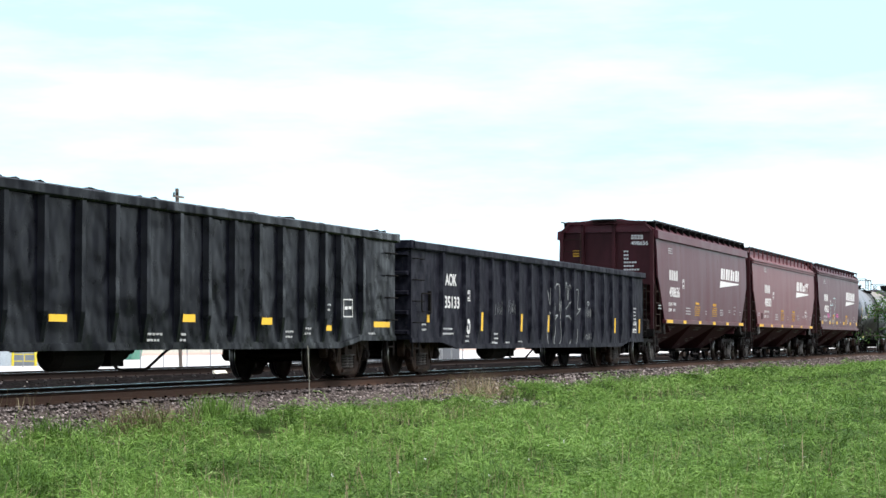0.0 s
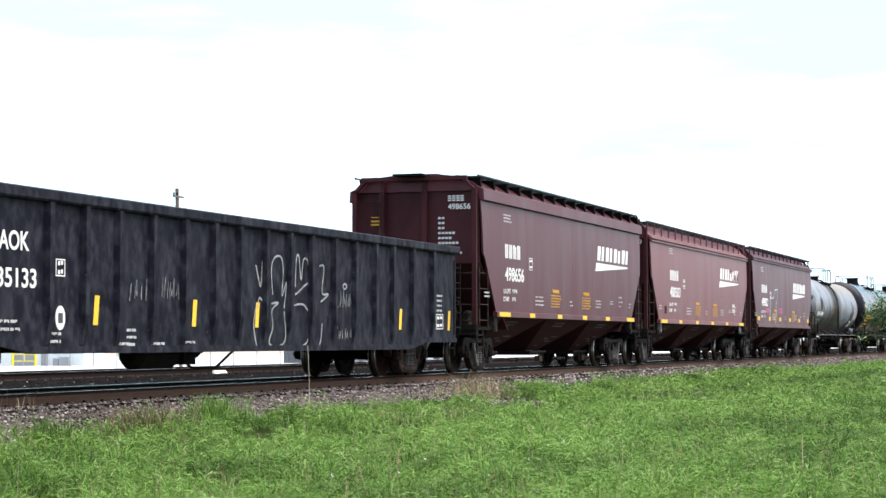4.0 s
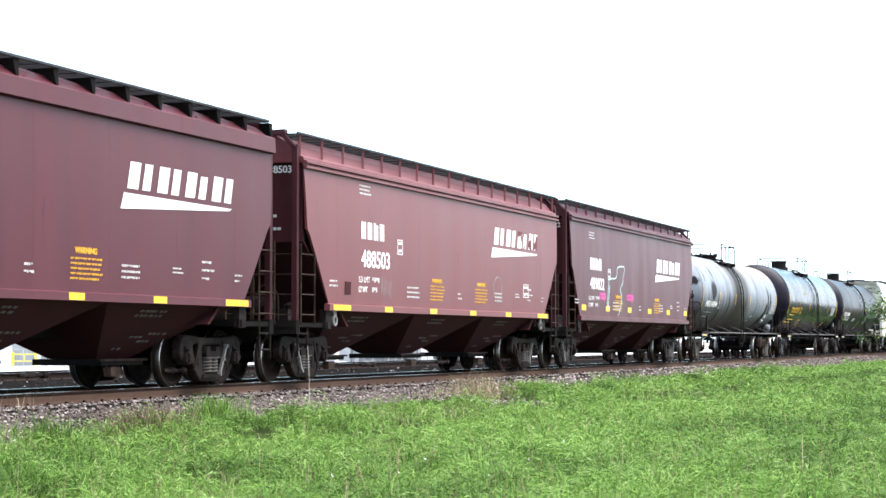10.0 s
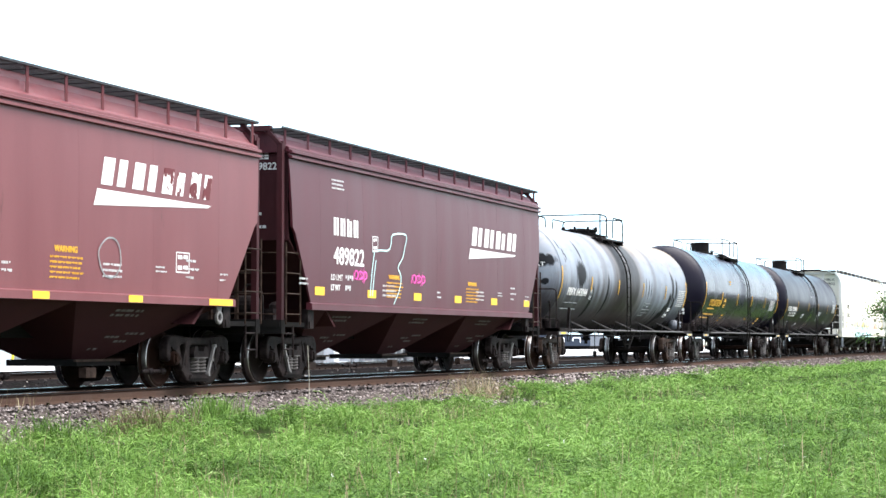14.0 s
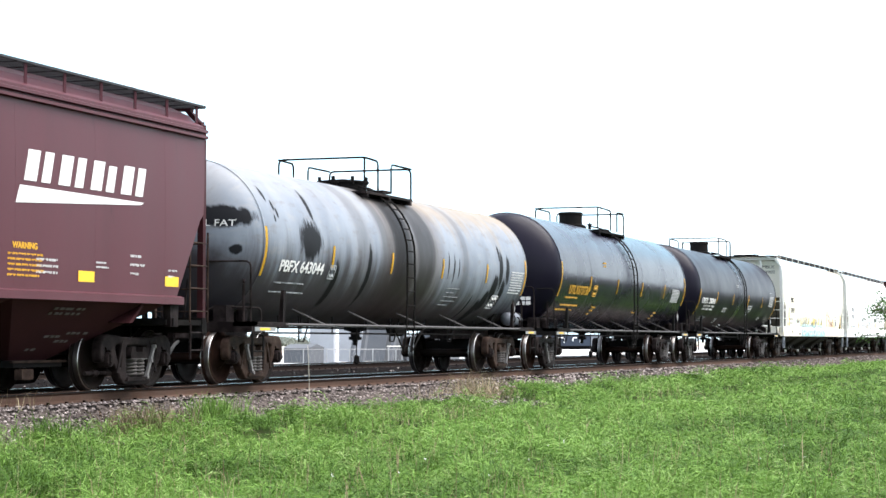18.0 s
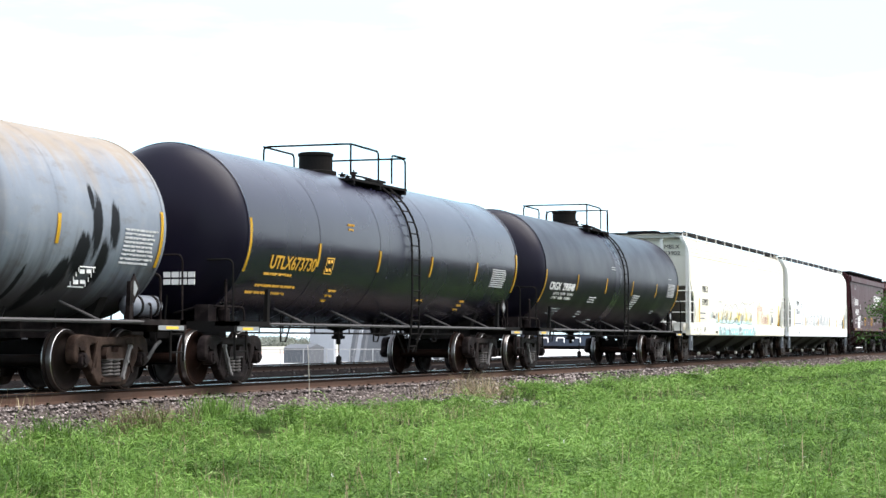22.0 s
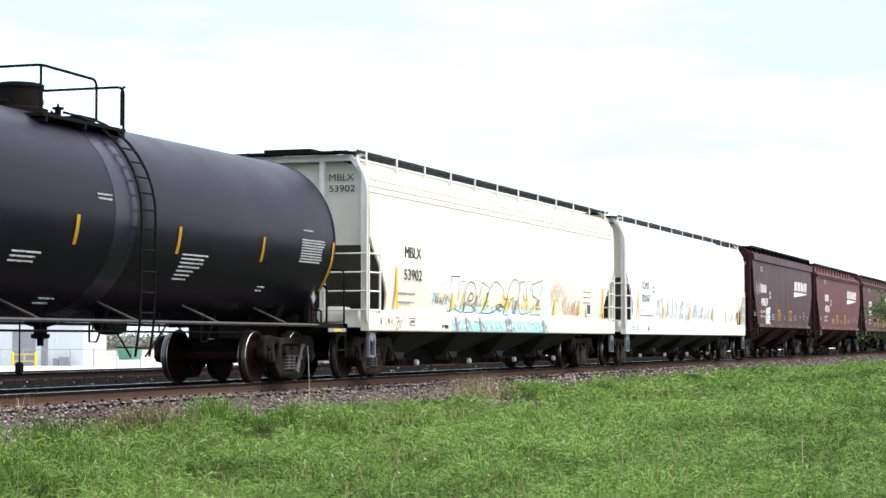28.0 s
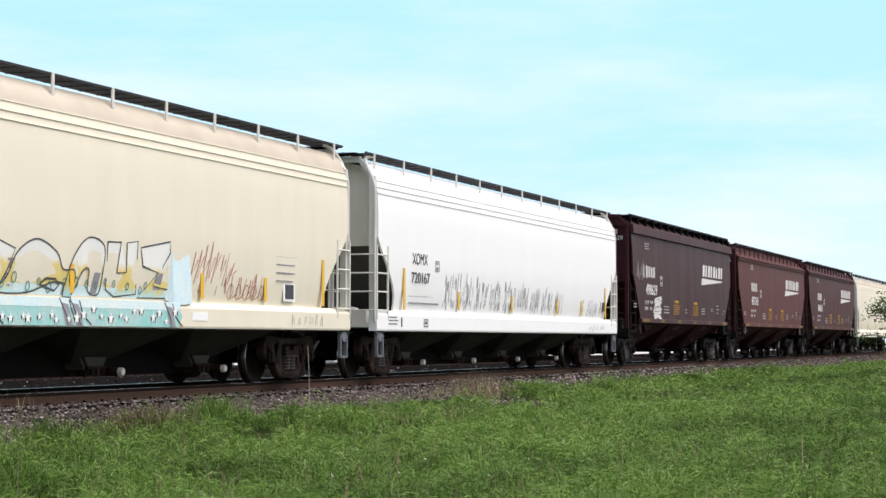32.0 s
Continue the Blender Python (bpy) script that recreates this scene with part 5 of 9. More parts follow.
def belly(car):
    """Bends the side sheets and all that is painted on them to the same curve."""
    for ob in car.children:
        if ob.type != "MESH" or not ob.matrix_basis.is_identity or ob.name.split(".")[0] in ("car_number", "warning_text", "limit_text"):
            continue
        flat = [v for v in ob.data.vertices if abs(abs(v.co.y) - 1.602) < 0.0135 and 1.395 < v.co.z < 4.1]
        if not flat:
            continue
        if max(v.co.z for v in flat) - min(v.co.z for v in flat) > 1.0:
            bm = bmesh.new()
            bm.from_mesh(ob.data)
            for k in range(1, 11):
                bmesh.ops.bisect_plane(bm, geom=bm.verts[:] + bm.edges[:] + bm.faces[:], plane_co=(0, 0, 1.4 + 0.245 * k), plane_no=(0, 0, 1))
            bm.to_mesh(ob.data)
            bm.free()
            if ob.name.startswith("side_wall"):
                for p in ob.data.polygons:
                    p.use_smooth = abs(p.normal.y) > 0.9
                ob.data.set_sharp_from_angle(angle=radians(30))
        for v in ob.data.vertices:
            if abs(abs(v.co.y) - 1.602) < 0.0135 and 1.395 < v.co.z < 4.1:
                v.co.y += (hopper_face(v.co.z) + 1.604) * (1 if v.co.y < 0 else -1)


def add_grain_hoppers():
    h1 = grain_hopper(67.15, "maroon weathered covered grain hopper with white emblem", M_MAROON, 7.72, 6.62, 8.45, 6.42, 0)
    hopper_stencils(h1, 7.72, "498656", M_STENCIL, -5.98)
    company_mark(h1, 2.45, 2.96, 3.7, 0.4, -1.604)
    h2 = grain_hopper(84.45, "oxide red faded covered grain hopper with peeling white emblem", M_RED, 8.2, 7.05, 8.9, 7.0, 1, wheels=(("dark", "dark"), ("rust", "dark")), caps=(("dark", "dark"), ("rust", "dark")), eave=0.18)
    hopper_stencils(h2, 8.2, "488503", M_STENCIL, -5.5)
    company_mark(h2, 2.7, 2.96, 3.7, 0.4, -1.604, worn=(2, 3))
    h3 = grain_hopper(101.65, "plum faded covered grain hopper with pink and pale tags", M_PLUM, 7.72, 6.75, 8.35, 6.43, 2, eave=0.18)
    hopper_stencils(h3, 7.72, "489822", M_STENCIL, -5.75, (2.76, 7.69))
    company_mark(h3, 2.2, 2.86, 3.5, 0.42, -1.604)
    h4 = grain_hopper(214.65, "dark maroon covered grain hopper with a white tag", M_DEEPMAROON, 7.72, 6.62, 8.45, 6.42, 0, tape=M_DIRTYTAPE)
    hopper_stencils(h4, 7.72, "498629", M_STENCIL, -5.98)
    company_mark(h4, 2.45, 2.96, 3.7, 0.4, -1.604)
    h5 = grain_hopper(232.2, "dusty brick brown covered grain hopper far down the train", M_BRICK, 8.2, 7.05, 8.9, 7.0, 1, eave=0.18, tape=M_DIRTYTAPE)
    hopper_stencils(h5, 8.2, "487245", M_STENCIL, -5.5)
    company_mark(h5, 2.7, 2.96, 3.7, 0.4, -1.604)
    h6 = grain_hopper(250.0, "umber red covered grain hopper far down the train", M_UMBER, 8.2, 7.05, 8.9, 7.0, 1, eave=0.18, tape=M_DIRTYTAPE)
    hopper_stencils(h6, 8.2, "488610", M_STENCIL, -5.5)
    company_mark(h6, 2.7, 2.96, 3.7, 0.4, -1.604)
    return h1, h2, h3, h4, h5, h6


# ---- gondolas ----
def gondola(x, label, paint, half, top, ribs, low, reach, truck, scrap=False, bare_end=0, wheels=(("dark", "dark"), ("rust", "dark"))):
    car = car_root("gondola", x, label, "freight car", "gondolas of the train")
    zl = low
    for s in (-1, 1):
        bm = bmesh.new()
        outline = [(-half, top), (-half, zl + 0.14), (-half + 1.9, zl + 0.14), (-half + 2.9, zl), (half - 2.9, zl), (half - 1.9, zl + 0.14), (half, zl + 0.14), (half, top)]
        prism_y(bm, outline, s * 1.47, s * 1.5)
        part("side_wall", bm, paint, car)
        bm = bmesh.new()
        prism_x(bm, [(s * 1.46, top - 0.16), (s * 1.58, top - 0.16), (s * 1.6, top - 0.13), (s * 1.6, top - 0.01), (s * 1.57, top + 0.01), (s * 1.46, top + 0.01)], -half - 0.02, half + 0.02)
        part("top_chord", bm, paint, car)
        bm = bmesh.new()
        prism_y(bm, [(-half, zl + 0.14), (-half + 1.9, zl + 0.14), (-half + 2.9, zl), (half - 2.9, zl), (half - 1.9, zl + 0.14), (half, zl + 0.14), (half, zl + 0.24), (half - 1.85, zl + 0.24), (half - 2.85, zl + 0.1), (-half + 2.85, zl + 0.1), (-half + 1.85, zl + 0.24), (-half, zl + 0.24)], *sorted((s * 1.5, s * 1.53)))
        part("side_sill", bm, paint, car)
        for rx in ribs:
            bm = bmesh.new()
            zb = zl + 0.12 + (0.14 if abs(rx) > half - 2.4 else 0)
            w0, w1 = 0.055, 0.1
            a = [(rx - w1, s * 1.5), (rx + w1, s * 1.5), (rx + w0, s * 1.585), (rx - w0, s * 1.585)]
            lo = [bm.verts.new((px, s * 1.5 + (py - s * 1.5) * 0.25, zb)) for px, py in a]
            mid = [bm.verts.new((px, py, zb + 0.42)) for px, py in a]
            hi = [bm.verts.new((px, py, top - 0.16)) for px, py in a]
            for p, q in ((lo, mid), (mid, hi)):
                for i in range(4):
                    bm.faces.new((p[i], p[(i + 1) % 4], q[(i + 1) % 4], q[i]))
            bm.faces.new(lo)
            bm.faces.new(hi)
            bmesh.ops.recalc_face_normals(bm, faces=bm.faces[:])
            part("side_post", bm, paint, car)
    for s in (-1, 1):
        bm = bmesh.new()
        box(bm, *sorted((s * half, s * (half - 0.06))), -1.47, 1.47, zl + 0.2, top - 0.02)
        part("end_wall", bm, paint, car)
        bm = bmesh.new()
        for k in range(5):
            z = zl + 0.35 + k * (top - zl - 0.6) / 4
            prism_y(bm, [(s * half, z - 0.05), (s * (half + 0.1), z - 0.03), (s * (half + 0.1), z + 0.03), (s * half, z + 0.05)], -1.45, 1.45)
        part("end_rib", bm, paint, car)
        bm = bmesh.new()
        box(bm, *sorted((s * (half - 0.05), s * (half + 0.14))), -1.56, 1.56, top - 0.14, top + 0.02)
        part("end_chord", bm, paint, car)
        for side in (-1, 1):
            xl = s * (half - 0.5)
            if s == bare_end:
                for k in range(4):
                    bm = bmesh.new()
                    z = zl + 0.55 + 0.44 * k
                    tube(bm, bent([(s * (half - 0.08), side * 1.5, z), (s * (half - 0.08), side * 1.6, z), (s * (half - 0.55), side * 1.6, z), (s * (half - 0.55), side * 1.5, z)], 0.03), 0.013, 6)
                    part("grab_iron", bm, M_UNDER, car)
            else:
                ladder("side_ladder", car, M_UNDER, (s * (half - 0.05), side * 1.62), (s * (half - 0.45), side * 1.62), zl + 0.3, top - 0.3, 5, 0.013, 0.016)
            ladder("sill_step", car, M_UNDER, (s * (half - 0.08), side * 1.5), (s * (half - 0.46), side * 1.5), zl - 0.15, zl + 0.18, 1)
        bogie(car, s * truck, "rust", wheels[0 if s < 0 else 1], ("rust", "dark"), False)
        coupler(car, s * reach, s)
    bm = bmesh.new()
    box(bm, -half + 0.06, half - 0.06, -1.47, 1.47, zl + 0.24, zl + 0.32)
    part("floor", bm, M_UNDER, car)
    bm = bmesh.new()
    box(bm, -half + 1, half - 1, -0.25, 0.25, zl + 0.0, zl + 0.24)
    for k in range(7):
        xx = -half + 3 + k * (2 * half - 6) / 6
        box(bm, xx - 0.06, xx + 0.06, -1.45, 1.45, zl + 0.03, zl + 0.24)
    part("underframe", bm, M_UNDER, car)
    bm = bmesh.new()
    lathe(bm, [(0.0, -0.75), (0.14, -0.72), (0.23, -0.58), (0.23, 0.58), (0.14, 0.72), (0.0, 0.75)], "x", 18, (-2.6, -0.8, 0.52))
    part("air_reservoir", bm, M_UNDER, car)
    bm = bmesh.new()
    lathe(bm, [(0.0, -0.3), (0.16, -0.3), (0.16, 0.2), (0.07, 0.24), (0.07, 0.5)], "x", 14, (-1.3, -0.8, 0.6))
    box(bm, -1.7, -1.3, -0.95, -0.6, 0.35, 0.6)
    tube(bm, bent([(-1.5, -0.8, 0.5), (-1.42, -0.9, 0.3), (-0.9, -1.1, 0.28), (-0.5, -1.3, 0.62), (0.1, -1.4, 0.63)], 0.1), 0.022, 6)
    tube(bm, [(-4.4, -0.9, 0.6), (-2.2, -0.85, 0.62)], 0.03, 6)
    part("brake_rigging", bm, M_UNDER, car)
    if scrap:
        rnd = random.Random(8)
        bm = bmesh.new()
        n = int(2 * half / 0.22)
        prev = None
        rows = []
        for i in range(n + 1):
            xx = -half + 0.15 + (2 * half - 0.3) * i / n
            rows.append([bm.verts.new((xx + rnd.uniform(-0.05, 0.05), y, (top - 0.25 if abs(y) > 1.4 else top + 0.02 + rnd.uniform(-0.06, 0.07)))) for y in (-1.44, -1.36, -0.9, -0.3, 0.3, 0.9, 1.36, 1.44)])
        for a, b in zip(rows, rows[1:]):
            for j in range(7):
                bm.faces.new((a[j], b[j], b[j + 1], a[j + 1]))
        part("scrap_load", bm, M_UNDER, car, "dark heaped scrap load showing above the rim")
    return car


def add_gondolas():
    ribs1 = [21.86, 22.87, 23.87, 24.84, 25.79, 26.87, 27.86, 28.82, 29.79, 30.75, 31.69, 32.65, 33.4, 34.53]
    x1 = 27.5
    full = [r - x1 for r in ribs1] + [-(34.53 - x1), -(33.4 - x1)]
    g1 = gondola(x1, "black dented high-side gondola loaded with scrap", M_BLACK, 8.9, 2.86, full, 0.6, 9.5, 7.45, scrap=True, bare_end=1, wheels=(("dark", "dark"), ("dark", "rust")))
    y = -1.505
    for a, b, z0, z1 in ((23.07, 23.55, 1.0, 1.1), (27.06, 27.49, 1.03, 1.15), (29.93, 30.42, 1.01, 1.13), (32.78, 33.08, 0.92, 1.02), (35.23, 36.1, 1.0, 1.11)):
        plate_patch(g1, "reflector", a - x1, b - x1, z0, z1, y, M_YELLOW, "yellow reflective strip")
    outlined_panel(g1, 33.66 - x1, 34.12 - x1, 1.18, 1.52, y, M_STENCIL, rows=1)
    for k, (xx, z, w) in enumerate(((25.9, 0.86, 0.5), (26.95, 0.86, 0.25), (31.0, 0.92, 0.35), (31.75, 0.98, 0.4), (32.78, 1.42, 0.3), (34.95, 0.9, 0.4))):
        bars(g1, xx - x1, y, z, [w, w * 0.9], 0.05, 0.04, M_STENCIL, seed=20 + k)
    ribs2 = [39.18, 40.70, 41.67, 42.64, 43.69, 44.74, 45.79, 46.73, 47.77, 48.79, 49.73, 50.83, 51.85, 52.91, 53.88, 55.02, 56.27]
    x2 = 47.6
    g2 = gondola(x2, "worn black gondola with chalky graffiti scrawls", M_BLACK_WORN, 10.25, 2.78, [r - x2 for r in ribs2], 0.56, 10.9, 8.45, bare_end=-1)
    lettering("AOK", 39.48 - x2, y, 1.93, 0.26, M_STENCIL, g2, "reporting_mark", width=0.75)
    lettering("35133", 39.44 - x2, y, 1.44, 0.26, M_STENCIL, g2, "car_number", width=0.98)
    outlined_panel(g2, 40.92 - x2, 41.17 - x2, 1.62, 1.86, y, M_STENCIL)
    outlined_panel(g2, 56.55 - x2, 57.0 - x2, 0.98, 1.3, y, M_STENCIL)
    bm = bmesh.new()
    prism_y(bm, [(41.05 - x2 + 0.13 * math.cos(k * math.pi / 8), 1.05 + 0.17 * math.sin(k * math.pi / 8)) for k in range(16)], y - 0.003, y + 0.003)
    badge = part("oval_badge", bm, M_STENCIL, g2, "white oval badge")
    plate_patch(badge, "badge_face", 40.99 - x2, 41.11 - x2, 0.98, 1.12, y - 0.004, M_OUTLINE)
    for k, (xx, z, w, n) in enumerate(((39.2, 1.02, 0.85, 2), (40.8, 0.86, 0.3, 2), (42.95, 0.92, 0.3, 3), (42.6, 0.72, 0.5, 1), (43.7, 0.72, 0.5, 1), (44.8, 0.74, 0.4, 2), (56.6, 1.72, 0.35, 4), (38.0, 1.1, 0.3, 2))):
        bars(g2, xx - x2, y, z, [w] * n, 0.055, 0.05, M_STENCIL, seed=40 + k)
    for k, xx in enumerate((41.95, 45.05, 47.4, 50.9, 54.3, 57.3)):
        plate_patch(g2, "reflector", xx - x2, xx - x2 + 0.13, 0.96, 1.38, y, M_YELLOW, "yellow upright reflective strip", skew=0.05)
    bm = bmesh.new()
    tube(bm, bent([(38.4 - x2, -1.5, 1.72), (38.4 - x2, -1.58, 1.72), (37.78 - x2, -1.58, 1.72), (37.78 - x2, -1.58, 1.34), (38.4 - x2, -1.58, 1.34), (38.4 - x2, -1.5, 1.34)], 0.03), 0.015, 6)
    box(bm, 38.38 - x2, 38.44 - x2, -1.56, -1.5, 1.3, 1.78)
    part("brake_handle_guard", bm, M_UNDER, g2)
    plate_patch(g2, "reflector", 38.3 - x2, 38.45 - x2, 1.12, 1.28, y, M_YELLOW)
    return g1, g2


# ---- tank cars ----
def tank_car(x, label, paint, radius, zc, seam, reach, truck, platform, ladder_x, dome, sill_half, stripe_h=(1.85, 2.7), frame_kind="dark", wheels=(("dark", "dark"), ("dark", "dark")), platform_half=1.35, slip=0.0, dome_dx=0.0):
    """slip: how far the running gear stands from the middle of the shell."""
    car = car_root("tank_car", x, label, "freight car", "tank cars of the train")
    bm = bmesh.new()
    prof = [(0.0, -seam - 0.72)]
    for k in range(1, 9):
        a = k / 8 * math.pi / 2
        prof.append((radius * math.sin(a), -seam - 0.72 * math.cos(a)))
    prof += [(radius, 0.06 - seam), (radius, 0.0), (radius, seam - 0.06)]
    prof += [(r, -a) for r, a in prof[8::-1]]
    ends = 8
    lathe(bm, prof, "x", 72, (0, 0, zc), mi=[1 if i < ends or i >= len(prof) - 1 - ends else 0 for i in range(len(prof) - 1)])
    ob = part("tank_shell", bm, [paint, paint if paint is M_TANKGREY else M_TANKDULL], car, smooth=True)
    ob.data.set_sharp_from_angle(angle=radians(40))
    for q in () if paint is M_TANKDULL else (-0.6, -0.2, 0.2, 0.6):
        bm = bmesh.new()
        lathe(bm, [(radius + 0.003, q * seam - 0.009), (radius + 0.003, q * seam + 0.009)], "x", 72, (0, 0, zc), caps=False)
        part("weld_seam", bm, paint if paint is M_TANKGREY else M_TANKDULL, car, smooth=True)
    for s in (-1, 1):
        bm = bmesh.new()
        lathe(bm, [(radius + 0.002, s * seam - 0.03), (radius + 0.012, s * seam - 0.025), (radius + 0.012, s * seam + 0.025), (radius + 0.002, s * seam + 0.03)], "x", 72, (0, 0, zc), caps=False)
        part("head_seam", bm, paint, car, smooth=True)
        # saddle, end sill, handrails
        bm = bmesh.new()
        prism_x(bm, [(-0.75, 1.0), (0.75, 1.0), (0.95, 1.42), (0.7, 1.25), (0, 1.1), (-0.7, 1.25), (-0.95, 1.42)], *sorted((slip + s * truck - 0.12, slip + s * truck + 0.12)))
        part("saddle", bm, M_UNDER, car)
        bm = bmesh.new()
        box(bm, *sorted((slip + s * (truck - 1.3), slip + s * reach - s * 0.62)), -0.3, 0.3, 0.78, 1.05)
        box(bm, *sorted((s * sill_half, s * (sill_half - 0.22))), -1.5, 1.5, 0.88, 1.06)
        box(bm, *sorted((s * sill_half, s * (sill_half - 1.5))), -1.5, -1.15, 0.98, 1.06)
        box(bm, *sorted((s * sill_half, s * (sill_half - 1.5))), 1.15, 1.5, 0.98, 1.06)
        part("end_sill", bm, M_TRUCK if paint is M_TANKGREY else M_UNDER, car)
        for side in (-1, 1):
            bm = bmesh.new()
            tube(bm, bent([(s * (sill_half - 0.05), side * 1.45, 1.0), (s * (sill_half - 0.05), side * 1.45, 2.08), (s * (sill_half - 0.05), side * 0.3, 2.08), (s * (sill_half - 0.05), side * 0.2, 1.05)], 0.12), 0.018, 6)
            part("end_handrail", bm, M_TRUCK if paint is M_TANKGREY else M_UNDER, car)
            ladder("sill_step", car, M_UNDER, (s * (sill_half - 0.06), side * 1.48), (s * (sill_half - 0.5), side * 1.48), 0.42, 0.98, 2)
            bm = bmesh.new()
            prism_x(bm, [(side * 1.3, 1.0), (side * 1.38, 1.0), (side * 1.4, 1.62), (side * 1.34, 1.62)], *sorted((s * (truck - 0.3), s * (truck - 0.2))))
            part("saddle_brace", bm, M_UNDER if paint is not M_TANKGREY else M_TRUCK, car)
        # brake stand, pipes and plates on the end sill
        xs = s * (sill_half - 0.3)
        bm = bmesh.new()
        tube(bm, bent([(xs, -1.2, 1.06), (xs, -1.2, 1.75), (xs - s * 0.25, -1.1, 1.8)], 0.1), 0.024, 6)
        tube(bm, bent([(xs - s * 0.5, -1.3, 1.06), (xs - s * 0.5, -1.3, 1.3), (xs + s * 0.1, -0.8, 1.32), (xs + s * 0.1, -0.3, 1.2)], 0.1), 0.02, 6)
        box(bm, *sorted((xs - s * 0.15, xs + s * 0.15)), -0.95, -0.7, 1.06, 1.34)
        lathe(bm, [(0.0, 0.0), (0.09, 0.0), (0.1, 0.04), (0.1, 0.2), (0.05, 0.25), (0.0, 0.26)], "z", 12, (xs - s * 0.35, -1.0, 1.06))
        part("brake_stand", bm, M_TRUCK, car)
        bm = bmesh.new()
        box(bm, *sorted((s * (sill_half - 0.1), s * (sill_half - 0.95))), -1.51, -1.502, 0.9, 0.97)
        part("sill_plate", bm, M_FENCE, car, "bare metal step plate")
        bm = bmesh.new()
        box(bm, *sorted((s * (sill_half - 0.3), s * (sill_half - 0.7))), -1.516, -1.511, 0.915, 0.955)
        part("sill_reflector", bm, M_YELLOW, car, "yellow reflective strip")
        bogie(car, slip + s * truck, frame_kind, wheels[0 if s < 0 else 1])
        coupler(car, slip + s * reach, s)
    for side in (-1, 1):
        bm = bmesh.new()
        tube(bm, [(-sill_half + 1.4, side * 1.48, 1.02), (sill_half - 1.4, side * 1.48, 1.02)], 0.03, 6)
        part("side_handrail", bm, M_PIPE, car)
        for k in range(5):
            xx = -seam + 2.6 + k * (2 * seam - 4.6) / 4
            bm = bmesh.new()
            tube(bm, [(xx, side * 1.48, 1.02), (xx - 0.12, side * 0.86, 1.31)], 0.022, 6)
            part("handrail_stay", bm, M_PIPE, car)
    # yellow reflector strips bent round the shell
    zs = [(-seam + 0.06, *stripe_h), (seam - 0.06, *stripe_h)] + [(-seam + 2 * seam * k / 5, 2.08, 2.5) for k in (1, 2, 3, 4)]
    for xx, z0, z1 in zs:
        bm = bmesh.new()
        n = 8
        rows = []
        for i in range(n + 1):
            z = z0 + (z1 - z0) * i / n
            y = -math.sqrt((radius + 0.014) ** 2 - (z - zc) ** 2)
            rows.append([bm.verts.new((xx + d, y, z)) for d in (-0.045, 0.045)])
        for a, b in zip(rows, rows[1:]):
            bm.faces.new((a[0], a[1], b[1], b[0]))
        bmesh.ops.solidify(bm, geom=bm.faces[:], thickness=0.006)
        part("reflector", bm, M_YELLOW, car, "yellow reflective strip")
    # top platform with rails
    px, ph = platform, platform_half
    zt = zc + radius
    bm = bmesh.new()
    for side in (-1, 1):
        box(bm, px - ph, px + ph, *sorted((side * 0.5, side * 0.98)), zt - 0.2, zt - 0.15)
        for xx in (px - ph + 0.1, px, px + ph - 0.1):
            box(bm, xx - 0.03, xx + 0.03, *sorted((side * 0.3, side * 0.98)), zt - 0.28, zt - 0.2)
    box(bm, px + ph - 0.5, px + ph, -0.5, 0.5, zt - 0.02, zt + 0.03)
    part("platform", bm, M_UNDER if paint is not M_TANKGREY else M_TRUCK, car, "steel grating top platform")
    gap0, gap1 = ladder_x - 0.4, ladder_x + 0.36
    zr, y = zt + 0.52, 0.94
    runs = [
        [(gap0, -y, zt - 0.1), (gap0, -y, zr - 0.02), (px - ph, -y, zr), (px - ph, y, zr), (px - ph, y, zt - 0.1)],
        [(px - ph, -y, zt - 0.1), (px - ph, -y, zr)],
        [(gap1, -y, zt - 0.1), (gap1, -y, zr - 0.02), (px + ph, -y, zr - 0.02)],
        [(px + ph, -y, zt - 0.28), (px + ph, -y, zr - 0.02), (px + ph, y, zr - 0.02), (px + ph, y, zt - 0.1)],
        [(px - ph, y, zr), (gap0, y, zr - 0.02), (gap0, y, zt - 0.1)],
        [(gap1, y, zt - 0.1), (gap1, y, zr - 0.02), (px + ph, y, zr - 0.02)],
    ]
    for pts in runs:
        bm = bmesh.new()
        tube(bm, bent(pts, 0.12) if len(pts) > 2 else pts, 0.022, 6)
        part("platform_rail", bm, M_UNDER, car)
    # manway and valves
    bm = bmesh.new()
    if dome:
        dx = px - 0.15 + dome_dx
        lathe(bm, [(0.34, zt - 0.12), (0.34, zt + 0.33), (0.36, zt + 0.34), (0.36, zt + 0.39), (0.31, zt + 0.41), (0.0, zt + 0.42)], "z", 28, (dx, 0, 0))
        lathe(bm, [(0.42, zt - 0.12), (0.42, zt + 0.03), (0.34, zt + 0.05)], "z", 28, (dx, 0, 0))
        box(bm, dx + 0.33, dx + 0.46, -0.12, 0.12, zt + 0.12, zt + 0.26)
        prism_y(bm, [(dx + 0.44, zt + 0.1), (dx + 0.6, zt + 0.16), (dx + 0.6, zt + 0.24), (dx + 0.44, zt + 0.28)], -0.05, 0.05)
        name = "valve_housing"
    else:
        lathe(bm, [(0.5, zt - 0.1), (0.5, zt + 0.1), (0.55, zt + 0.1), (0.55, zt + 0.14), (0.0, zt + 0.2)], "z", 20, (px - 0.2, 0, 0))
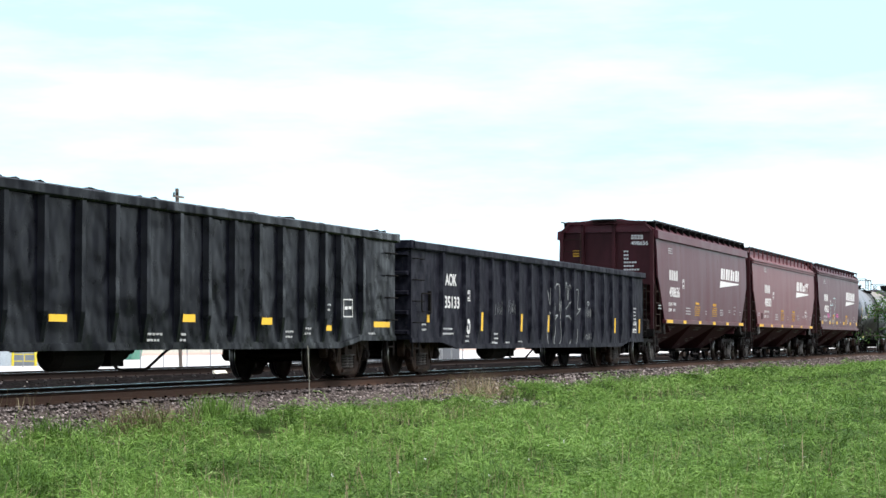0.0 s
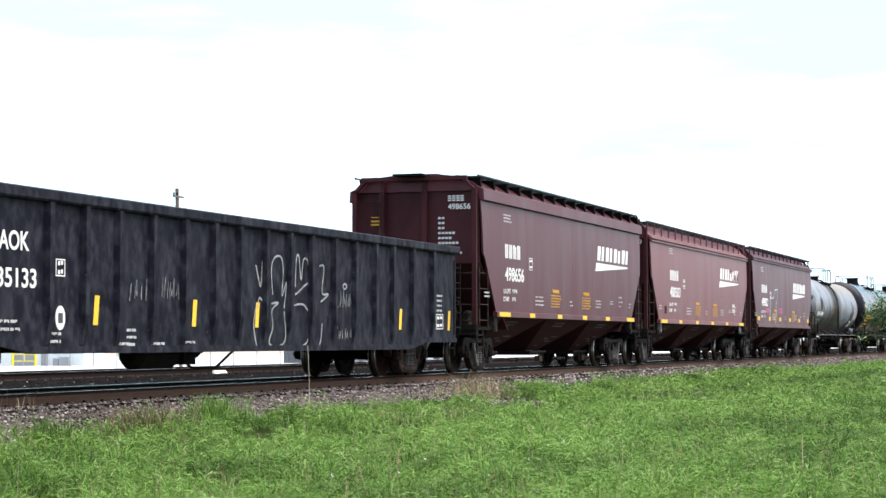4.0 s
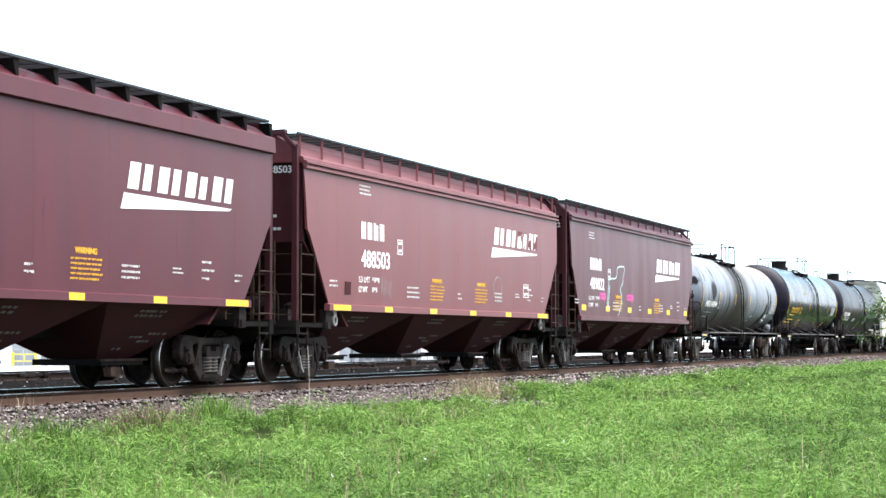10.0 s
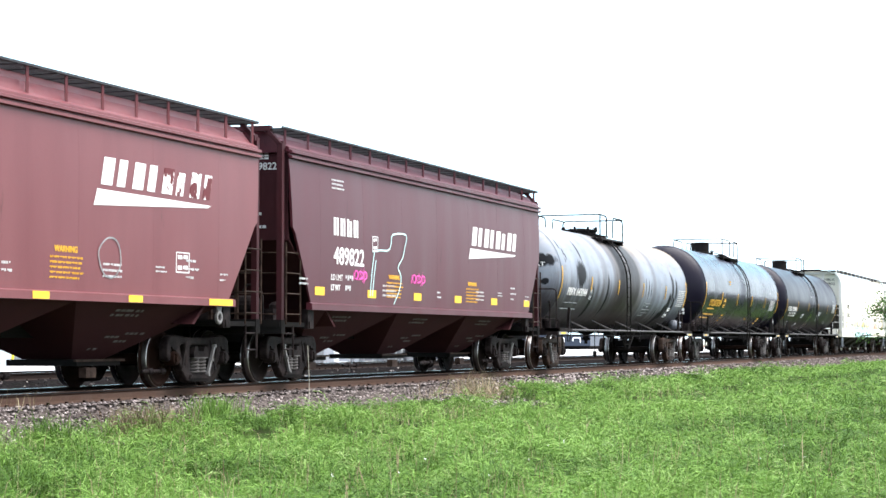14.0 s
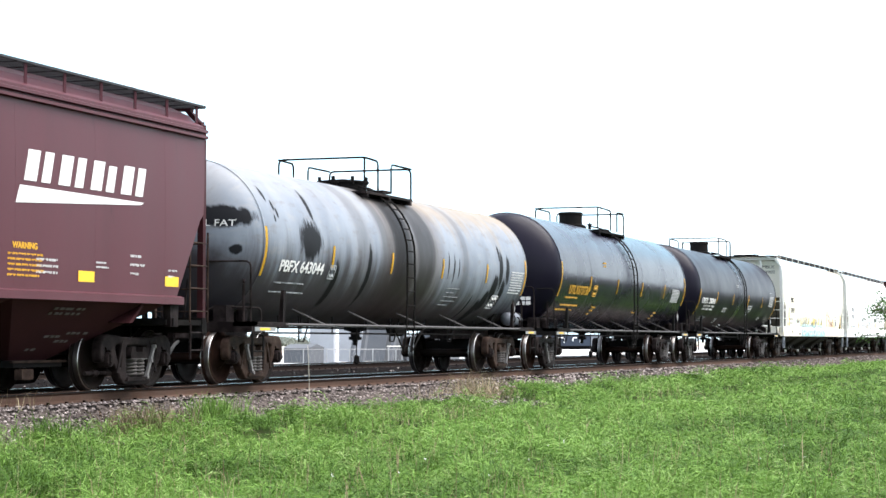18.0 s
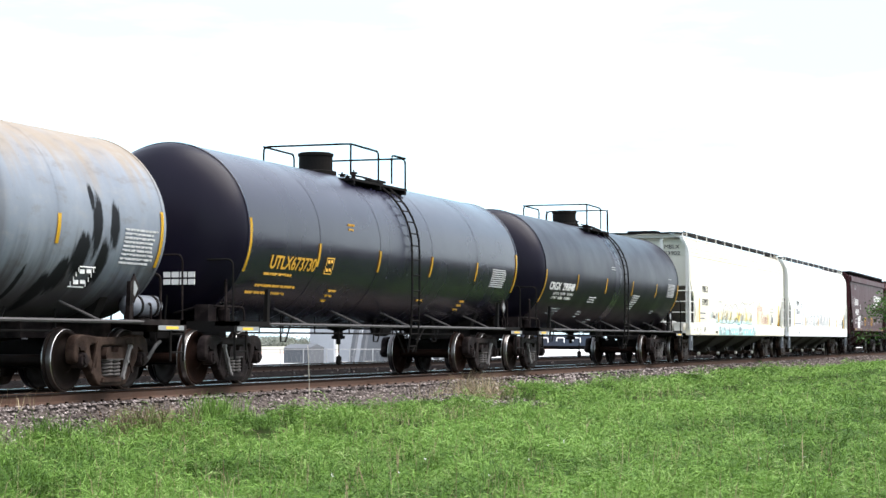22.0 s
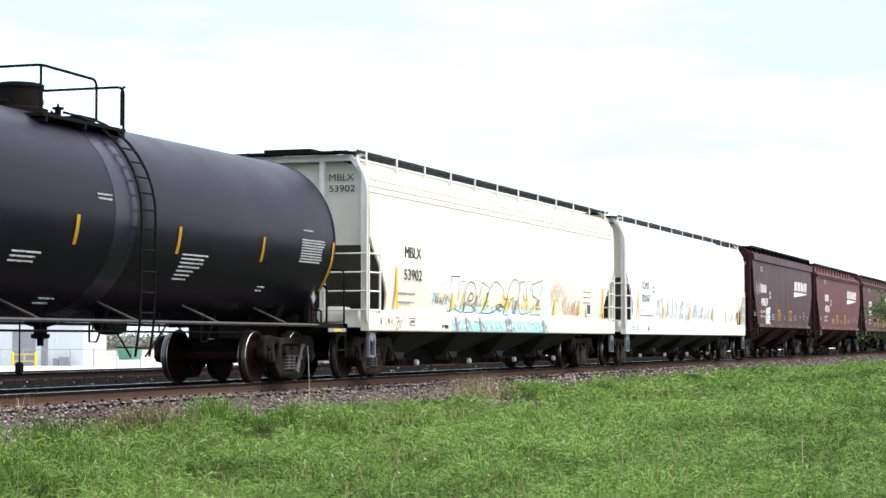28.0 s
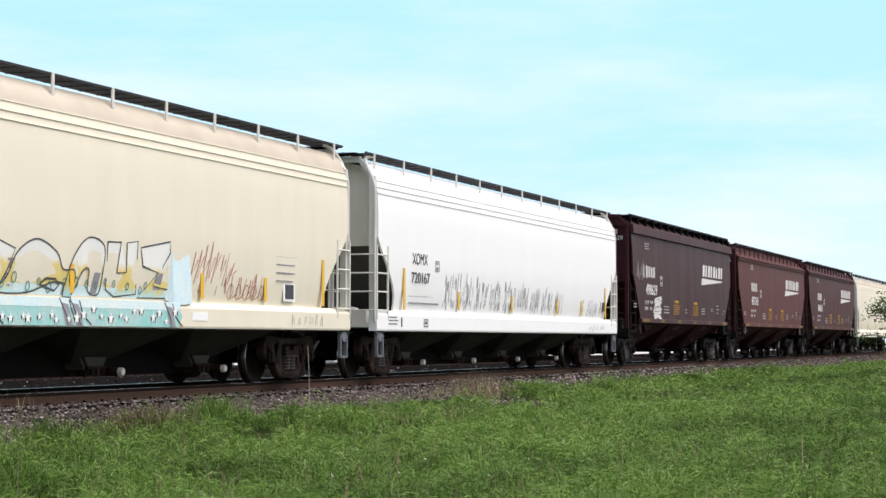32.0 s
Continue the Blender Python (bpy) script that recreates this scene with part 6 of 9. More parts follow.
        for k in range(8):
            a = k * math.pi / 4
            box(bm, px - 0.2 + 0.52 * math.cos(a) - 0.03, px - 0.2 + 0.52 * math.cos(a) + 0.03, 0.52 * math.sin(a) - 0.03, 0.52 * math.sin(a) + 0.03, zt + 0.06, zt + 0.22)
        name = "manway"
    part(name, bm, M_UNDER, car)
    for k, (dx, h) in enumerate(((0.55, 0.16), (0.7, 0.22), (0.85, 0.14), (-0.85, 0.12))):
        bm = bmesh.new()
        lathe(bm, [(0.05, zt - 0.05), (0.05, zt + h * 0.6), (0.09, zt + h * 0.6), (0.09, zt + h * 0.75), (0.02, zt + h * 0.8), (0.02, zt + h)], "z", 8, (px + dx, 0.1 * (-1) ** k, 0))
        part("valve", bm, M_UNDER, car)
    # side ladder over the shoulder of the shell
    for side in (-1,):
        bm = bmesh.new()
        path = []
        for k in range(10):
            a = radians(80 - k * 9)
            path.append((side * (radius + 0.09) * math.cos(a), zc + (radius + 0.09) * math.sin(a)))
        path += [(side * (radius + 0.09), 1.6), (side * (radius + 0.07), 1.0), (side * (radius + 0.0), 0.5)]
        for dx in (-0.22, 0.22):
            tube(bm, [(ladder_x + dx, p, z) for p, z in path], 0.022, 6)
        for p0, p1 in zip(path, path[1:]):
            n = max(1, round(math.dist(p0, p1) / 0.32))
            for i in range(n):
                t = (i + 0.5) / n
                tube(bm, [(ladder_x - 0.22, p0[0] + (p1[0] - p0[0]) * t, p0[1] + (p1[1] - p0[1]) * t), (ladder_x + 0.22, p0[0] + (p1[0] - p0[0]) * t, p0[1] + (p1[1] - p0[1]) * t)], 0.014, 5)
        part("side_ladder", bm, M_UNDER, car)
        for dx in (-0.9, 0.9):
            bm = bmesh.new()
            tube(bm, [(ladder_x + dx, -1.48, 1.02), (ladder_x + dx * 0.25, -1.45, 0.5)], 0.016, 5)
            part("ladder_brace", bm, M_UNDER, car)
    # diamond placard on its holder
    bm = bmesh.new()
    xq, yq = seam - 0.75, -radius * 0.86 - 0.1
    prism_y(bm, [(xq, 1.3), (xq + 0.17, 1.52), (xq, 1.74), (xq - 0.17, 1.52)], yq - 0.01, yq + 0.01)
    tube(bm, [(xq, yq + 0.02, 1.05), (xq, yq + 0.02, 1.35)], 0.018, 6)
    holder = part("placard_holder", bm, M_TRUCK, car, "dark diamond placard holder")
    bm = bmesh.new()
    prism_y(bm, [(xq, 1.4), (xq + 0.1, 1.52), (xq, 1.64), (xq - 0.1, 1.52)], yq - 0.016, yq - 0.012)
    part("placard", bm, M_FENCE, holder, "worn grey placard")
    # bottom outlet, brake pipe with hangers
    bm = bmesh.new()
    lathe(bm, [(0.24, zc - radius + 0.05), (0.24, zc - radius - 0.08), (0.1, zc - radius - 0.12), (0.1, zc - radius - 0.22), (0.14, zc - radius - 0.22), (0.14, zc - radius - 0.28), (0.05, zc - radius - 0.3), (0.05, zc - radius - 0.4)], "z", 14, (0.0, 0, 0))
    part("bottom_outlet", bm, M_UNDER, car)
    bm = bmesh.new()
    tube(bm, [(-seam + 1.6, -0.7, 0.88), (seam - 1.6, -0.7, 0.88)], 0.02, 6)
    for k in range(9):
        xx = -seam + 2.2 + (k + 0.25 * math.sin(5.0 * k)) * (2 * seam - 4.4) / 8
        tube(bm, [(xx, -0.7, 1.2), (xx, -0.7, 0.86)], 0.014, 5)
        if k % 3 == 1:
            tube(bm, [(xx + 0.45, -0.7, 1.2), (xx + 0.12, -0.7, 0.72), (xx - 0.1, -0.7, 0.72), (xx - 0.1, -0.7, 1.2)], 0.018, 5)
    lathe(bm, [(0.0, -0.35), (0.12, -0.33), (0.15, -0.25), (0.15, 0.25), (0.12, 0.33), (0.0, 0.35)], "x", 12, (1.4, -0.4, 0.98))
    tube(bm, [(-1.8, -0.75, 1.1), (-1.8, -0.75, 0.35)], 0.012, 5)
    lathe(bm, [(0.02, 0.45), (0.06, 0.42), (0.06, 0.3), (0.02, 0.26)], "z", 8, (-1.8, -0.75, 0))
    part("brake_pipe", bm, M_UNDER, car)
    return car


def shell_y(radius, zc, z):
    return -math.sqrt((radius + 0.012) ** 2 - (z - zc) ** 2)


def round_shell(radius, zc):
    return lambda z: shell_y(radius, zc, z)


def add_tanks():
    r1, c1 = 1.43, 2.47
    x1 = 119.72
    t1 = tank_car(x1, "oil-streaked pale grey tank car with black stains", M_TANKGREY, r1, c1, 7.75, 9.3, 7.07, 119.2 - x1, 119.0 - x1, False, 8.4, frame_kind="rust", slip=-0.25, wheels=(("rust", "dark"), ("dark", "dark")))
    y = shell_y(r1, c1, 2.05)
    lettering("PBFX 643044", 112.75 - x1, y, 1.95, 0.21, M_STENCIL, t1, "car_number", width=1.95, wrap=round_shell(r1, c1))
    bars(t1, 112.75 - x1, shell_y(r1, c1, 1.7) - 0.02, 1.78, [1.4, 1.7], 0.04, 0.12, M_CHALK, seed=61, wrap=round_shell(r1, c1))
    outlined_panel(t1, 114.95 - x1, 115.25 - x1, 1.88, 2.14, round_shell(r1, c1), M_CHALK)
    bars(t1, 126.27 - x1, shell_y(r1, c1, 2.3), 2.4, [1.02] * 9, 0.045, 0.016, M_STENCIL, seed=62, wrap=round_shell(r1, c1))
    bars(t1, 121.85 - x1, shell_y(r1, c1, 1.8), 1.9, [0.9, 0.6, 1.05, 0.95, 0.7], 0.03, 0.06, M_CHALK, seed=63, wrap=round_shell(r1, c1))
    outlined_panel(t1, 125.2 - x1, 125.64 - x1, 1.5, 1.8, round_shell(r1, c1), M_STENCIL)
    lettering("ANIMAL FAT", 0.0, 0.02, 2.68, 0.11, M_SMALLTEXT, t1, "content_name", width=1.12, wrap=(-7.75, 0.72, r1, c1))
    bm = bmesh.new()
    lathe(bm, [(0.0, -0.5), (0.1, -0.48), (0.165, -0.4), (0.165, 0.4), (0.1, 0.48), (0.0, 0.5)], "x", 24, (7.75, -1.05, 1.27))
    tank = part("air_reservoir", bm, M_RESERVOIR, t1, "grey air reservoir strapped on the end sill", True)
    tank.data.set_sharp_from_angle(angle=radians(40))
    for dx in (-0.25, 0.25):
        bm = bmesh.new()
        lathe(bm, [(0.166, dx - 0.03), (0.178, dx - 0.03), (0.178, dx + 0.03), (0.166, dx + 0.03)], "x", 24, (7.75, -1.05, 1.27))
        part("strap", bm, M_UNDER, tank)
    r2, c2 = 1.52, 2.58
    x2 = 138.0
    t2 = tank_car(x2, "glossy black tank car with yellow lettering", M_TANKBLACK, r2, c2, 7.62, 8.8, 6.8, 137.88 - x2, 138.25 - x2, True, 8.15, slip=-0.45, stripe_h=(1.9, 2.8), platform_half=1.55, dome_dx=-0.95, wheels=(("rust", "dark"), ("rust", "dark")))
    y = shell_y(r2, c2, 2.15)
    lettering("UTLX673730", 131.4 - x2, y, 1.98, 0.24, M_STENCIL_Y, t2, "car_number", width=1.98, wrap=round_shell(r2, c2))
    for k, (xx, z, w) in enumerate(((131.3, 1.92, 1.25), (131.2, 1.72, 1.85), (131.0, 1.6, 1.85), (134.85, 2.95, 0.36), (134.5, 1.7, 0.4), (139.5, 1.62, 0.4), (142.3, 1.65, 0.35))):
        bars(t2, xx - x2, shell_y(r2, c2, z - 0.06) - 0.01, z, [w] if k in (0, 1, 2, 5) else [w, w * 0.7] if k == 3 else [w, w * 0.9, w * 0.8], 0.06, 0.03, M_STENCIL_Y, seed=70 + k, wrap=round_shell(r2, c2))
    outlined_panel(t2, 133.8 - x2, 134.15 - x2, 1.96, 2.26, round_shell(r2, c2), M_STENCIL_Y)
    bars(t2, 143.75 - x2, shell_y(r2, c2, 2.3), 2.4, [1.1] * 9, 0.035, 0.013, M_STENCIL, seed=72, wrap=round_shell(r2, c2))
    bm = bmesh.new()
    for k in range(2):
        for j in range(4):
            box(bm, 129.6 - x2 - 0.01, 129.6 - x2 + 0.01, -0.9 + 0.15 * j, -0.78 + 0.15 * j, 1.66 + 0.12 * k, 1.75 + 0.12 * k)
    tagged(part("head_stencil", bm, M_STENCIL, t2, "white stencil rows on the tank head"), kind="stuff")
    r3 = 1.52
    x3 = 155.95
    t3 = tank_car(x3, "dusty black tank car with white stencils", M_TANKDULL, r3, c2, 7.8, 9.15, 7.2, 155.53 - x3, 156.3 - x3, True, 8.5, slip=-0.42, stripe_h=(1.65, 2.55), platform_half=1.2, dome_dx=-0.08, wheels=(("dark", "dark"), ("rust", "dark")))
    lettering("CRGX  290848", 148.7 - x3, shell_y(r3, c2, 2.1), 2.05, 0.2, M_STENCIL, t3, "car_number", width=2.36, wrap=round_shell(r3, c2))
    for k, (xx, z, w, n) in enumerate(((149.7, 1.6, 1.1, 3), (152.9, 1.95, 0.8, 3), (154.95, 2.85, 0.5, 2), (157.75, 2.1, 0.95, 7), (161.0, 1.68, 0.3, 2), (152.6, 1.55, 0.4, 3), (154.4, 1.35, 0.45, 2), (162.3, 2.72, 0.5, 1))):
        bars(t3, xx - x3, shell_y(r3, c2, z - 0.1) - 0.012, z, [w * (1 - 0.08 * i) for i in range(n)], 0.035, 0.028, M_CHALK if k == 0 else M_STENCIL, seed=80 + k, wrap=round_shell(r3, c2))
    for text, xx, zz, wide in (("LD LMT  205700   93300KG", 149.25, 1.93, 1.86), ("LT WT   80300   36400KG", 149.2, 1.82, 1.82)):
        lettering(text, xx - x3, shell_y(r3, c2, zz), zz, 0.07, M_STENCIL, t3, "limit_text", width=wide, wrap=round_shell(r3, c2))
    bm = bmesh.new()
    lathe(bm, [(r3 + 0.004, -0.5), (r3 + 0.004, 0.16)], "x", 72, (0.0, 0, c2), caps=False)
    part("repainted_band", bm, M_TANKBLACK, t3, "glossy freshly repainted band round the shell", True)
    bars(t3, 162.25 - x3, shell_y(r3, c2, 2.4), 2.55, [1.05] * 9, 0.035, 0.013, M_STENCIL, seed=95, wrap=round_shell(r3, c2))
    return t1, t2, t3


# ---- plastics hoppers ----
def pellet_hopper(x, label, paint, half, reach, truck, trim):
    """Long four-bay covered hopper with rounded sides and a deep side sill."""
    car = car_root("covered_hopper", x, label, "freight car", "covered hoppers of the train")
    z_low, zt = 1.3, 4.1
    section = [(1.5, z_low), (1.565, 1.7), (1.6, 2.3), (1.6, 3.2), (1.585, 3.6), (1.55, 3.86), (1.46, 4.06), (1.3, 4.24), (0.9, 4.35), (0.4, 4.39)]
    for s in (-1, 1):
        bm = bmesh.new()
        def end_at(z):
            # the end of the side wall draws in towards the sill in a curve
            if z > 2.75:
                return half - 0.1
            u = (2.75 - z) / (2.75 - z_low)
            return half - 0.1 - 1.05 * math.sin(min(1, u * 1.08) * math.pi / 2) ** 1.3
        zs = [z_low + (2.75 - z_low) * k / 8 for k in range(9)]
        prof = [(float(np.interp(z, [p[1] for p in section], [p[0] for p in section])), z) for z in zs] + section[3:]
        rows = []
        for yv, z in prof + [(yv - 0.04, z - 0.005) for yv, z in prof[::-1]]:
            e = end_at(z)
            rows.append([bm.verts.new((xx, s * yv, z)) for xx in [-e + 2 * e * k / 12 for k in range(13)]])
        for a, b in zip(rows, rows[1:] + rows[:1]):
            for k in range(12):
                bm.faces.new((a[k], a[k + 1], b[k + 1], b[k]))
        n = len(prof)
        for k in (0, 12):
            for i in range(n - 1):
                bm.faces.new((rows[i][k], rows[i + 1][k], rows[2 * n - 2 - i][k], rows[2 * n - 1 - i][k]))
        bmesh.ops.recalc_face_normals(bm, faces=bm.faces[:])
        if paint is M_CREAM:
            for fc in bm.faces:
                if fc.calc_center_median().z > 3.93:
                    fc.material_index = 1
        ob = part("side_wall", bm, [paint, M_CREAMROOF], car, smooth=True)
        ob.data.set_sharp_from_angle(angle=radians(35))
        for z, yv in ((3.62, 1.584), (3.74, 1.569), (3.87, 1.547)):
            bm = bmesh.new()
            prism_x(bm, [(s * (yv - 0.01), z - 0.012), (s * (yv + 0.016), z - 0.008), (s * (yv + 0.016), z + 0.004), (s * (yv - 0.01), z + 0.012)], -half + 0.1, half - 0.1)
            part("seam_bead", bm, paint, car)
        bm = bmesh.new()
        prism_x(bm, [(s * 1.44, 0.93), (s * 1.6, 0.93), (s * 1.61, 0.96), (s * 1.61, 1.24), (s * 1.55, 1.33), (s * 1.44, 1.33)], -half, half)
        part("side_sill", bm, paint, car)
        bm = bmesh.new()
        box(bm, -half + 0.1, half - 0.1, *sorted((s * 1.5, s * 1.612)), 0.905, 0.928)
        part("sill_flange", bm, M_UNDER, car)
        for k in range(12):
            xx = -half + 0.35 + k * (2 * half - 0.7) / 11
            bm = bmesh.new()
            box(bm, xx - 0.035, xx + 0.035, *sorted((s * 1.405, s * 1.425)), 4.1, 4.42)
            part("bracket", bm, trim, car)
        bm = bmesh.new()
        grating(bm, -half - 0.1, half + 0.1, *sorted((s * 0.92, s * 1.4)), 4.385)
        part("running_board", bm, M_GRATING, car, "dark grating roof walkway")
    bm = bmesh.new()
    box(bm, -half + 0.6, half - 0.6, -0.42, 0.42, 4.36, 4.44)
    part("loading_hatch", bm, paint, car)
    for s in (-1, 1):
        xe = s * (half - 0.35)
        bm = bmesh.new()
        x0, x1 = sorted((xe, xe - s * 0.05))
        prism_x(bm, [(-1.5, 2.6), (1.5, 2.6), (1.55, 3.6), (1.5, 3.9), (1.25, 4.16), (0.4, 4.34), (-0.4, 4.34), (-1.25, 4.16), (-1.5, 3.9), (-1.55, 3.6)], x0, x1)
        part("end_wall", bm, M_ENDGREY, car)
        bm = bmesh.new()
        prism_y(bm, [(xe, 2.62), (xe - s * 0.06, 2.62), (xe - s * 2.0, 1.1), (xe - s * 1.9, 1.1)], -1.48, 1.48)
        part("slope_sheet", bm, M_BAY, car)
        xp = s * (half - 0.06)
        bm = bmesh.new()
        for y in (-1.5, 1.5):
            box(bm, xp - 0.05, xp + 0.05, y - 0.06, y + 0.06, 1.2, 3.95)
            prism_x(bm, [(y - 0.05, 3.94), (y + 0.05, 3.94), (y * 0.8 + 0.05, 4.3), (y * 0.8 - 0.05, 4.3)], xp - 0.045, xp + 0.045)
        box(bm, xp - 0.05, xp + 0.05, -1.24, 1.24, 4.22, 4.34)
        for y in (-0.62, 0.62):
            box(bm, xp - 0.04, xp + 0.04, y - 0.05, y + 0.05, 1.2, 4.22)
        part("end_frame", bm, trim, car)
        for y in (-1.56, 1.56):
            bm = bmesh.new()
            q = y / 1.56
            tube(bm, bent([(xp + s * 0.05, y, 1.1), (xp + s * 0.05, y, 3.85), (xp + s * 0.05, q * 1.3, 4.3), (xp - s * 0.5, q * 1.3, 4.38)], 0.25), 0.035, 6)
            part("corner_tube", bm, trim, car, "grey tubular corner rail")
        bm = bmesh.new()
        box(bm, *sorted((xp + s * 0.3, xp - s * 0.3)), -0.5, 0.5, 4.4, 4.45)
        box(bm, *sorted((xp + s * 0.3, xp - s * 0.1)), -1.25, 1.25, 4.36, 4.395)
        part("end_walkway", bm, M_UNDER, car)
        bm = bmesh.new()
        box(bm, *sorted((xp + s * 0.06, s * (half - 1.6))), -1.44, 1.44, 1.0, 1.08)
        part("end_platform", bm, trim, car)
        for side in (-1, 1):
            ladder("side_ladder", car, trim, (s * (half - 0.02), side * 1.6), (s * (half - 0.62), side * 1.6), 1.15, 2.6, 4, 0.018, 0.024)
            ladder("end_ladder", car, trim, (s * (half + 0.04), side * 1.58), (s * (half + 0.04), side * 0.62), 1.15, 2.6, 4, 0.018, 0.02)
            bm = bmesh.new()
            prism_y(bm, [(s * half, 0.95), (s * (half - 0.5), 0.95), (s * (half - 0.28), 0.72), (s * (half - 0.2), 0.72)], side * 1.56 - 0.03, side * 1.56 + 0.03)
            for xx in (s * (half - 0.1), s * (half - 0.4)):
                box(bm, xx - 0.025, xx + 0.025, side * 1.56 - 0.03, side * 1.56 + 0.03, 0.42, 0.94)
            box(bm, *sorted((s * (half - 0.1), s * (half - 0.4))), side * 1.56 - 0.03, side * 1.56 + 0.03, 0.42, 0.46)
            part("sill_step", bm, M_RESERVOIR, car)
        bogie(car, s * truck, "rust", lever=False)
        coupler(car, s * reach, s)
    bm = bmesh.new()
    lathe(bm, [(0.0, -0.3), (0.14, -0.3), (0.16, -0.2), (0.16, 0.3), (0.08, 0.36)], "y", 14, (-half + 0.5, -0.7, 1.25))
    box(bm, -half + 0.2, -half + 0.7, -1.3, -1.0, 1.08, 1.35)
    part("brake_cylinder", bm, trim, car)
    n_bay, w_bay = 4, (2 * half - 5.0) / 4
    for k in range(n_bay):
        cx = -half + 2.5 + w_bay * (k + 0.5)
        bm = bmesh.new()
        a = [bm.verts.new(p) for p in ((cx - w_bay / 2, -1.44, 1.0), (cx + w_bay / 2, -1.44, 1.0), (cx + w_bay / 2, 1.44, 1.0), (cx - w_bay / 2, 1.44, 1.0))]
        b = [bm.verts.new(p) for p in ((cx - 0.4, -0.45, 0.4), (cx + 0.4, -0.45, 0.4), (cx + 0.4, 0.45, 0.4), (cx - 0.4, 0.45, 0.4))]
        bm.faces.new(a)
        bm.faces.new(b[::-1])
        for i in range(4):
            bm.faces.new((a[i], b[i], b[(i + 1) % 4], a[(i + 1) % 4]))
        bmesh.ops.recalc_face_normals(bm, faces=bm.faces[:])
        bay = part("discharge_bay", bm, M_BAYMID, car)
        bm = bmesh.new()
        prism_y(bm, [(cx - 0.45, 0.56), (cx + 0.45, 0.56), (cx + 0.28, 0.3), (cx - 0.28, 0.3)], -0.6, 0.6)
        part("outlet_boot", bm, M_BAY, bay, "dark grey outlet boot")
        bm = bmesh.new()
        box(bm, cx - 0.2, cx + 0.3, -0.62, 0.62, 0.2, 0.31)
        lathe(bm, [(0.07, -0.9), (0.07, 0.9)], "y", 12, (cx + 0.25, 0, 0.27))
        tube(bm, bent([(cx - 0.35, -0.62, 0.5), (cx - 0.35, -0.7, 0.34), (cx + 0.2, -0.72, 0.34)], 0.06), 0.022, 6)
        for xx in (-0.24, -0.08, 0.08):
            box(bm, cx + xx, cx + xx + 0.07, -0.72, -0.6, 0.22, 0.36)
        part("outlet_pipe", bm, M_TRUCK_RUST, bay)
        bm = bmesh.new()
        box(bm, cx - 0.52, cx + 0.52, -0.64, 0.64, 0.52, 0.575)
        part("boot_flange", bm, M_TRUCK, bay)
        bm = bmesh.new()
        lathe(bm, [(0.0, -0.98), (0.05, -0.98), (0.062, -0.96), (0.062, -0.88), (0.05, -0.86)], "y", 12, (cx + 0.25, 0, 0.27))
        part("outlet_cap", bm, M_GREYWHITE, bay, "white pneumatic outlet cap")
    bm = bmesh.new()
    box(bm, -reach + 1.2, reach - 1.2, -0.18, 0.18, 0.72, 0.98)
    # added dark block below the sill, only to close the view under the car
    box(bm, -half + 2.9, half - 2.9, -0.3, 0.3, 0.2, 0.72)
    part("centre_sill", bm, M_UNDER, car)
    for k, q in enumerate((-half + 1.5, -half + 5.0, -0.6, half - 6.2, half - 3.8, half - 1.35)):
        z0, z1 = (1.36, 2.2) if k in (0, 5) else (1.4, 1.8)
        plate_patch(car, "reflector", q, q + 0.11, z0, z1, -1.6 if z1 > 2 else -1.572, M_YELLOW, "orange reflective strip")
    return car


def add_pellet_hoppers():
    w1 = pellet_hopper(174.9, "cream covered hopper with a large bubble graffiti", M_CREAM, 9.63, 10.2, 8.03, M_GREYWHITE)
    for k in range(2):
        lettering("MBLX", -7.62 + 0.02 * k, -1.605 - 0.001 * k, 2.42, 0.22, M_STENCIL_K, w1, "reporting_mark", width=0.95)
    lettering("53902", -7.64, -1.603, 1.97, 0.22, M_STENCIL_K, w1, "car_number", width=1.05)
    lettering("MBLX", -9.34, -0.66, 3.86, 0.13, M_STENCIL_K, w1, "end_mark", width=0.52, rz=-90)
    lettering("53902", -9.34, -0.66, 3.64, 0.13, M_STENCIL_K, w1, "end_number", width=0.54, rz=-90)
    w2 = pellet_hopper(195.45, "bright white covered hopper with dark scrawled tags", M_WHITE, 9.54, 10.15, 7.95, M_GREYWHITE)
    lettering("XOMX", 187.94 - 195.45, -1.605, 2.3, 0.23, M_STENCIL_K, w2, "reporting_mark", width=0.92)
    lettering("720167", 187.9 - 195.45, -1.603, 1.92, 0.22, M_STENCIL_K, w2, "car_number", width=1.1)
    w3 = pellet_hopper(268.6, "cream covered hopper at the end of the view", M_CREAM, 9.2, 9.8, 7.6, M_GREYWHITE)
    return w1, w2, w3


gondola_a, gondola_b = add_gondolas()
hopper_a, hopper_b, hopper_c, hopper_d, hopper_e, hopper_f = add_grain_hoppers()
tank_a, tank_b, tank_c = add_tanks()
pellet_a, pellet_b, pellet_c = add_pellet_hoppers()
flush_lettering()


# ---- painted tags on the cars ----
def smooth_loop(pts, closed=True, steps=5):
    """A Catmull-Rom curve through points."""
    n = len(pts)
    out = []
    for i in range(n if closed else n - 1):
        p = [pts[(i + d) % n] if closed else pts[min(max(i + d, 0), n - 1)] for d in (-1, 0, 1, 2)]
        for k in range(steps):
            t = k / steps
            out.append(tuple(0.5 * (2 * p[1][a] + (p[2][a] - p[0][a]) * t + (2 * p[0][a] - 5 * p[1][a] + 4 * p[2][a] - p[3][a]) * t * t + (3 * p[1][a] - p[0][a] - 3 * p[2][a] + p[3][a]) * t**3) for a in (0, 1)))
    return out if closed else out + [tuple(pts[-1])]


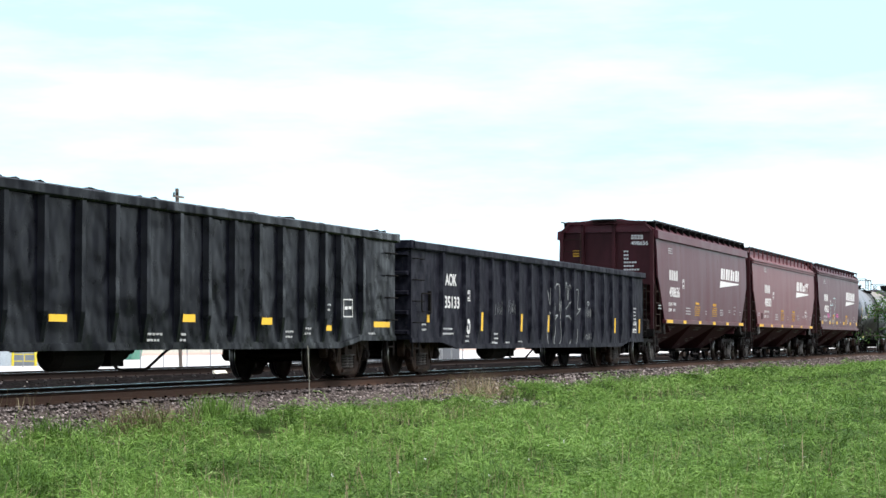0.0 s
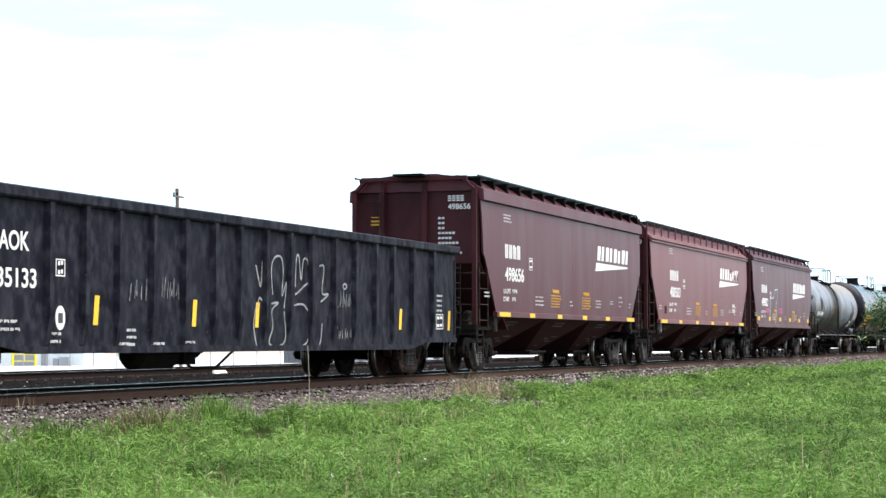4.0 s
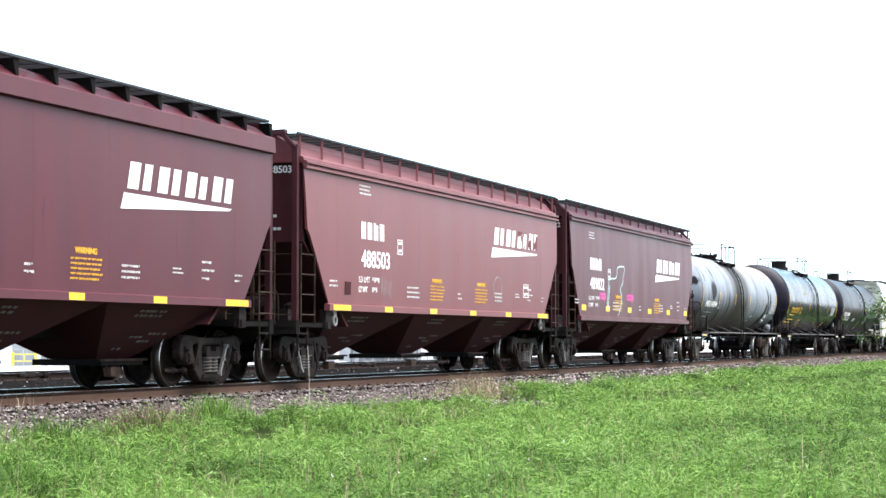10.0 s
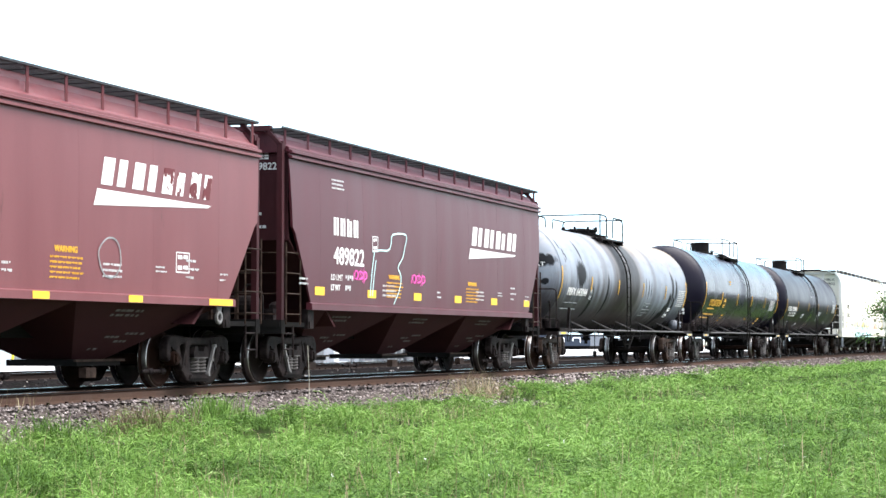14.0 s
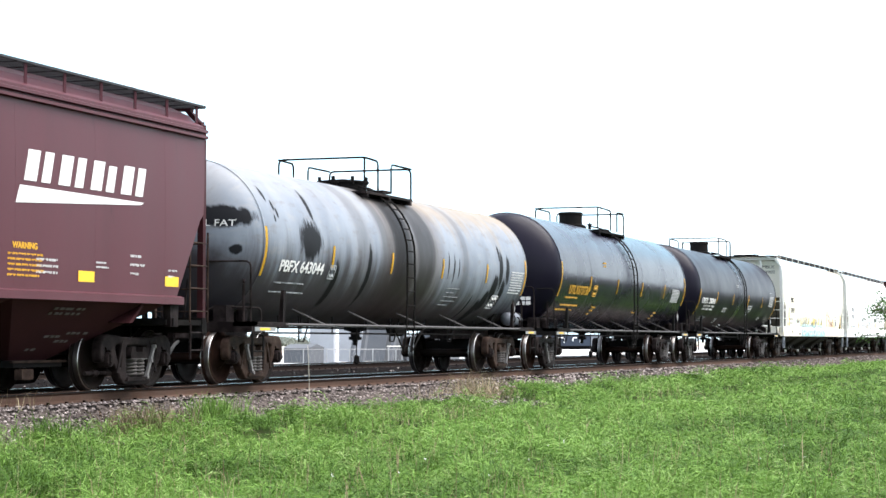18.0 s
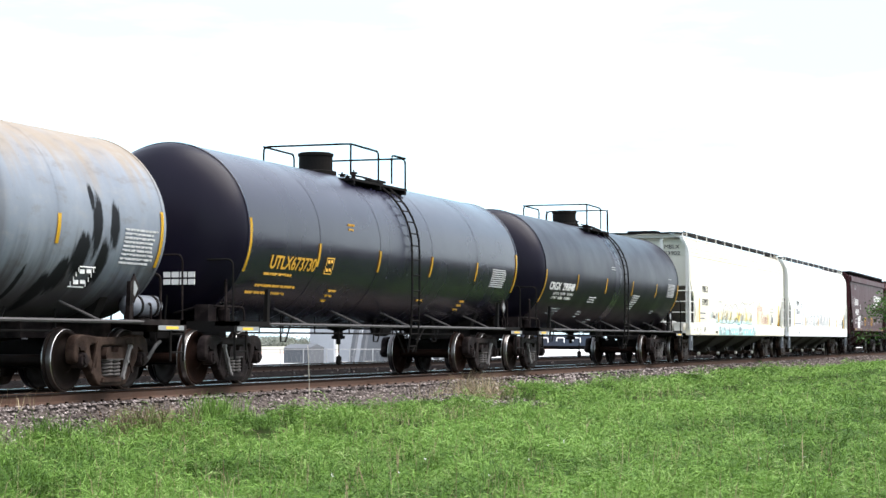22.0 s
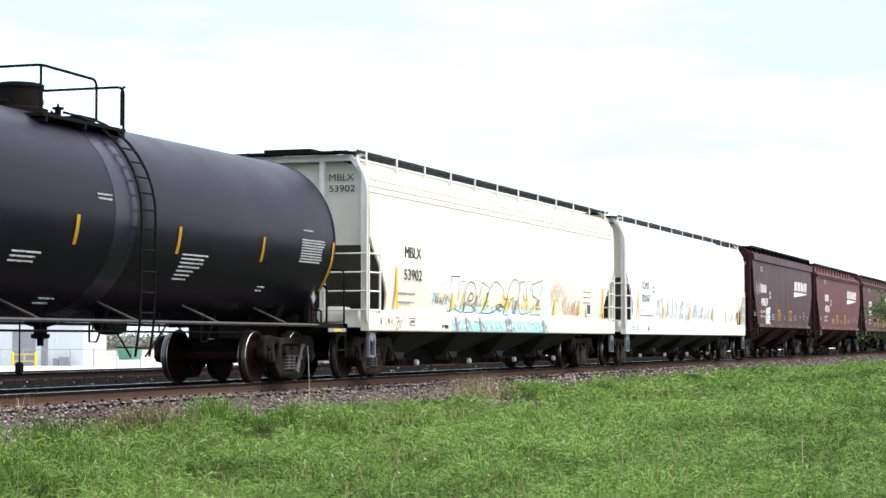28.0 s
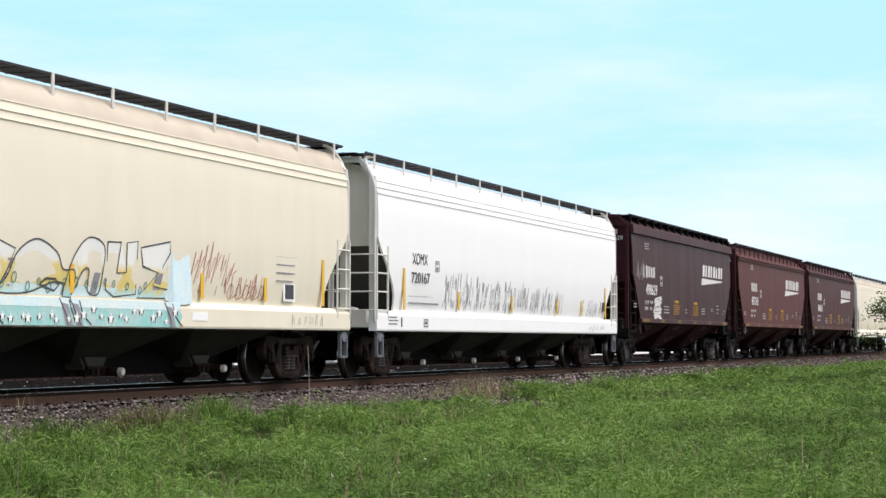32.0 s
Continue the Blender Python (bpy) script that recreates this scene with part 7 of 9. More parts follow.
def paint_fill(car, pts, face, material, name="graffiti_fill", lift=0.004):
    """A flat patch of paint with the outline pts (x, z) on the surface y = face(z)."""
    bm = bmesh.new()
    vs = [bm.verts.new((x, face(z) - lift, z)) for x, z in pts]
    fc = bm.faces.new(vs)
    bmesh.ops.triangulate(bm, faces=[fc])
    bmesh.ops.recalc_face_normals(bm, faces=bm.faces[:])
    return part(name, bm, material, car)


def paint_line(car, lines, face, width, material, name="graffiti_line", lift=0.008):
    """Strokes of paint of one width along rows of points (x, z)."""
    bm = bmesh.new()
    for pts in lines:
        prev = None
        for i, (x, z) in enumerate(pts):
            a, b = pts[max(i - 1, 0)], pts[min(i + 1, len(pts) - 1)]
            dx, dz = b[0] - a[0], b[1] - a[1]
            q = math.hypot(dx, dz) or 1
            nx, nz = -dz / q * width / 2, dx / q * width / 2
            cur = [bm.verts.new((x + s * nx, face(z) - lift, z + s * nz)) for s in (-1, 1)]
            if prev:
                bm.faces.new((prev[0], cur[0], cur[1], prev[1]))
            prev = cur
    bmesh.ops.recalc_face_normals(bm, faces=bm.faces[:])
    return tagged(part(name, bm, material, car), kind="stuff")


def pellet_face(z):
    if z < 1.33:
        return -1.612
    return -float(np.interp(z, [1.3, 1.7, 2.3], [1.5, 1.565, 1.6])) - 0.002


def flat_face(y):
    return lambda z: y


M_BUBBLE = mat("faded_white_yellow_bubble_paint", (0.78, 0.78, 0.74), 0.5, bump=0)


def band_fill():
    """White tops that run into yellow and then pale blue feet, as the letters were sprayed."""
    nt = M_BUBBLE.node_tree
    bsdf = next(n for n in nt.nodes if n.type == "BSDF_PRINCIPLED")
    tc, sep, ramp = (nt.nodes.new(k) for k in ("ShaderNodeTexCoord", "ShaderNodeSeparateXYZ", "ShaderNodeValToRGB"))
    ns = nt.nodes.new("ShaderNodeTexNoise")
    ns.inputs["Scale"].default_value, ns.inputs["Detail"].default_value = 5, 5
    nt.links.new(tc.outputs["Object"], sep.inputs[0])
    nt.links.new(tc.outputs["Object"], ns.inputs["Vector"])
    k = nt.nodes.new("ShaderNodeMath")
    k.operation = "MULTIPLY_ADD"
    k.inputs[1].default_value = 0.22
    nt.links.new(ns.outputs["Fac"], k.inputs[0])
    nt.links.new(sep.outputs[2], k.inputs[2])
    rg = nt.nodes.new("ShaderNodeMapRange")
    rg.inputs["From Min"].default_value, rg.inputs["From Max"].default_value = 1.4, 2.4
    nt.links.new(k.outputs[0], rg.inputs["Value"])
    els = ramp.color_ramp.elements
    els[0].position, els[0].color = 0.1, (0.45, 0.68, 0.7, 1)
    els[1].position, els[1].color = 0.24, (0.72, 0.58, 0.2, 1)
    for p, c in ((0.46, (0.74, 0.6, 0.24)), (0.56, (0.8, 0.8, 0.76))):
        e = els.new(p)
        e.color = (*c, 1)
    nt.links.new(rg.outputs[0], ramp.inputs["Fac"])
    nt.links.new(ramp.outputs["Color"], bsdf.inputs["Base Color"])


band_fill()


def bubble_graffiti(car):
    """Eight bubble shapes above, their teal starry feet on the sill, and loose tags beside them."""
    f = pellet_face
    edge = random.Random(12)
    for wide, high, m, lift in ((0.78, 0.42, M_PALEBLUE, 0.002), (0.6, 0.33, M_SKYBLUE, 0.0035)):
        puff = []
        for k in range(40):
            w = k / 40 * 2 * math.pi
            q = 1 + 0.09 * math.sin(3 * w + 1) + 0.06 * math.sin(7 * w) + edge.uniform(-0.05, 0.05)
            puff.append((-5.22 + wide * q * math.cos(w), max(1.36, 1.68 + high * q * math.sin(w) + 0.12 * math.cos(w))))
        paint_fill(car, puff, f, m, lift=lift)
    # a small hand-written tag on the pale blue
    strokes = {"T": [[(0, 1), (0.8, 1)], [(0.4, 1), (0.4, 0)]], "H": [[(0, 1), (0, 0)], [(0.7, 1), (0.7, 0)], [(0, 0.5), (0.7, 0.5)]], "E": [[(0.7, 1), (0, 1), (0, 0), (0.7, 0)], [(0, 0.5), (0.5, 0.5)]], "P": [[(0, 0), (0, 1), (0.6, 0.9), (0.6, 0.55), (0, 0.5)]], "A": [[(0, 0), (0.4, 1), (0.8, 0)], [(0.2, 0.4), (0.6, 0.4)]]}
    for word, x0 in (("THE", -5.82), ("PHA", -5.12)):
        for i, letter in enumerate(word):
            paint_line(car, [[(x0 + 0.16 * i + 0.13 * u, 1.56 + 0.17 * v + 0.03 * (i % 2)) for u, v in line] for line in strokes[letter]], f, 0.016, M_OUTLINE, "tag_line")
    # scrawl and vent on the sill
    paint_line(car, [smooth_loop([(-8.2, 1.2), (-8.02, 1.18), (-8.15, 1.0), (-8.04, 0.98), (-7.95, 1.12), (-8.1, 1.1)], False), [(-7.98, 1.2), (-7.86, 1.1), (-7.72, 1.21)], [(-7.86, 1.1), (-7.93, 0.98)]], f, 0.016, M_OUTLINE, "tag_line")
    paint_fill(car, [(-8.56 + 0.04 * math.cos(k * math.pi / 6), 1.13 + 0.06 * math.sin(k * math.pi / 6)) for k in range(12)], f, M_OUTLINE, "sill_hole")
    paint_fill(car, smooth_loop([(2.3, 1.36), (2.35, 2.05), (2.6, 1.95), (2.96, 2.07), (3.05, 1.8), (3.18, 1.36)]), f, M_SKYBLUE, lift=0.002)
    paint_fill(car, [(-4.75, 1.36), (2.6, 1.36), (2.5, 1.5), (-4.7, 1.5)], f, M_SKYBLUE, lift=0.003)
    shapes = [
        ([(-4.68, 2.13), (-4.15, 2.14), (-4.17, 1.62), (-4.02, 2.03), (-3.71, 2.05), (-3.87, 1.6), (-3.76, 1.36), (-3.99, 1.37), (-4.29, 1.43), (-4.8, 1.36)], False),
        ([(-3.69, 1.39), (-3.71, 1.8), (-3.44, 2.03), (-3.07, 1.99), (-2.94, 1.77), (-2.99, 1.59), (-3.24, 1.52), (-2.92, 1.47), (-3.0, 1.38), (-3.4, 1.37)], True),
        ([(-2.79, 1.36), (-2.62, 1.88), (-2.51, 2.06), (-2.03, 1.95), (-2.21, 1.64), (-2.42, 1.36)], False),
        ([(-2.4, 1.38), (-2.19, 1.57), (-1.97, 1.91), (-1.5, 2.1), (-0.97, 1.94), (-0.79, 1.72), (-0.48, 1.71), (-0.49, 1.5), (-0.98, 1.54), (-1.64, 1.38)], True),
        ([(-0.72, 1.38), (-0.54, 1.87), (-0.15, 2.18), (0.31, 2.09), (0.31, 1.71), (0.25, 1.4), (-0.05, 1.44), (-0.09, 1.74), (-0.28, 1.69), (-0.48, 1.38)], True),
        ([(0.41, 2.15), (0.8, 2.16), (0.72, 1.72), (1.0, 1.73), (0.98, 2.16), (1.3, 2.2), (1.36, 1.42), (0.72, 1.37), (0.45, 1.47)], False),
        ([(1.41, 2.11), (2.33, 2.24), (2.35, 2.07), (1.86, 1.56), (2.47, 1.5), (2.34, 1.38), (1.42, 1.37), (2.0, 1.76), (1.5, 1.84)], False),
    ]
    for x0, x1, z0, z1 in ((-2.98, -2.82, 1.38, 1.75), (-2.25, -2.08, 1.45, 1.82), (-3.75, -3.62, 1.38, 1.6), (-0.78, -0.62, 1.37, 1.62), (0.02, 0.2, 1.4, 1.7), (1.88, 2.1, 1.5, 1.75)):
        paint_fill(car, [(x0, z0), (x1, z0), (x1 + 0.06, z1), (x0 + 0.06, z1)], f, M_SHADOW, lift=0.004)
    for pts, soft in shapes:
        loop = smooth_loop(pts) if soft else pts
        paint_fill(car, loop, f, M_BUBBLE, lift=0.005)
        paint_line(car, [loop + [loop[0], loop[1]]], f, 0.024, M_OUTLINE)
    paint_line(car, [smooth_loop([(-3.46, 1.72), (-3.3, 1.8), (-3.14, 1.74), (-3.2, 1.64), (-3.46, 1.63), (-3.46, 1.72)], False), [(-1.35, 1.5), (-1.2, 1.58), (-0.95, 1.58), (-0.85, 1.5), (-0.95, 1.42), (-1.2, 1.46), (-1.35, 1.5)]], f, 0.03, M_OUTLINE)
    rnd = random.Random(4)
    # green rings along the feet
    for k in range(20):
        cx, cz, r = -4.2 + 0.31 * k + rnd.uniform(-0.1, 0.1), rnd.uniform(1.45, 1.62), rnd.uniform(0.03, 0.06)
        ring = [(cx + r * math.cos(a * math.pi / 5), cz + 1.3 * r * math.sin(a * math.pi / 5)) for a in range(11)]
        paint_line(car, [ring], f, 0.018, M_RINGGREEN, lift=0.009)
    # starry teal feet on the sill, with grey wedges and loose outlines between them
    paint_fill(car, [(-4.72, 0.945), (2.55, 0.945), (2.72, 1.1), (2.6, 1.24), (-4.75, 1.24)], f, M_TEAL, lift=0.003)
    paint_fill(car, [(-4.78, 1.2), (2.62, 1.2), (2.66, 1.325), (-4.8, 1.325)], f, M_PALEBLUE, lift=0.005)
    for a in (-4.45, -3.75, -2.78, -0.78, -0.5, 2.3):
        paint_fill(car, [(a, 0.95), (a + 0.2, 0.95), (a + 0.06, 1.24), (a - 0.12, 1.26)], f, M_SHADOW, lift=0.006)
        paint_line(car, [smooth_loop([(a - 0.18, 1.32), (a, 1.1), (a + 0.06, 0.95)], False), smooth_loop([(a + 0.08, 1.3), (a + 0.2, 1.1), (a + 0.42, 0.96)], False)], f, 0.022, M_OUTLINE, lift=0.008)
    for k in range(30):
        cx, cz, r = -4.6 + 0.242 * k + rnd.uniform(-0.07, 0.07), rnd.uniform(1.01, 1.19), rnd.uniform(0.065, 0.1)
        star = []
        for j in range(10):
            q = r if j % 2 == 0 else r * 0.4
            star.append((cx + q * math.sin(j * math.pi / 5), cz + q * math.cos(j * math.pi / 5)))
        paint_fill(car, star, f, M_WHITE, "graffiti_star", lift=0.009)
    # red marker tag: tall slanting zigzags
    for k in range(8):
        x0 = 3.0 + k * 0.2
        high = 2.26 - 0.05 * abs(k - 3)
        pts = [(x0, 1.55 + rnd.uniform(-0.1, 0.12)), (x0 + 0.22, high + rnd.uniform(-0.06, 0.06)), (x0 + 0.1, 1.62 + rnd.uniform(-0.08, 0.2)), (x0 + 0.3, high - 0.1 + rnd.uniform(-0.1, 0.05))]
        paint_line(car, [pts], f, 0.018, M_RUSTTAG)
    scrawl(car, 4.3, 5.9, 1.42, 1.85, f, 0.018, M_RUSTTAG, 23, 7)
    for k in range(5):
        cx = 4.55 + 0.3 * k
        loop_ = smooth_loop([(cx, 1.4), (cx - 0.1, 1.5), (cx, 1.66), (cx + 0.12, 1.55), (cx + 0.02, 1.42), (cx + 0.26, 1.5)], False)
        paint_line(car, [loop_], f, 0.014, M_RUSTTAG)
    scrawl(car, 6.9, 8.4, 1.0, 1.2, f, 0.014, M_OUTLINE, 7, 6)
    scrawl(car, -8.75, -8.2, 1.0, 1.2, f, 0.02, M_SHADOW, 9, 3)
    scrawl(car, -5.65, -4.9, 1.5, 1.68, f, 0.022, M_OUTLINE, 10, 6)
    scrawl(car, 2.5, 2.85, 1.55, 1.66, f, 0.016, M_OUTLINE, 14, 3)
    bars(car, -5.35, -1.616, 1.09, [0.55], 0.11, 0.03, M_STENCIL_K, seed=113)
    plate_patch(car, "white_patch", 3.05, 3.6, 1.05, 1.18, -1.614, M_WHITE)
    plate_patch(car, "data_plate", 6.65, 7.15, 1.42, 1.75, pellet_face(1.6) - 0.01, M_WHITE, "white framed data plate")
    plate_patch(car, "data_plate_face", 6.72, 7.08, 1.46, 1.71, pellet_face(1.6) - 0.015, M_OUTLINE)
    for k in range(4):
        bars(car, 6.3, pellet_face(2.1), 2.2 - 0.14 * k, [0.95 - 0.05 * k], 0.03, 0.03, M_SHADOW, seed=k + 120)
    bars(car, -7.9, pellet_face(1.7) - 0.004, 1.72, [1.0, 0.9], 0.06, 0.12, M_SHADOW, seed=110)
    outlined_panel(car, -7.35, -7.05, 1.04, 1.2, -1.614, M_OUTLINE, rows=1)
    plate_patch(car, "slot_mark", -9.0, -8.95, 1.06, 1.2, -1.614, M_STENCIL_K)


def scrawl(car, x0, x1, z0, z1, face, width, material, seed, strokes):
    """Angular marker writing: a row of broken zigzags."""
    rnd = random.Random(seed)
    lines = []
    step = (x1 - x0) / strokes
    for k in range(strokes):
        x = x0 + k * step
        pts = [(x + step * rnd.uniform(0, 0.25), rnd.uniform(z0, z0 + (z1 - z0) * 0.25))]
        for j in range(rnd.randint(2, 4)):
            top = j % 2 == 0
            pts.append((pts[-1][0] + step * rnd.uniform(-0.05, 0.42), (z1 if top else z0) + (z1 - z0) * rnd.uniform(-0.3, 0.05) * (1 if top else -1)))
        lines.append(pts)
    return paint_line(car, lines, face, width, material)


def loops(car, x0, x1, z0, z1, face, width, material, seed, count):
    """Round spray-can handwriting in one line of loops."""
    rnd = random.Random(seed)
    pts, step, mid = [], (x1 - x0) / count, (z0 + z1) / 2
    for k in range(count):
        r, h = step * rnd.uniform(0.35, 0.6), (z1 - z0) * rnd.uniform(0.35, 0.6)
        for j in range(5):
            a = math.pi * (1.1 - 0.42 * j)
            pts.append((x0 + step * (k + 0.5) + r * math.cos(a), mid + h * math.sin(a)))
    return paint_line(car, [smooth_loop(pts, False, 4)], face, width, material)


def chalk_tag(car):
    """Big chalky outlines on the worn gondola."""
    f = flat_face(-1.505)
    lines = [
        smooth_loop([(-0.18, 2.01), (-0.08, 1.79), (0.02, 1.67), (0.08, 2.1)], False),
        smooth_loop([(-0.17, 1.3), (-0.26, 1.02), (-0.19, 0.76), (-0.09, 0.6)], False),
        smooth_loop([(-0.1, 1.3), (-0.03, 1.46), (0.2, 1.34)], False),
        smooth_loop([(0.51, 1.53), (0.45, 1.97), (0.6, 2.17), (0.86, 2.18), (0.95, 1.94), (0.9, 1.51), (1.09, 1.76), (0.99, 1.3)], False),
        smooth_loop([(0.46, 1.37), (0.75, 1.39), (0.48, 1.26), (0.52, 0.97), (0.37, 0.71), (0.68, 0.63), (1.05, 0.76), (0.99, 1.24)], False),
        smooth_loop([(1.47, 1.69), (1.52, 2.18), (1.63, 2.22), (1.73, 1.81), (1.83, 2.17), (2.03, 2.15), (2.09, 1.79), (2.21, 1.8)], False),
        smooth_loop([(1.47, 1.55), (1.64, 1.61), (1.92, 1.73), (2.21, 1.8)], False),
        smooth_loop([(1.42, 1.36), (1.87, 1.37), (2.16, 1.1), (2.0, 0.71), (1.55, 0.62)], False),
        smooth_loop([(2.56, 2.09), (2.78, 2.07), (2.69, 1.61), (2.99, 1.59), (2.63, 1.44)], False),
        smooth_loop([(2.7, 1.05), (2.64, 0.76), (2.52, 0.6)], False),
        smooth_loop([(3.68, 1.75), (3.78, 1.8), (3.89, 1.76), (3.78, 1.7), (3.68, 1.75)], False),
    ]
    for ln in lines:
        paint_line(car, [ln], f, 0.035, M_CHALK, lift=0.004)
    scrawl(car, 3.53, 4.14, 1.35, 1.66, f, 0.02, M_CHALK, 30, 4)
    scrawl(car, 3.5, 4.15, 0.76, 0.97, f, 0.02, M_CHALK, 31, 5)
    for k, (x, z) in enumerate(((-4.6, 1.3), (-3.6, 1.35))):
        scrawl(car, x, x + 0.8, z, z + 0.35, f, 0.014, M_CHALK, 32 + k, 5)


def add_tags():
    chalk_tag(gondola_b)
    bubble_graffiti(pellet_a)
    f = pellet_face
    for k in range(9):
        scrawl(pellet_b, -5.5 + k * 1.08, -4.55 + k * 1.08, 1.4, 2.2 - 0.02 * k, f, 0.03, M_SHADOW, 50 + k, 4)
        scrawl(pellet_b, -5.45 + k * 1.08, -4.6 + k * 1.08, 1.42, 2.1 - 0.02 * k, f, 0.018, M_OUTLINE, 150 + k, 2)
    scrawl(pellet_b, 5.9, 8.1, 1.36, 1.85, f, 0.026, M_OUTLINE, 61, 5)
    scrawl(pellet_b, 6.3, 8.0, 1.0, 1.16, f, 0.016, M_OUTLINE, 62, 4)
    plate_patch(pellet_b, "data_plate", 8.0, 8.25, 1.55, 1.8, f(1.7) - 0.012, M_OUTLINE)
    bars(pellet_b, -7.6, f(1.6) - 0.004, 1.68, [1.5, 2.1], 0.05, 0.1, M_SHADOW, seed=111)
    bars(pellet_b, -8.9, -1.616, 1.22, [0.5, 0.6, 0.5], 0.035, 0.03, M_SHADOW, seed=112)
    outlined_panel(pellet_b, -6.1, -5.85, 2.2, 2.42, f(2.25) - 0.006, M_SHADOW)
    outlined_panel(pellet_b, -6.85, -6.6, 1.02, 1.18, -1.616, M_OUTLINE, rows=1)
    plate_patch(pellet_b, "slot_mark", -8.2, -8.14, 1.02, 1.2, -1.616, M_STENCIL_K)
    side = flat_face(-1.604)
    tag = [[(-3.9, 1.6), (-3.82, 2.1), (-3.7, 2.47)], [(-3.78, 1.6), (-3.72, 1.95), (-3.62, 2.3)],
           [(-3.8, 2.46), (-3.4, 2.5), (-2.95, 2.52), (-2.8, 2.66), (-2.7, 2.84), (-1.94, 2.87), (-2.02, 2.62), (-2.14, 2.4), (-2.4, 2.2), (-2.22, 2.02), (-2.3, 1.75), (-2.6, 1.46)]]
    paint_line(hopper_c, [smooth_loop(ln, False, 3) for ln in tag], side, 0.035, M_AQUA)
    for x, z, wide, high in ((-4.8, 1.84, 0.72, 0.28), (-1.63, 1.86, 0.85, 0.28)):
        scrawl(hopper_c, x, x + wide, z, z + high, side, 0.034, M_PINK, 71, 3)
        loops(hopper_c, x + 0.05, x + wide, z + 0.05, z + high * 0.8, side, 0.034, M_PINK, 72, 3)
    rnd = random.Random(2)
    for k in range(15):
        zz = 1.4 + 0.045 * k
        paint_line(hopper_d, [[(-5.0 + rnd.uniform(0, 0.25), zz), (-4.4, zz + rnd.uniform(-0.04, 0.1)), (-3.7 - rnd.uniform(0, 0.4), zz + rnd.uniform(0, 0.08))]], side, 0.06, M_STENCIL, "white_tag", 0.003 + 0.0005 * k)
    scrawl(hopper_d, -7.2, -5.6, 2.6, 3.2, side, 0.05, M_STENCIL, 75, 4)
    outlined_panel(hopper_b, 5.15, 5.6, 1.78, 2.1, -1.604, M_STENCIL, rows=2)
    scrawl(hopper_b, -4.45, -3.85, 1.58, 2.0, side, 0.009, M_CHALK, 81, 5)
    plate_patch(hopper_b, "dark_tag", -6.3, -6.02, 1.6, 1.84, -1.6075, M_BAYDARK)
    ring = smooth_loop([(2.9, 1.7), (2.75, 2.0), (3.0, 2.2), (3.3, 2.15), (3.4, 1.85), (3.2, 1.65)])
    paint_line(hopper_b, [ring + [ring[0]]], side, 0.025, M_CHALK)


add_tags()
for hopper in (hopper_a, hopper_b, hopper_c, hopper_d, hopper_e, hopper_f):
    belly(hopper)


# ---- beyond the tracks ----
def build_yard():
    bm = bmesh.new()
    xs, ys = [30 + 15 * k for k in range(50)], [28.2, 30, 33, 36, 40, 43, 60, 80, 96, 112]
    grid = [[bm.verts.new((x, y, ground_z(x, y) + 0.03)) for y in ys] for x in xs]
    for i in range(len(xs) - 1):
        for j in range(len(ys) - 1):
            bm.faces.new((grid[i][j], grid[i + 1][j], grid[i + 1][j + 1], grid[i][j + 1]))
    tagged(link_mesh("yard", bm, M_LOT, smooth=True), "bleached pale concrete yard behind the tracks", "yard", kind="structure")
    bm = bmesh.new()
    box(bm, 60, 780, 112, 132, -1.4, -1.08)
    tagged(link_mesh("clay_strip", bm, M_CLAY), "pinkish bare clay strip past the yard", "bare ground", kind="structure")


def chain_fence():
    fence = tagged(new("chain_fence"), "low galvanised chain-link fence along the pale yard", "fence")
    pts = [Vector((121.0 + 0.6 * k, 59.1 - 1.48 * k, 0)) for k in range(-10, 11)]
    bm = bmesh.new()
    tube(bm, [(0, 0, 0), (0, 0, 1.32)], 0.04, 8)
    me = mesh_of("fence_post", bm, M_FENCE)
    for p in pts:
        shared("fence_post", me, fence, pose(p.x, p.y, -1.14))
    for a, b in zip(pts, pts[1:]):
        bm = bmesh.new()
        tube(bm, [(a.x, a.y, 0.13), (b.x, b.y, 0.13)], 0.025, 6)
        part("top_rail", bm, M_FENCE, fence)
    bm = bmesh.new()
    for a, b in zip(pts, pts[1:]):
        n = 5
        for k in range(n):
            for s in (-1, 1):
                p, q = a.lerp(b, k / n), a.lerp(b, (k + 1) / n)
                lo, hi = (-1.1, 0.12) if s > 0 else (0.12, -1.1)
                tube(bm, [(p.x, p.y, lo), (q.x, q.y, hi)], 0.003, 3)
    tagged(part("wire_mesh", bm, M_FENCE, fence), kind="stuff")


def utility_pole():
    pole = tagged(new("utility_pole"), "weathered wooden utility pole with a small crossarm", "utility pole")
    bm = bmesh.new()
    tube(bm, [(112.4, 57, -1.2), (111.7, 57, 10.5)], 0.12, 10)
    part("pole", bm, M_POLE, pole)
    bm = bmesh.new()
    box(bm, 110.9, 112.3, 56.8, 56.9, 9.9, 10.02)
    part("crossarm", bm, M_POLE, pole)
    for x in (111.0, 111.45):
        bm = bmesh.new()
        lathe(bm, [(0.05, 10.02), (0.07, 10.1), (0.04, 10.2), (0.0, 10.24)], "z", 8, (x, 56.85, 0))
        part("insulator", bm, M_UNDER, pole)


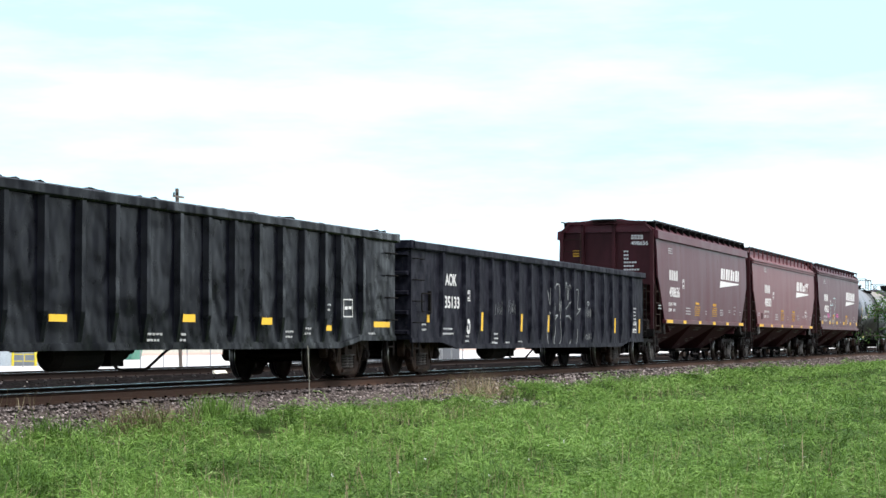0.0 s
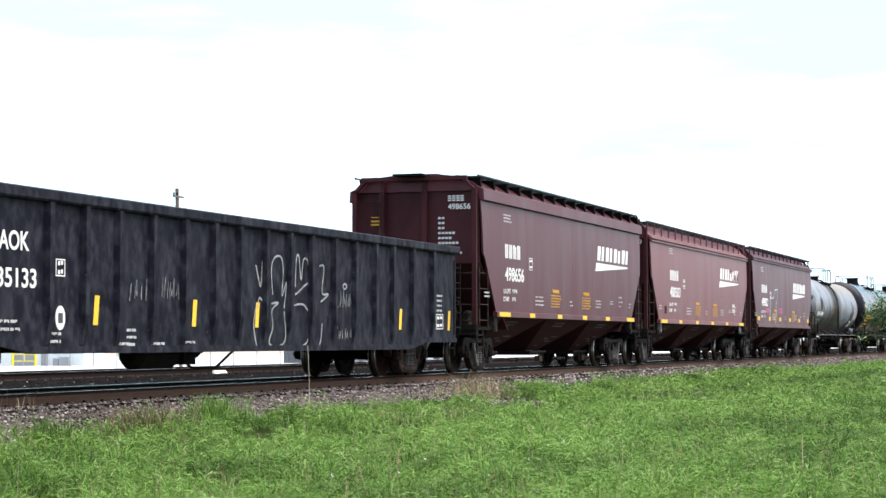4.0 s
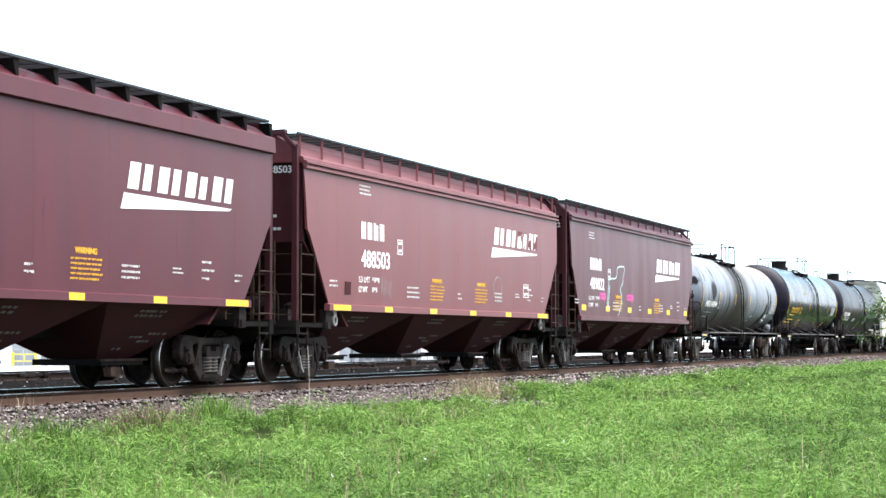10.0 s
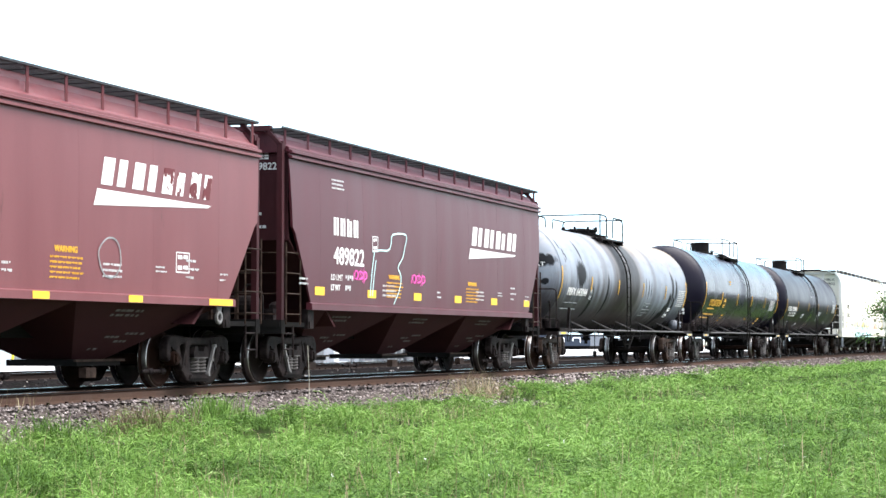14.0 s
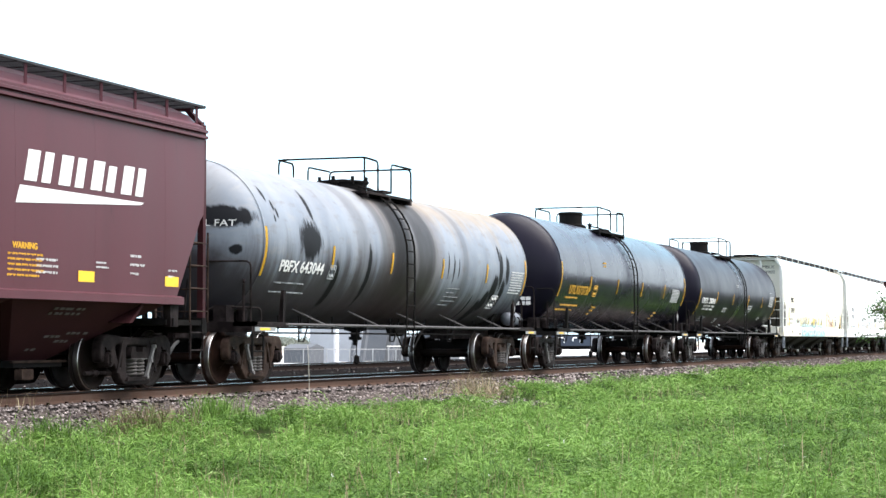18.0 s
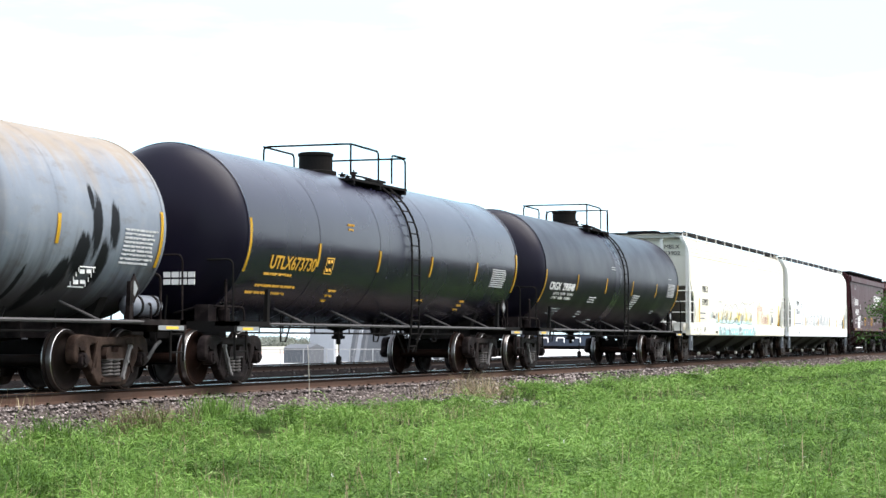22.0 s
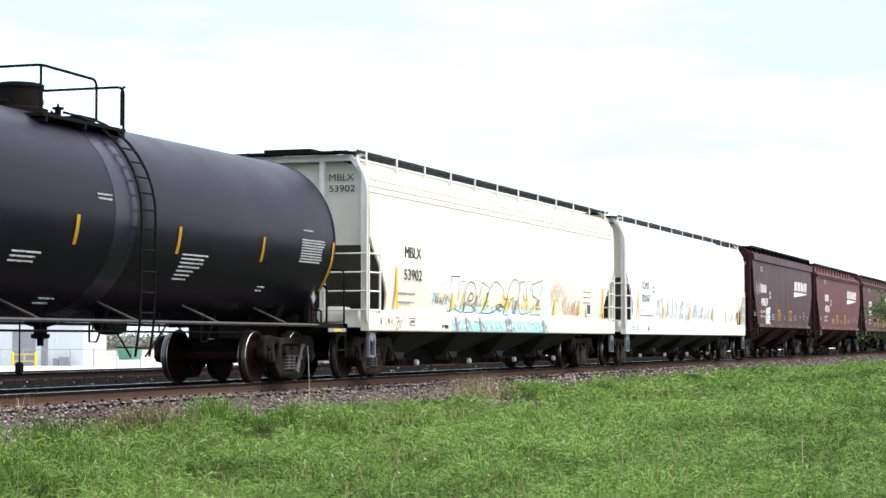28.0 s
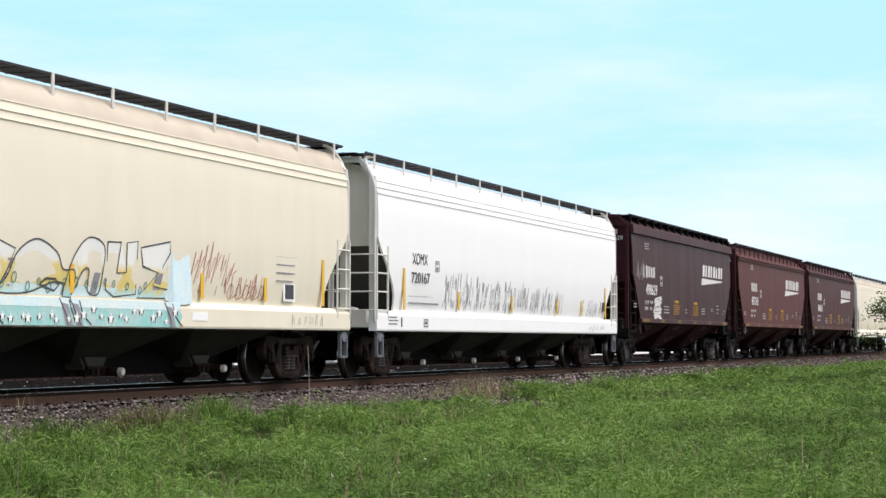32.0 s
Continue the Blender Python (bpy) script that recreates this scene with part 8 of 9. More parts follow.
def metal_building():
    b = tagged(new("metal_building"), "pale metal-clad shed with a grey door behind yellow posts", "building")
    a, c = Vector((126.3, 72.0)), Vector((119.2, 89.3))
    along = (c - a).normalized()
    back = Vector((along.y, -along.x))
    m = Matrix(((along.x, back.x, 0, a.x), (along.y, back.y, 0, a.y), (0, 0, 1, -1.12), (0, 0, 0, 1)))
    b.matrix_basis = m
    length = (c - a).length
    bm = bmesh.new()
    box(bm, 0, length, 0.0, 14, 0, 4.2)
    part("wall", bm, M_STEELWALL, b)
    for k in range(40):
        u = 0.2 + k * length / 40
        if 3.4 < u < 5.6:
            continue
        bm = bmesh.new()
        prism_x(bm, [(0, 0.05), (-0.03, 0.05), (-0.03, 4.1), (0, 4.1)], u, u + 0.06)
        part("siding_rib", bm, M_STEELWALL, b)
    bm = bmesh.new()
    prism_x(bm, [(-0.4, 4.1), (7, 4.9), (14.4, 4.1), (14.4, 4.25), (7, 5.05), (-0.4, 4.25)], -0.3, length + 0.3)
    part("roof", bm, M_GREYWHITE, b)
    bm = bmesh.new()
    box(bm, 3.5, 5.2, -0.05, 0.0, 0, 2.6)
    part("door", bm, M_DOOR, b)
    bm = bmesh.new()
    box(bm, 2.6, 3.1, -0.05, 0.0, 0, 2.1)
    part("side_door", bm, M_DOOR, b)
    for u in (3.35, 5.0):
        bm = bmesh.new()
        lathe(bm, [(0.1, 0.0), (0.1, 0.95), (0.07, 1.02), (0, 1.04)], "z", 10, (u, -1.0, 0))
        tagged(part("bollard", bm, M_BOLLARD, b), "yellow steel bollard")
    bm = bmesh.new()
    for z in (0.35, 0.85):
        tube(bm, [(3.4, -1.0, z), (4.95, -1.0, z)], 0.04, 6)
    tube(bm, [(4.15, -1.0, 0.35), (4.15, -1.0, 0.85)], 0.03, 6)
    part("guard_rail", bm, M_BOLLARD, b)
    bm = bmesh.new()
    box(bm, 1.0, 1.6, -0.8, -0.3, 0, 0.65)
    box(bm, 1.75, 2.15, -0.7, -0.3, 0, 0.55)
    part("meter_box", bm, M_DOOR, b)


def green_bin():
    bin_ = tagged(new("waste_bin"), "green steel waste bin standing on the yard", "dumpster")
    bm = bmesh.new()
    prism_x(bm, [(89.5, -1.1), (90.8, -1.1), (91.0, 0.0), (89.3, 0.0)], 166, 168)
    part("bin_body", bm, M_DUMP, bin_)
    bm = bmesh.new()
    prism_x(bm, [(89.2, 0.0), (91.1, 0.0), (91.0, 0.12), (89.3, 0.12)], 165.9, 168.1)
    part("lid", bm, M_UNDER, bin_)


def far_dark_block():
    # a far dark structure of unknown kind, simplified to a block
    tr = tagged(new("parked_trailer"), "dark blue distant structure with three white highlight tubes", "trailer")
    bm = bmesh.new()
    box(bm, 392, 404, 104, 119, -0.4, 2.0)
    part("trailer_body", bm, M_DARKBLUE, tr)
    # its three white highlights are modelled as white tubes
    for y in (107, 110.5, 114):
        bm = bmesh.new()
        tube(bm, bent([(391.8, y - 0.9, 0.3), (391.8, y - 0.9, 1.3), (391.8, y + 0.7, 1.3), (391.8, y + 0.7, 0.6)], 0.3), 0.12, 6)
        part("arch", bm, M_WHITE, tr)
    bm = bmesh.new()
    box(bm, 393, 403, 104.5, 118.5, -1.12, -0.4)
    part("undercarriage", bm, M_UNDER, tr)


def process_plant():
    """A hazy cluster of loading equipment beyond the fence."""
    pl = tagged(new("loading_plant"), "hazy grey loading plant with slanted dark legs behind a white rail", "industrial plant")
    for x0, x1, z0, z1, m in ((147.2, 150.5, -1.15, 0.1, M_HAZEDARK), (152.7, 153.2, -1.15, 2.4, M_HAZEGREY), (159.2, 159.8, -1.15, 2.6, M_HAZEGREY), (170.0, 174.0, -1.15, 0.9, M_HAZEDARK), (174.5, 178.0, -1.15, 0.3, M_HAZEGREY), (180.0, 186.0, -1.15, 1.6, M_HAZEDARK)):
        bm = bmesh.new()
        box(bm, x0, x1, 63.0, 65.2, z0, z1)
        prism_y(bm, [(x0 - 0.1, z1), (x1 + 0.1, z1), ((x0 + x1) / 2, z1 + 0.35)], 62.9, 65.3)
        part("cabin", bm, m, pl)
    for x0, x1 in ((154.2, 156.2), (156.6, 158.4), (163.5, 166.0), (167.8, 165.8)):
        bm = bmesh.new()
        tube(bm, [(x0, 62.0, -1.15), (x1, 62.0, 3.4)], 0.28, 6)
        part("leg", bm, M_HAZEDARK, pl, "dark slanted steel leg")
    bm = bmesh.new()
    prism_y(bm, [(163.6, -1.15), (168.4, -1.15), (166.2, 2.6), (164.8, 2.6)], 62.6, 64.5)
    part("hopper_bin", bm, M_HAZEDARK, pl)
    for k in range(7):
        bm = bmesh.new()
        box(bm, 159.0 + 3.4 * k, 159.09 + 3.4 * k, 60.4, 60.49, -1.15, 0.3)
        part("rail_post", bm, M_FENCE, pl)
    bm = bmesh.new()
    box(bm, 158.8, 181.0, 60.44, 60.5, 0.2, 0.27)
    part("guard_rail", bm, M_GREYWHITE, pl, "pale painted guard rail")


def marker_board():
    bm = bmesh.new()
    prism_x(bm, [(23.3, -0.2), (23.4, -0.2), (23.44, -0.09), (23.4, -0.08)], 48.1, 48.85)
    tagged(link_mesh("marker_board", bm, M_CREAM), "pale painted board leaning on the far rail", "board")


def leaf_cloud(name, centres, radius, count, size, seed, material):
    """Many small leaves scattered round twig ends."""
    rnd = np.random.RandomState(seed)
    c = np.array(centres)[rnd.randint(0, len(centres), count)]
    p = c + rnd.randn(count, 3) * radius
    s = size * rnd.uniform(0.6, 1.3, count)
    a = rnd.randn(count, 3)
    a /= np.linalg.norm(a, axis=1)[:, None]
    b = np.cross(a, rnd.randn(count, 3))
    b /= np.linalg.norm(b, axis=1)[:, None]
    v = np.stack([p - a * s[:, None], p + b * s[:, None] * 0.45, p + a * s[:, None], p - b * s[:, None] * 0.45], 1)
    return cloud_mesh(name, v.reshape(-1, 3), np.arange(count * 4).reshape(-1, 4), material)


def young_tree(x, y, height, spread, seed, leaf=0.085, count=5200):
    tree = tagged(new("tree"), "young leafy tree with thin drooping branches", "tree")
    tree.location = (x, y, ground_z(x, y))
    rnd = random.Random(seed)
    bm = bmesh.new()
    lathe(bm, [(0.1, -0.1), (0.085, 0.4), (0.06, height * 0.55), (0.02, height)], "z", 10)
    part("trunk", bm, M_BARK, tree, smooth=True)
    tips = []
    for k in range(26):
        z0 = height * rnd.uniform(0.48, 0.95)
        a = rnd.uniform(0, 2 * math.pi)
        reach = spread * (1.05 - 0.6 * z0 / height) * rnd.uniform(0.7, 1.15)
        pts = []
        for j in range(6):
            u = j / 5
            pts.append((reach * u * math.cos(a + 0.3 * u), reach * u * math.sin(a + 0.3 * u), z0 + reach * (0.5 * u - 0.35 * u * u)))
        bm = bmesh.new()
        tube(bm, pts, 0.014, 5)
        part("limb", bm, M_BARK, tree)
        for j in (2, 3, 4, 5):
            tips += [pts[j]] * (j - 1)
            q = Vector(pts[j]) + Vector((rnd.uniform(-0.25, 0.25), rnd.uniform(-0.25, 0.25), rnd.uniform(-0.12, 0.2)))
            tips.append(tuple(q))
    ob = shared("crown", leaf_cloud("crown", tips, 0.11, count, leaf, seed, M_LEAF), tree)
    tagged(ob, kind="stuff")
    return tree


def far_hedge():
    """Low scrub and trees on the skyline behind the yard."""
    rnd = random.Random(12)
    for k in range(44):
        x = 190 + k * 11 + rnd.uniform(-5, 5)
        y = 142 + k * 3.4 + rnd.uniform(-5, 8)
        sh = tagged(new("shrub"), "distant haze-coloured green shrub beyond the yard", "shrub", "far shrubs")
        sh.location = (x, y, -1.2)
        bm = bmesh.new()
        for j in range(4):
            tube(bm, [(0, 0, 0), (rnd.uniform(-1.5, 1.5), rnd.uniform(-1.5, 1.5), rnd.uniform(1.2, 2.4))], 0.06, 5)
        part("stem", bm, M_BARK, sh)
        centres = [(rnd.uniform(-6, 6), rnd.uniform(-3, 3), rnd.uniform(0.3, 2.0)) for _ in range(24)]
        tagged(shared("foliage", leaf_cloud("foliage", centres, 0.7, 900, 0.4, k, M_HAZELEAF), sh), kind="stuff")


build_yard()
chain_fence()
utility_pole()
metal_building()
green_bin()
far_dark_block()
process_plant()
marker_board()
young_tree(60.1, 6.35, 2.95, 1.3, 6, 0.05, 2200)
far_hedge()


# ---- grass ----
def blades(pts, height, lean, width, rnd):
    """Bent tapering blades rooted at pts."""
    n = len(pts)
    a = rnd.uniform(0, 2 * math.pi, n)
    d = np.stack([np.cos(a), np.sin(a), np.zeros(n)], 1)
    f = rnd.uniform(0, 2 * math.pi, n)
    side = np.stack([np.cos(f), np.sin(f), np.zeros(n)], 1) * (width / 2)[:, None]
    up = np.array([0, 0, 1.0])
    h, l = height[:, None], (height * lean)[:, None]
    mid = pts + up * h * 0.62 + d * l * 0.35
    tip = pts + up * h * np.maximum(0.35, 1 - 0.35 * lean[:, None]) + d * l
    v = np.stack([pts - side, pts + side, mid - side * 0.75, mid + side * 0.75, tip], 1).reshape(-1, 3)
    k = (np.arange(n) * 5)[:, None]
    tri = np.stack([k + np.array([0, 1, 3]), k + np.array([0, 3, 2]), k + np.array([2, 3, 4])], 1).reshape(-1, 3)
    return v, tri


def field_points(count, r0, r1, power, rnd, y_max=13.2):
    """Roots over the camera's view sector, thinning with distance from the camera."""
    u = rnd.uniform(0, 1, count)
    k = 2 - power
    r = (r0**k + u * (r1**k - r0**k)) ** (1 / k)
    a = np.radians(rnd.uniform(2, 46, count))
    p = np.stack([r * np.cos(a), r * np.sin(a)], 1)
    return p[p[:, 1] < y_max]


def fbm(p, scale, seed):
    return np.array([noise.noise((x * scale, y * scale, seed)) for x, y in p])


def fronds(centre, z, radius, height, per, rnd, segs=6, droop=(55, 135), leaf=0.2):
    """Feathery drooping fronds: a thin arching rib with leaflets on both sides, several to a plant."""
    n = len(centre) * per
    c, R, H = np.repeat(centre, per, 0), np.repeat(radius, per), np.repeat(height, per)
    a = rnd.uniform(0, 2 * math.pi, n)
    d = np.stack([np.cos(a), np.sin(a)], 1)
    out = R * 0.8 * np.sqrt(rnd.uniform(0, 1, n))
    dome = np.sqrt(np.clip(1 - (out / (R * 0.92)) ** 2, 0.05, 1))
    p = np.column_stack([c + d * out[:, None], np.repeat(z, per) + H * dome * rnd.uniform(0.3, 0.95, n)])
    L = np.maximum(0.07, R * rnd.uniform(0.3, 0.7, n))
    e0 = np.radians(rnd.uniform(15, 85, n))
    e1 = e0 - np.radians(rnd.uniform(droop[0], droop[1], n))
    turn = rnd.uniform(-0.9, 0.9, n)
    roll = rnd.uniform(-0.9, 0.9, n)
    rib, tips = [p], []
    # leaflets stay fine on large plants; wider far from the camera, to stand for several
    thin = leaf * 0.085 * np.clip(np.hypot(c[:, 0], c[:, 1]) / 20, 1, 5)
    for i in range(segs):
        f = (i + 0.5) / segs
        e, az = e0 + (e1 - e0) * f, a + turn * f
        step = np.stack([np.cos(e) * np.cos(az), np.cos(e) * np.sin(az), np.sin(e)], 1)
        nxt = rib[-1] + step * (L / segs)[:, None]
        side = np.stack([-np.sin(az) * np.cos(roll), np.cos(az) * np.cos(roll), np.sin(roll)], 1)
        w = (thin * (0.6 + 1.6 * f * (1 - f)) * rnd.uniform(0.6, 1.3, n))[:, None]
        ahead = step * (L / segs)[:, None] * 0.9
        mid = (rib[-1] + nxt) / 2 + ahead
        tips += [mid + side * w, mid - side * w]
        rib.append(nxt)
    v = np.stack(rib + tips, 1)
    m = v.shape[1]
    k = (np.arange(n) * m)[:, None]
    tri = []
    for i in range(segs):
        tri.append(k + np.array([i, i + 1, segs + 1 + 2 * i]))
        tri.append(k + np.array([i + 1, i, segs + 2 + 2 * i]))
    return v.reshape(-1, 3), np.stack(tri, 1).reshape(-1, 3)


def plants(c, size, per, rnd, name, material, label, segs=6, droop=(55, 135), leaf=0.2, tall=0.9):
    z = np.array([ground_z(x, y) for x, y in c])
    v, tri = fronds(c, z - 0.02, size, size * tall * rnd.uniform(0.7, 1.2, len(c)), per, rnd, segs, droop, leaf)
    return tagged(new(name, cloud_mesh(name, v, tri, material)), label, "weeds", kind="stuff")


def build_grass():
    rnd = np.random.RandomState(21)

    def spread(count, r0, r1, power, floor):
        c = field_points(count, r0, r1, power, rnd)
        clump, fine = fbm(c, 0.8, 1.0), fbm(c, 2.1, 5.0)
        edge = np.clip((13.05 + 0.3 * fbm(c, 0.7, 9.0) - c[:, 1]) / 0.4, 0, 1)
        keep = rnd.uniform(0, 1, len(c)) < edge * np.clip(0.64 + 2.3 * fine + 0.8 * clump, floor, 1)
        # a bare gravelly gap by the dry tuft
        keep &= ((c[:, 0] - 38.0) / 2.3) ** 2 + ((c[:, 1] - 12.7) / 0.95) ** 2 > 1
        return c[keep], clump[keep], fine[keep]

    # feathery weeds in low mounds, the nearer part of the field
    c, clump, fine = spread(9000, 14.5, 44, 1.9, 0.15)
    size = np.clip((0.2 + 0.5 * clump + 0.36 * fine) * rnd.uniform(0.65, 1.35, len(c)), 0.07, 0.5)
    # darker plants stand in for dimness to the right and near left
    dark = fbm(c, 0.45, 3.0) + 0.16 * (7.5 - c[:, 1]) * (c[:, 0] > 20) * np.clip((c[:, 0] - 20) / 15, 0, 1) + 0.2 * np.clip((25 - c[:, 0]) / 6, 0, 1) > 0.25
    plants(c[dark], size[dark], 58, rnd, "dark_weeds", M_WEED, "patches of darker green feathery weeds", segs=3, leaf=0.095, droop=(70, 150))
    c, size = c[~dark], size[~dark]
    plants(c, size, 58, rnd, "feathery_weeds", M_GRASS, "lush feathery bright green weeds in low mounds", segs=3, leaf=0.095, droop=(70, 150))
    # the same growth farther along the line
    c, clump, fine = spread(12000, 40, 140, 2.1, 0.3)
    size = np.clip((0.26 + 0.26 * clump + 0.12 * fine) * rnd.uniform(0.7, 1.3, len(c)), 0.12, 0.5)
    # and for the dimmer field farther off
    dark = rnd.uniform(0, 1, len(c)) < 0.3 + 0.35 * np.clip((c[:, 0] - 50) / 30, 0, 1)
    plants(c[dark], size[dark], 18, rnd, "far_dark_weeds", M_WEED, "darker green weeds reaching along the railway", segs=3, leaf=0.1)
    c, size = c[~dark], size[~dark]
    plants(c, size, 18, rnd, "far_weeds", M_GRASS, "bright green weeds reaching along the railway", segs=3, leaf=0.1)
    # the border along the ballast farther on
    c = np.column_stack([rnd.uniform(41, 125, 1500), rnd.uniform(11.4, 12.95, 1500)])
    c = c[c[:, 1] < 12.75 + 0.25 * fbm(c, 0.5, 9.0)]
    size = rnd.uniform(0.14, 0.34, len(c))
    plants(c, size, 18, rnd, "border_weeds", M_GRASS, "green weeds crowding the far ballast edge", segs=3, leaf=0.1)
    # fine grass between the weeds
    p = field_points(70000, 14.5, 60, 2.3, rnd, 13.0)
    p = p[(fbm(p, 1.4, 14.0) > -0.04) & (((p[:, 0] - 38.0) / 2.3) ** 2 + ((p[:, 1] - 12.7) / 0.95) ** 2 > 1)]
    z = np.array([ground_z(x, y) for x, y in p])
    r = np.hypot(p[:, 0], p[:, 1])
    v, tri = blades(np.column_stack([p, z]), rnd.uniform(0.07, 0.26, len(p)), rnd.uniform(0.3, 1.6, len(p)), 0.007 * np.clip(r / 22, 1, 3) * rnd.uniform(0.6, 1.5, len(p)), rnd)
    tagged(new("meadow_grass", cloud_mesh("meadow_grass", v, tri, M_GRASS)), "fine green grass between the weeds", "grass", kind="stuff")
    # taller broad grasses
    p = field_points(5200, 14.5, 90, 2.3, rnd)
    keep = fbm(p, 0.5, 14.0) > 0.05
    p = p[keep]
    z = np.array([ground_z(x, y) for x, y in p])
    v, tri = blades(np.column_stack([p, z]), rnd.uniform(0.2, 0.46, len(p)), rnd.uniform(0.2, 0.9, len(p)), rnd.uniform(0.008, 0.014, len(p)), rnd)
    tagged(new("tall_grass", cloud_mesh("tall_grass", v, tri, M_GRASS)), "scattered taller green grass blades", "grass", kind="stuff")
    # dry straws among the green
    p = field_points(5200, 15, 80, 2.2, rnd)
    z = np.array([ground_z(x, y) for x, y in p])
    v, tri = blades(np.column_stack([p, z]), rnd.uniform(0.18, 0.6, len(p)), rnd.uniform(0.0, 0.6, len(p)), rnd.uniform(0.005, 0.010, len(p)), rnd)
    tagged(new("dry_straw", cloud_mesh("dry_straw", v, tri, M_DRY)), "thin dry straw stalks standing in the grass", "dry grass", kind="stuff")


def weed_mound(x, y, radius, height, seed, label, per=420):
    """One dense bushy weed: fronds packed over a dome."""
    rnd = np.random.RandomState(seed)
    k = 14
    c = np.array([[x, y]]) + rnd.randn(k, 2) * np.array([radius * 0.55, radius * 0.3])
    z = np.full(k, ground_z(x, min(y, 13.2)) - 0.02)
    fall = np.exp(-(((c - [x, y]) / radius) ** 2).sum(1))
    v, tri = fronds(c, z, np.full(k, radius * 0.5), height * 0.8 * (0.45 + 0.55 * fall), per // k * 4, rnd, 4, (70, 150), 0.075)
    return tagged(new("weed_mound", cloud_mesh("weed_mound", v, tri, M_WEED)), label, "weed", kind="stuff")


def weed_tuft(x, y, radius, height, count, seed, material, label, lean=0.6, width=0.007, z=None):
    rnd = np.random.RandomState(seed)
    p = np.stack([x + radius * rnd.randn(count), y + radius * 0.55 * rnd.randn(count)], 1)
    base = np.full(count, ground_z(x, min(y, 13.3)) if z is None else z)
    v, tri = blades(np.column_stack([p, base]), height * rnd.uniform(0.4, 1.1, count), rnd.uniform(0.1, 2 * lean, count), width * rnd.uniform(0.6, 1.4, count), rnd)
    return tagged(new("weed_clump", cloud_mesh("weed_clump", v, tri, material)), label, "weed", kind="stuff")


def tall_stalk():
    bm = bmesh.new()
    tube(bm, [(29.5, 12.6, -0.75), (29.48, 12.6, 0.1), (29.42, 12.6, 0.66)], 0.0055, 5)
    tagged(link_mesh("dry_stalk", bm, M_STALK), "single tall pale dry stalk by the ballast", "dry stalk")


def flowers():
    rnd = np.random.RandomState(31)
    p = field_points(60, 18, 40, 2.2, rnd)
    p = p[p[:, 1] < 8]
    z = np.array([ground_z(x, y) for x, y in p]) + rnd.uniform(0.18, 0.3, len(p))
    pts = np.column_stack([p, z])
    leaf = leaf_cloud("white_flowers", [tuple(q) for q in pts], 0.008, len(pts) * 3, 0.012, 32, M_WHITE)
    tagged(new("white_flowers", leaf), "tiny white wild flowers in the grass", "flowers", kind="stuff")


build_grass()
weed_tuft(40.2, 13.15, 0.6, 0.8, 560, 41, M_DRY, "tan dry weed clump at the ballast edge", 0.7, 0.008, z=-0.6)
weed_tuft(39.9, 13.1, 0.5, 0.4, 160, 60, M_WITHERED, "brown lower stems of the dry weed clump", 0.8, 0.008, z=-0.6)
weed_tuft(37.6, 12.6, 0.6, 0.4, 60, 55, M_DRY, "fallen dry straws on bare gravel", 1.6, 0.009)
weed_tuft(37.6, 13.2, 0.35, 0.45, 80, 42, M_DRY, "sparse dry weed clump on the ballast", 0.6)
weed_tuft(24.6, 13.05, 0.5, 0.56, 760, 43, M_WITHERED, "brown withered weed clump on the ballast", 0.6, 0.009, z=-0.62)
weed_tuft(24.9, 13.0, 0.35, 0.55, 150, 56, M_DRY, "tan withered stalks on the ballast", 0.5, 0.008, z=-0.62)
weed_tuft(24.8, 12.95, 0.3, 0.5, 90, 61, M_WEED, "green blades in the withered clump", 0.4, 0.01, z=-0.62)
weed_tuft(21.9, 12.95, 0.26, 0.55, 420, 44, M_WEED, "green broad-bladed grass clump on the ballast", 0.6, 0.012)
weed_tuft(26.7, 12.95, 0.35, 0.5, 420, 45, M_GRASS, "bright upright grass clump at the ballast edge", 0.5, 0.011)
weed_mound(28.9, 12.7, 0.62, 0.46, 46, "dense dark green weed mound at the ballast edge")
weed_mound(34.8, 12.7, 0.75, 0.34, 47, "broad dark green weed mound at the ballast edge")
weed_mound(32.0, 12.75, 0.6, 0.26, 49, "low dark green weed mound at the ballast edge")
weed_mound(43.4, 12.9, 0.6, 0.26, 50, "dense green weed mound on the track shoulder")
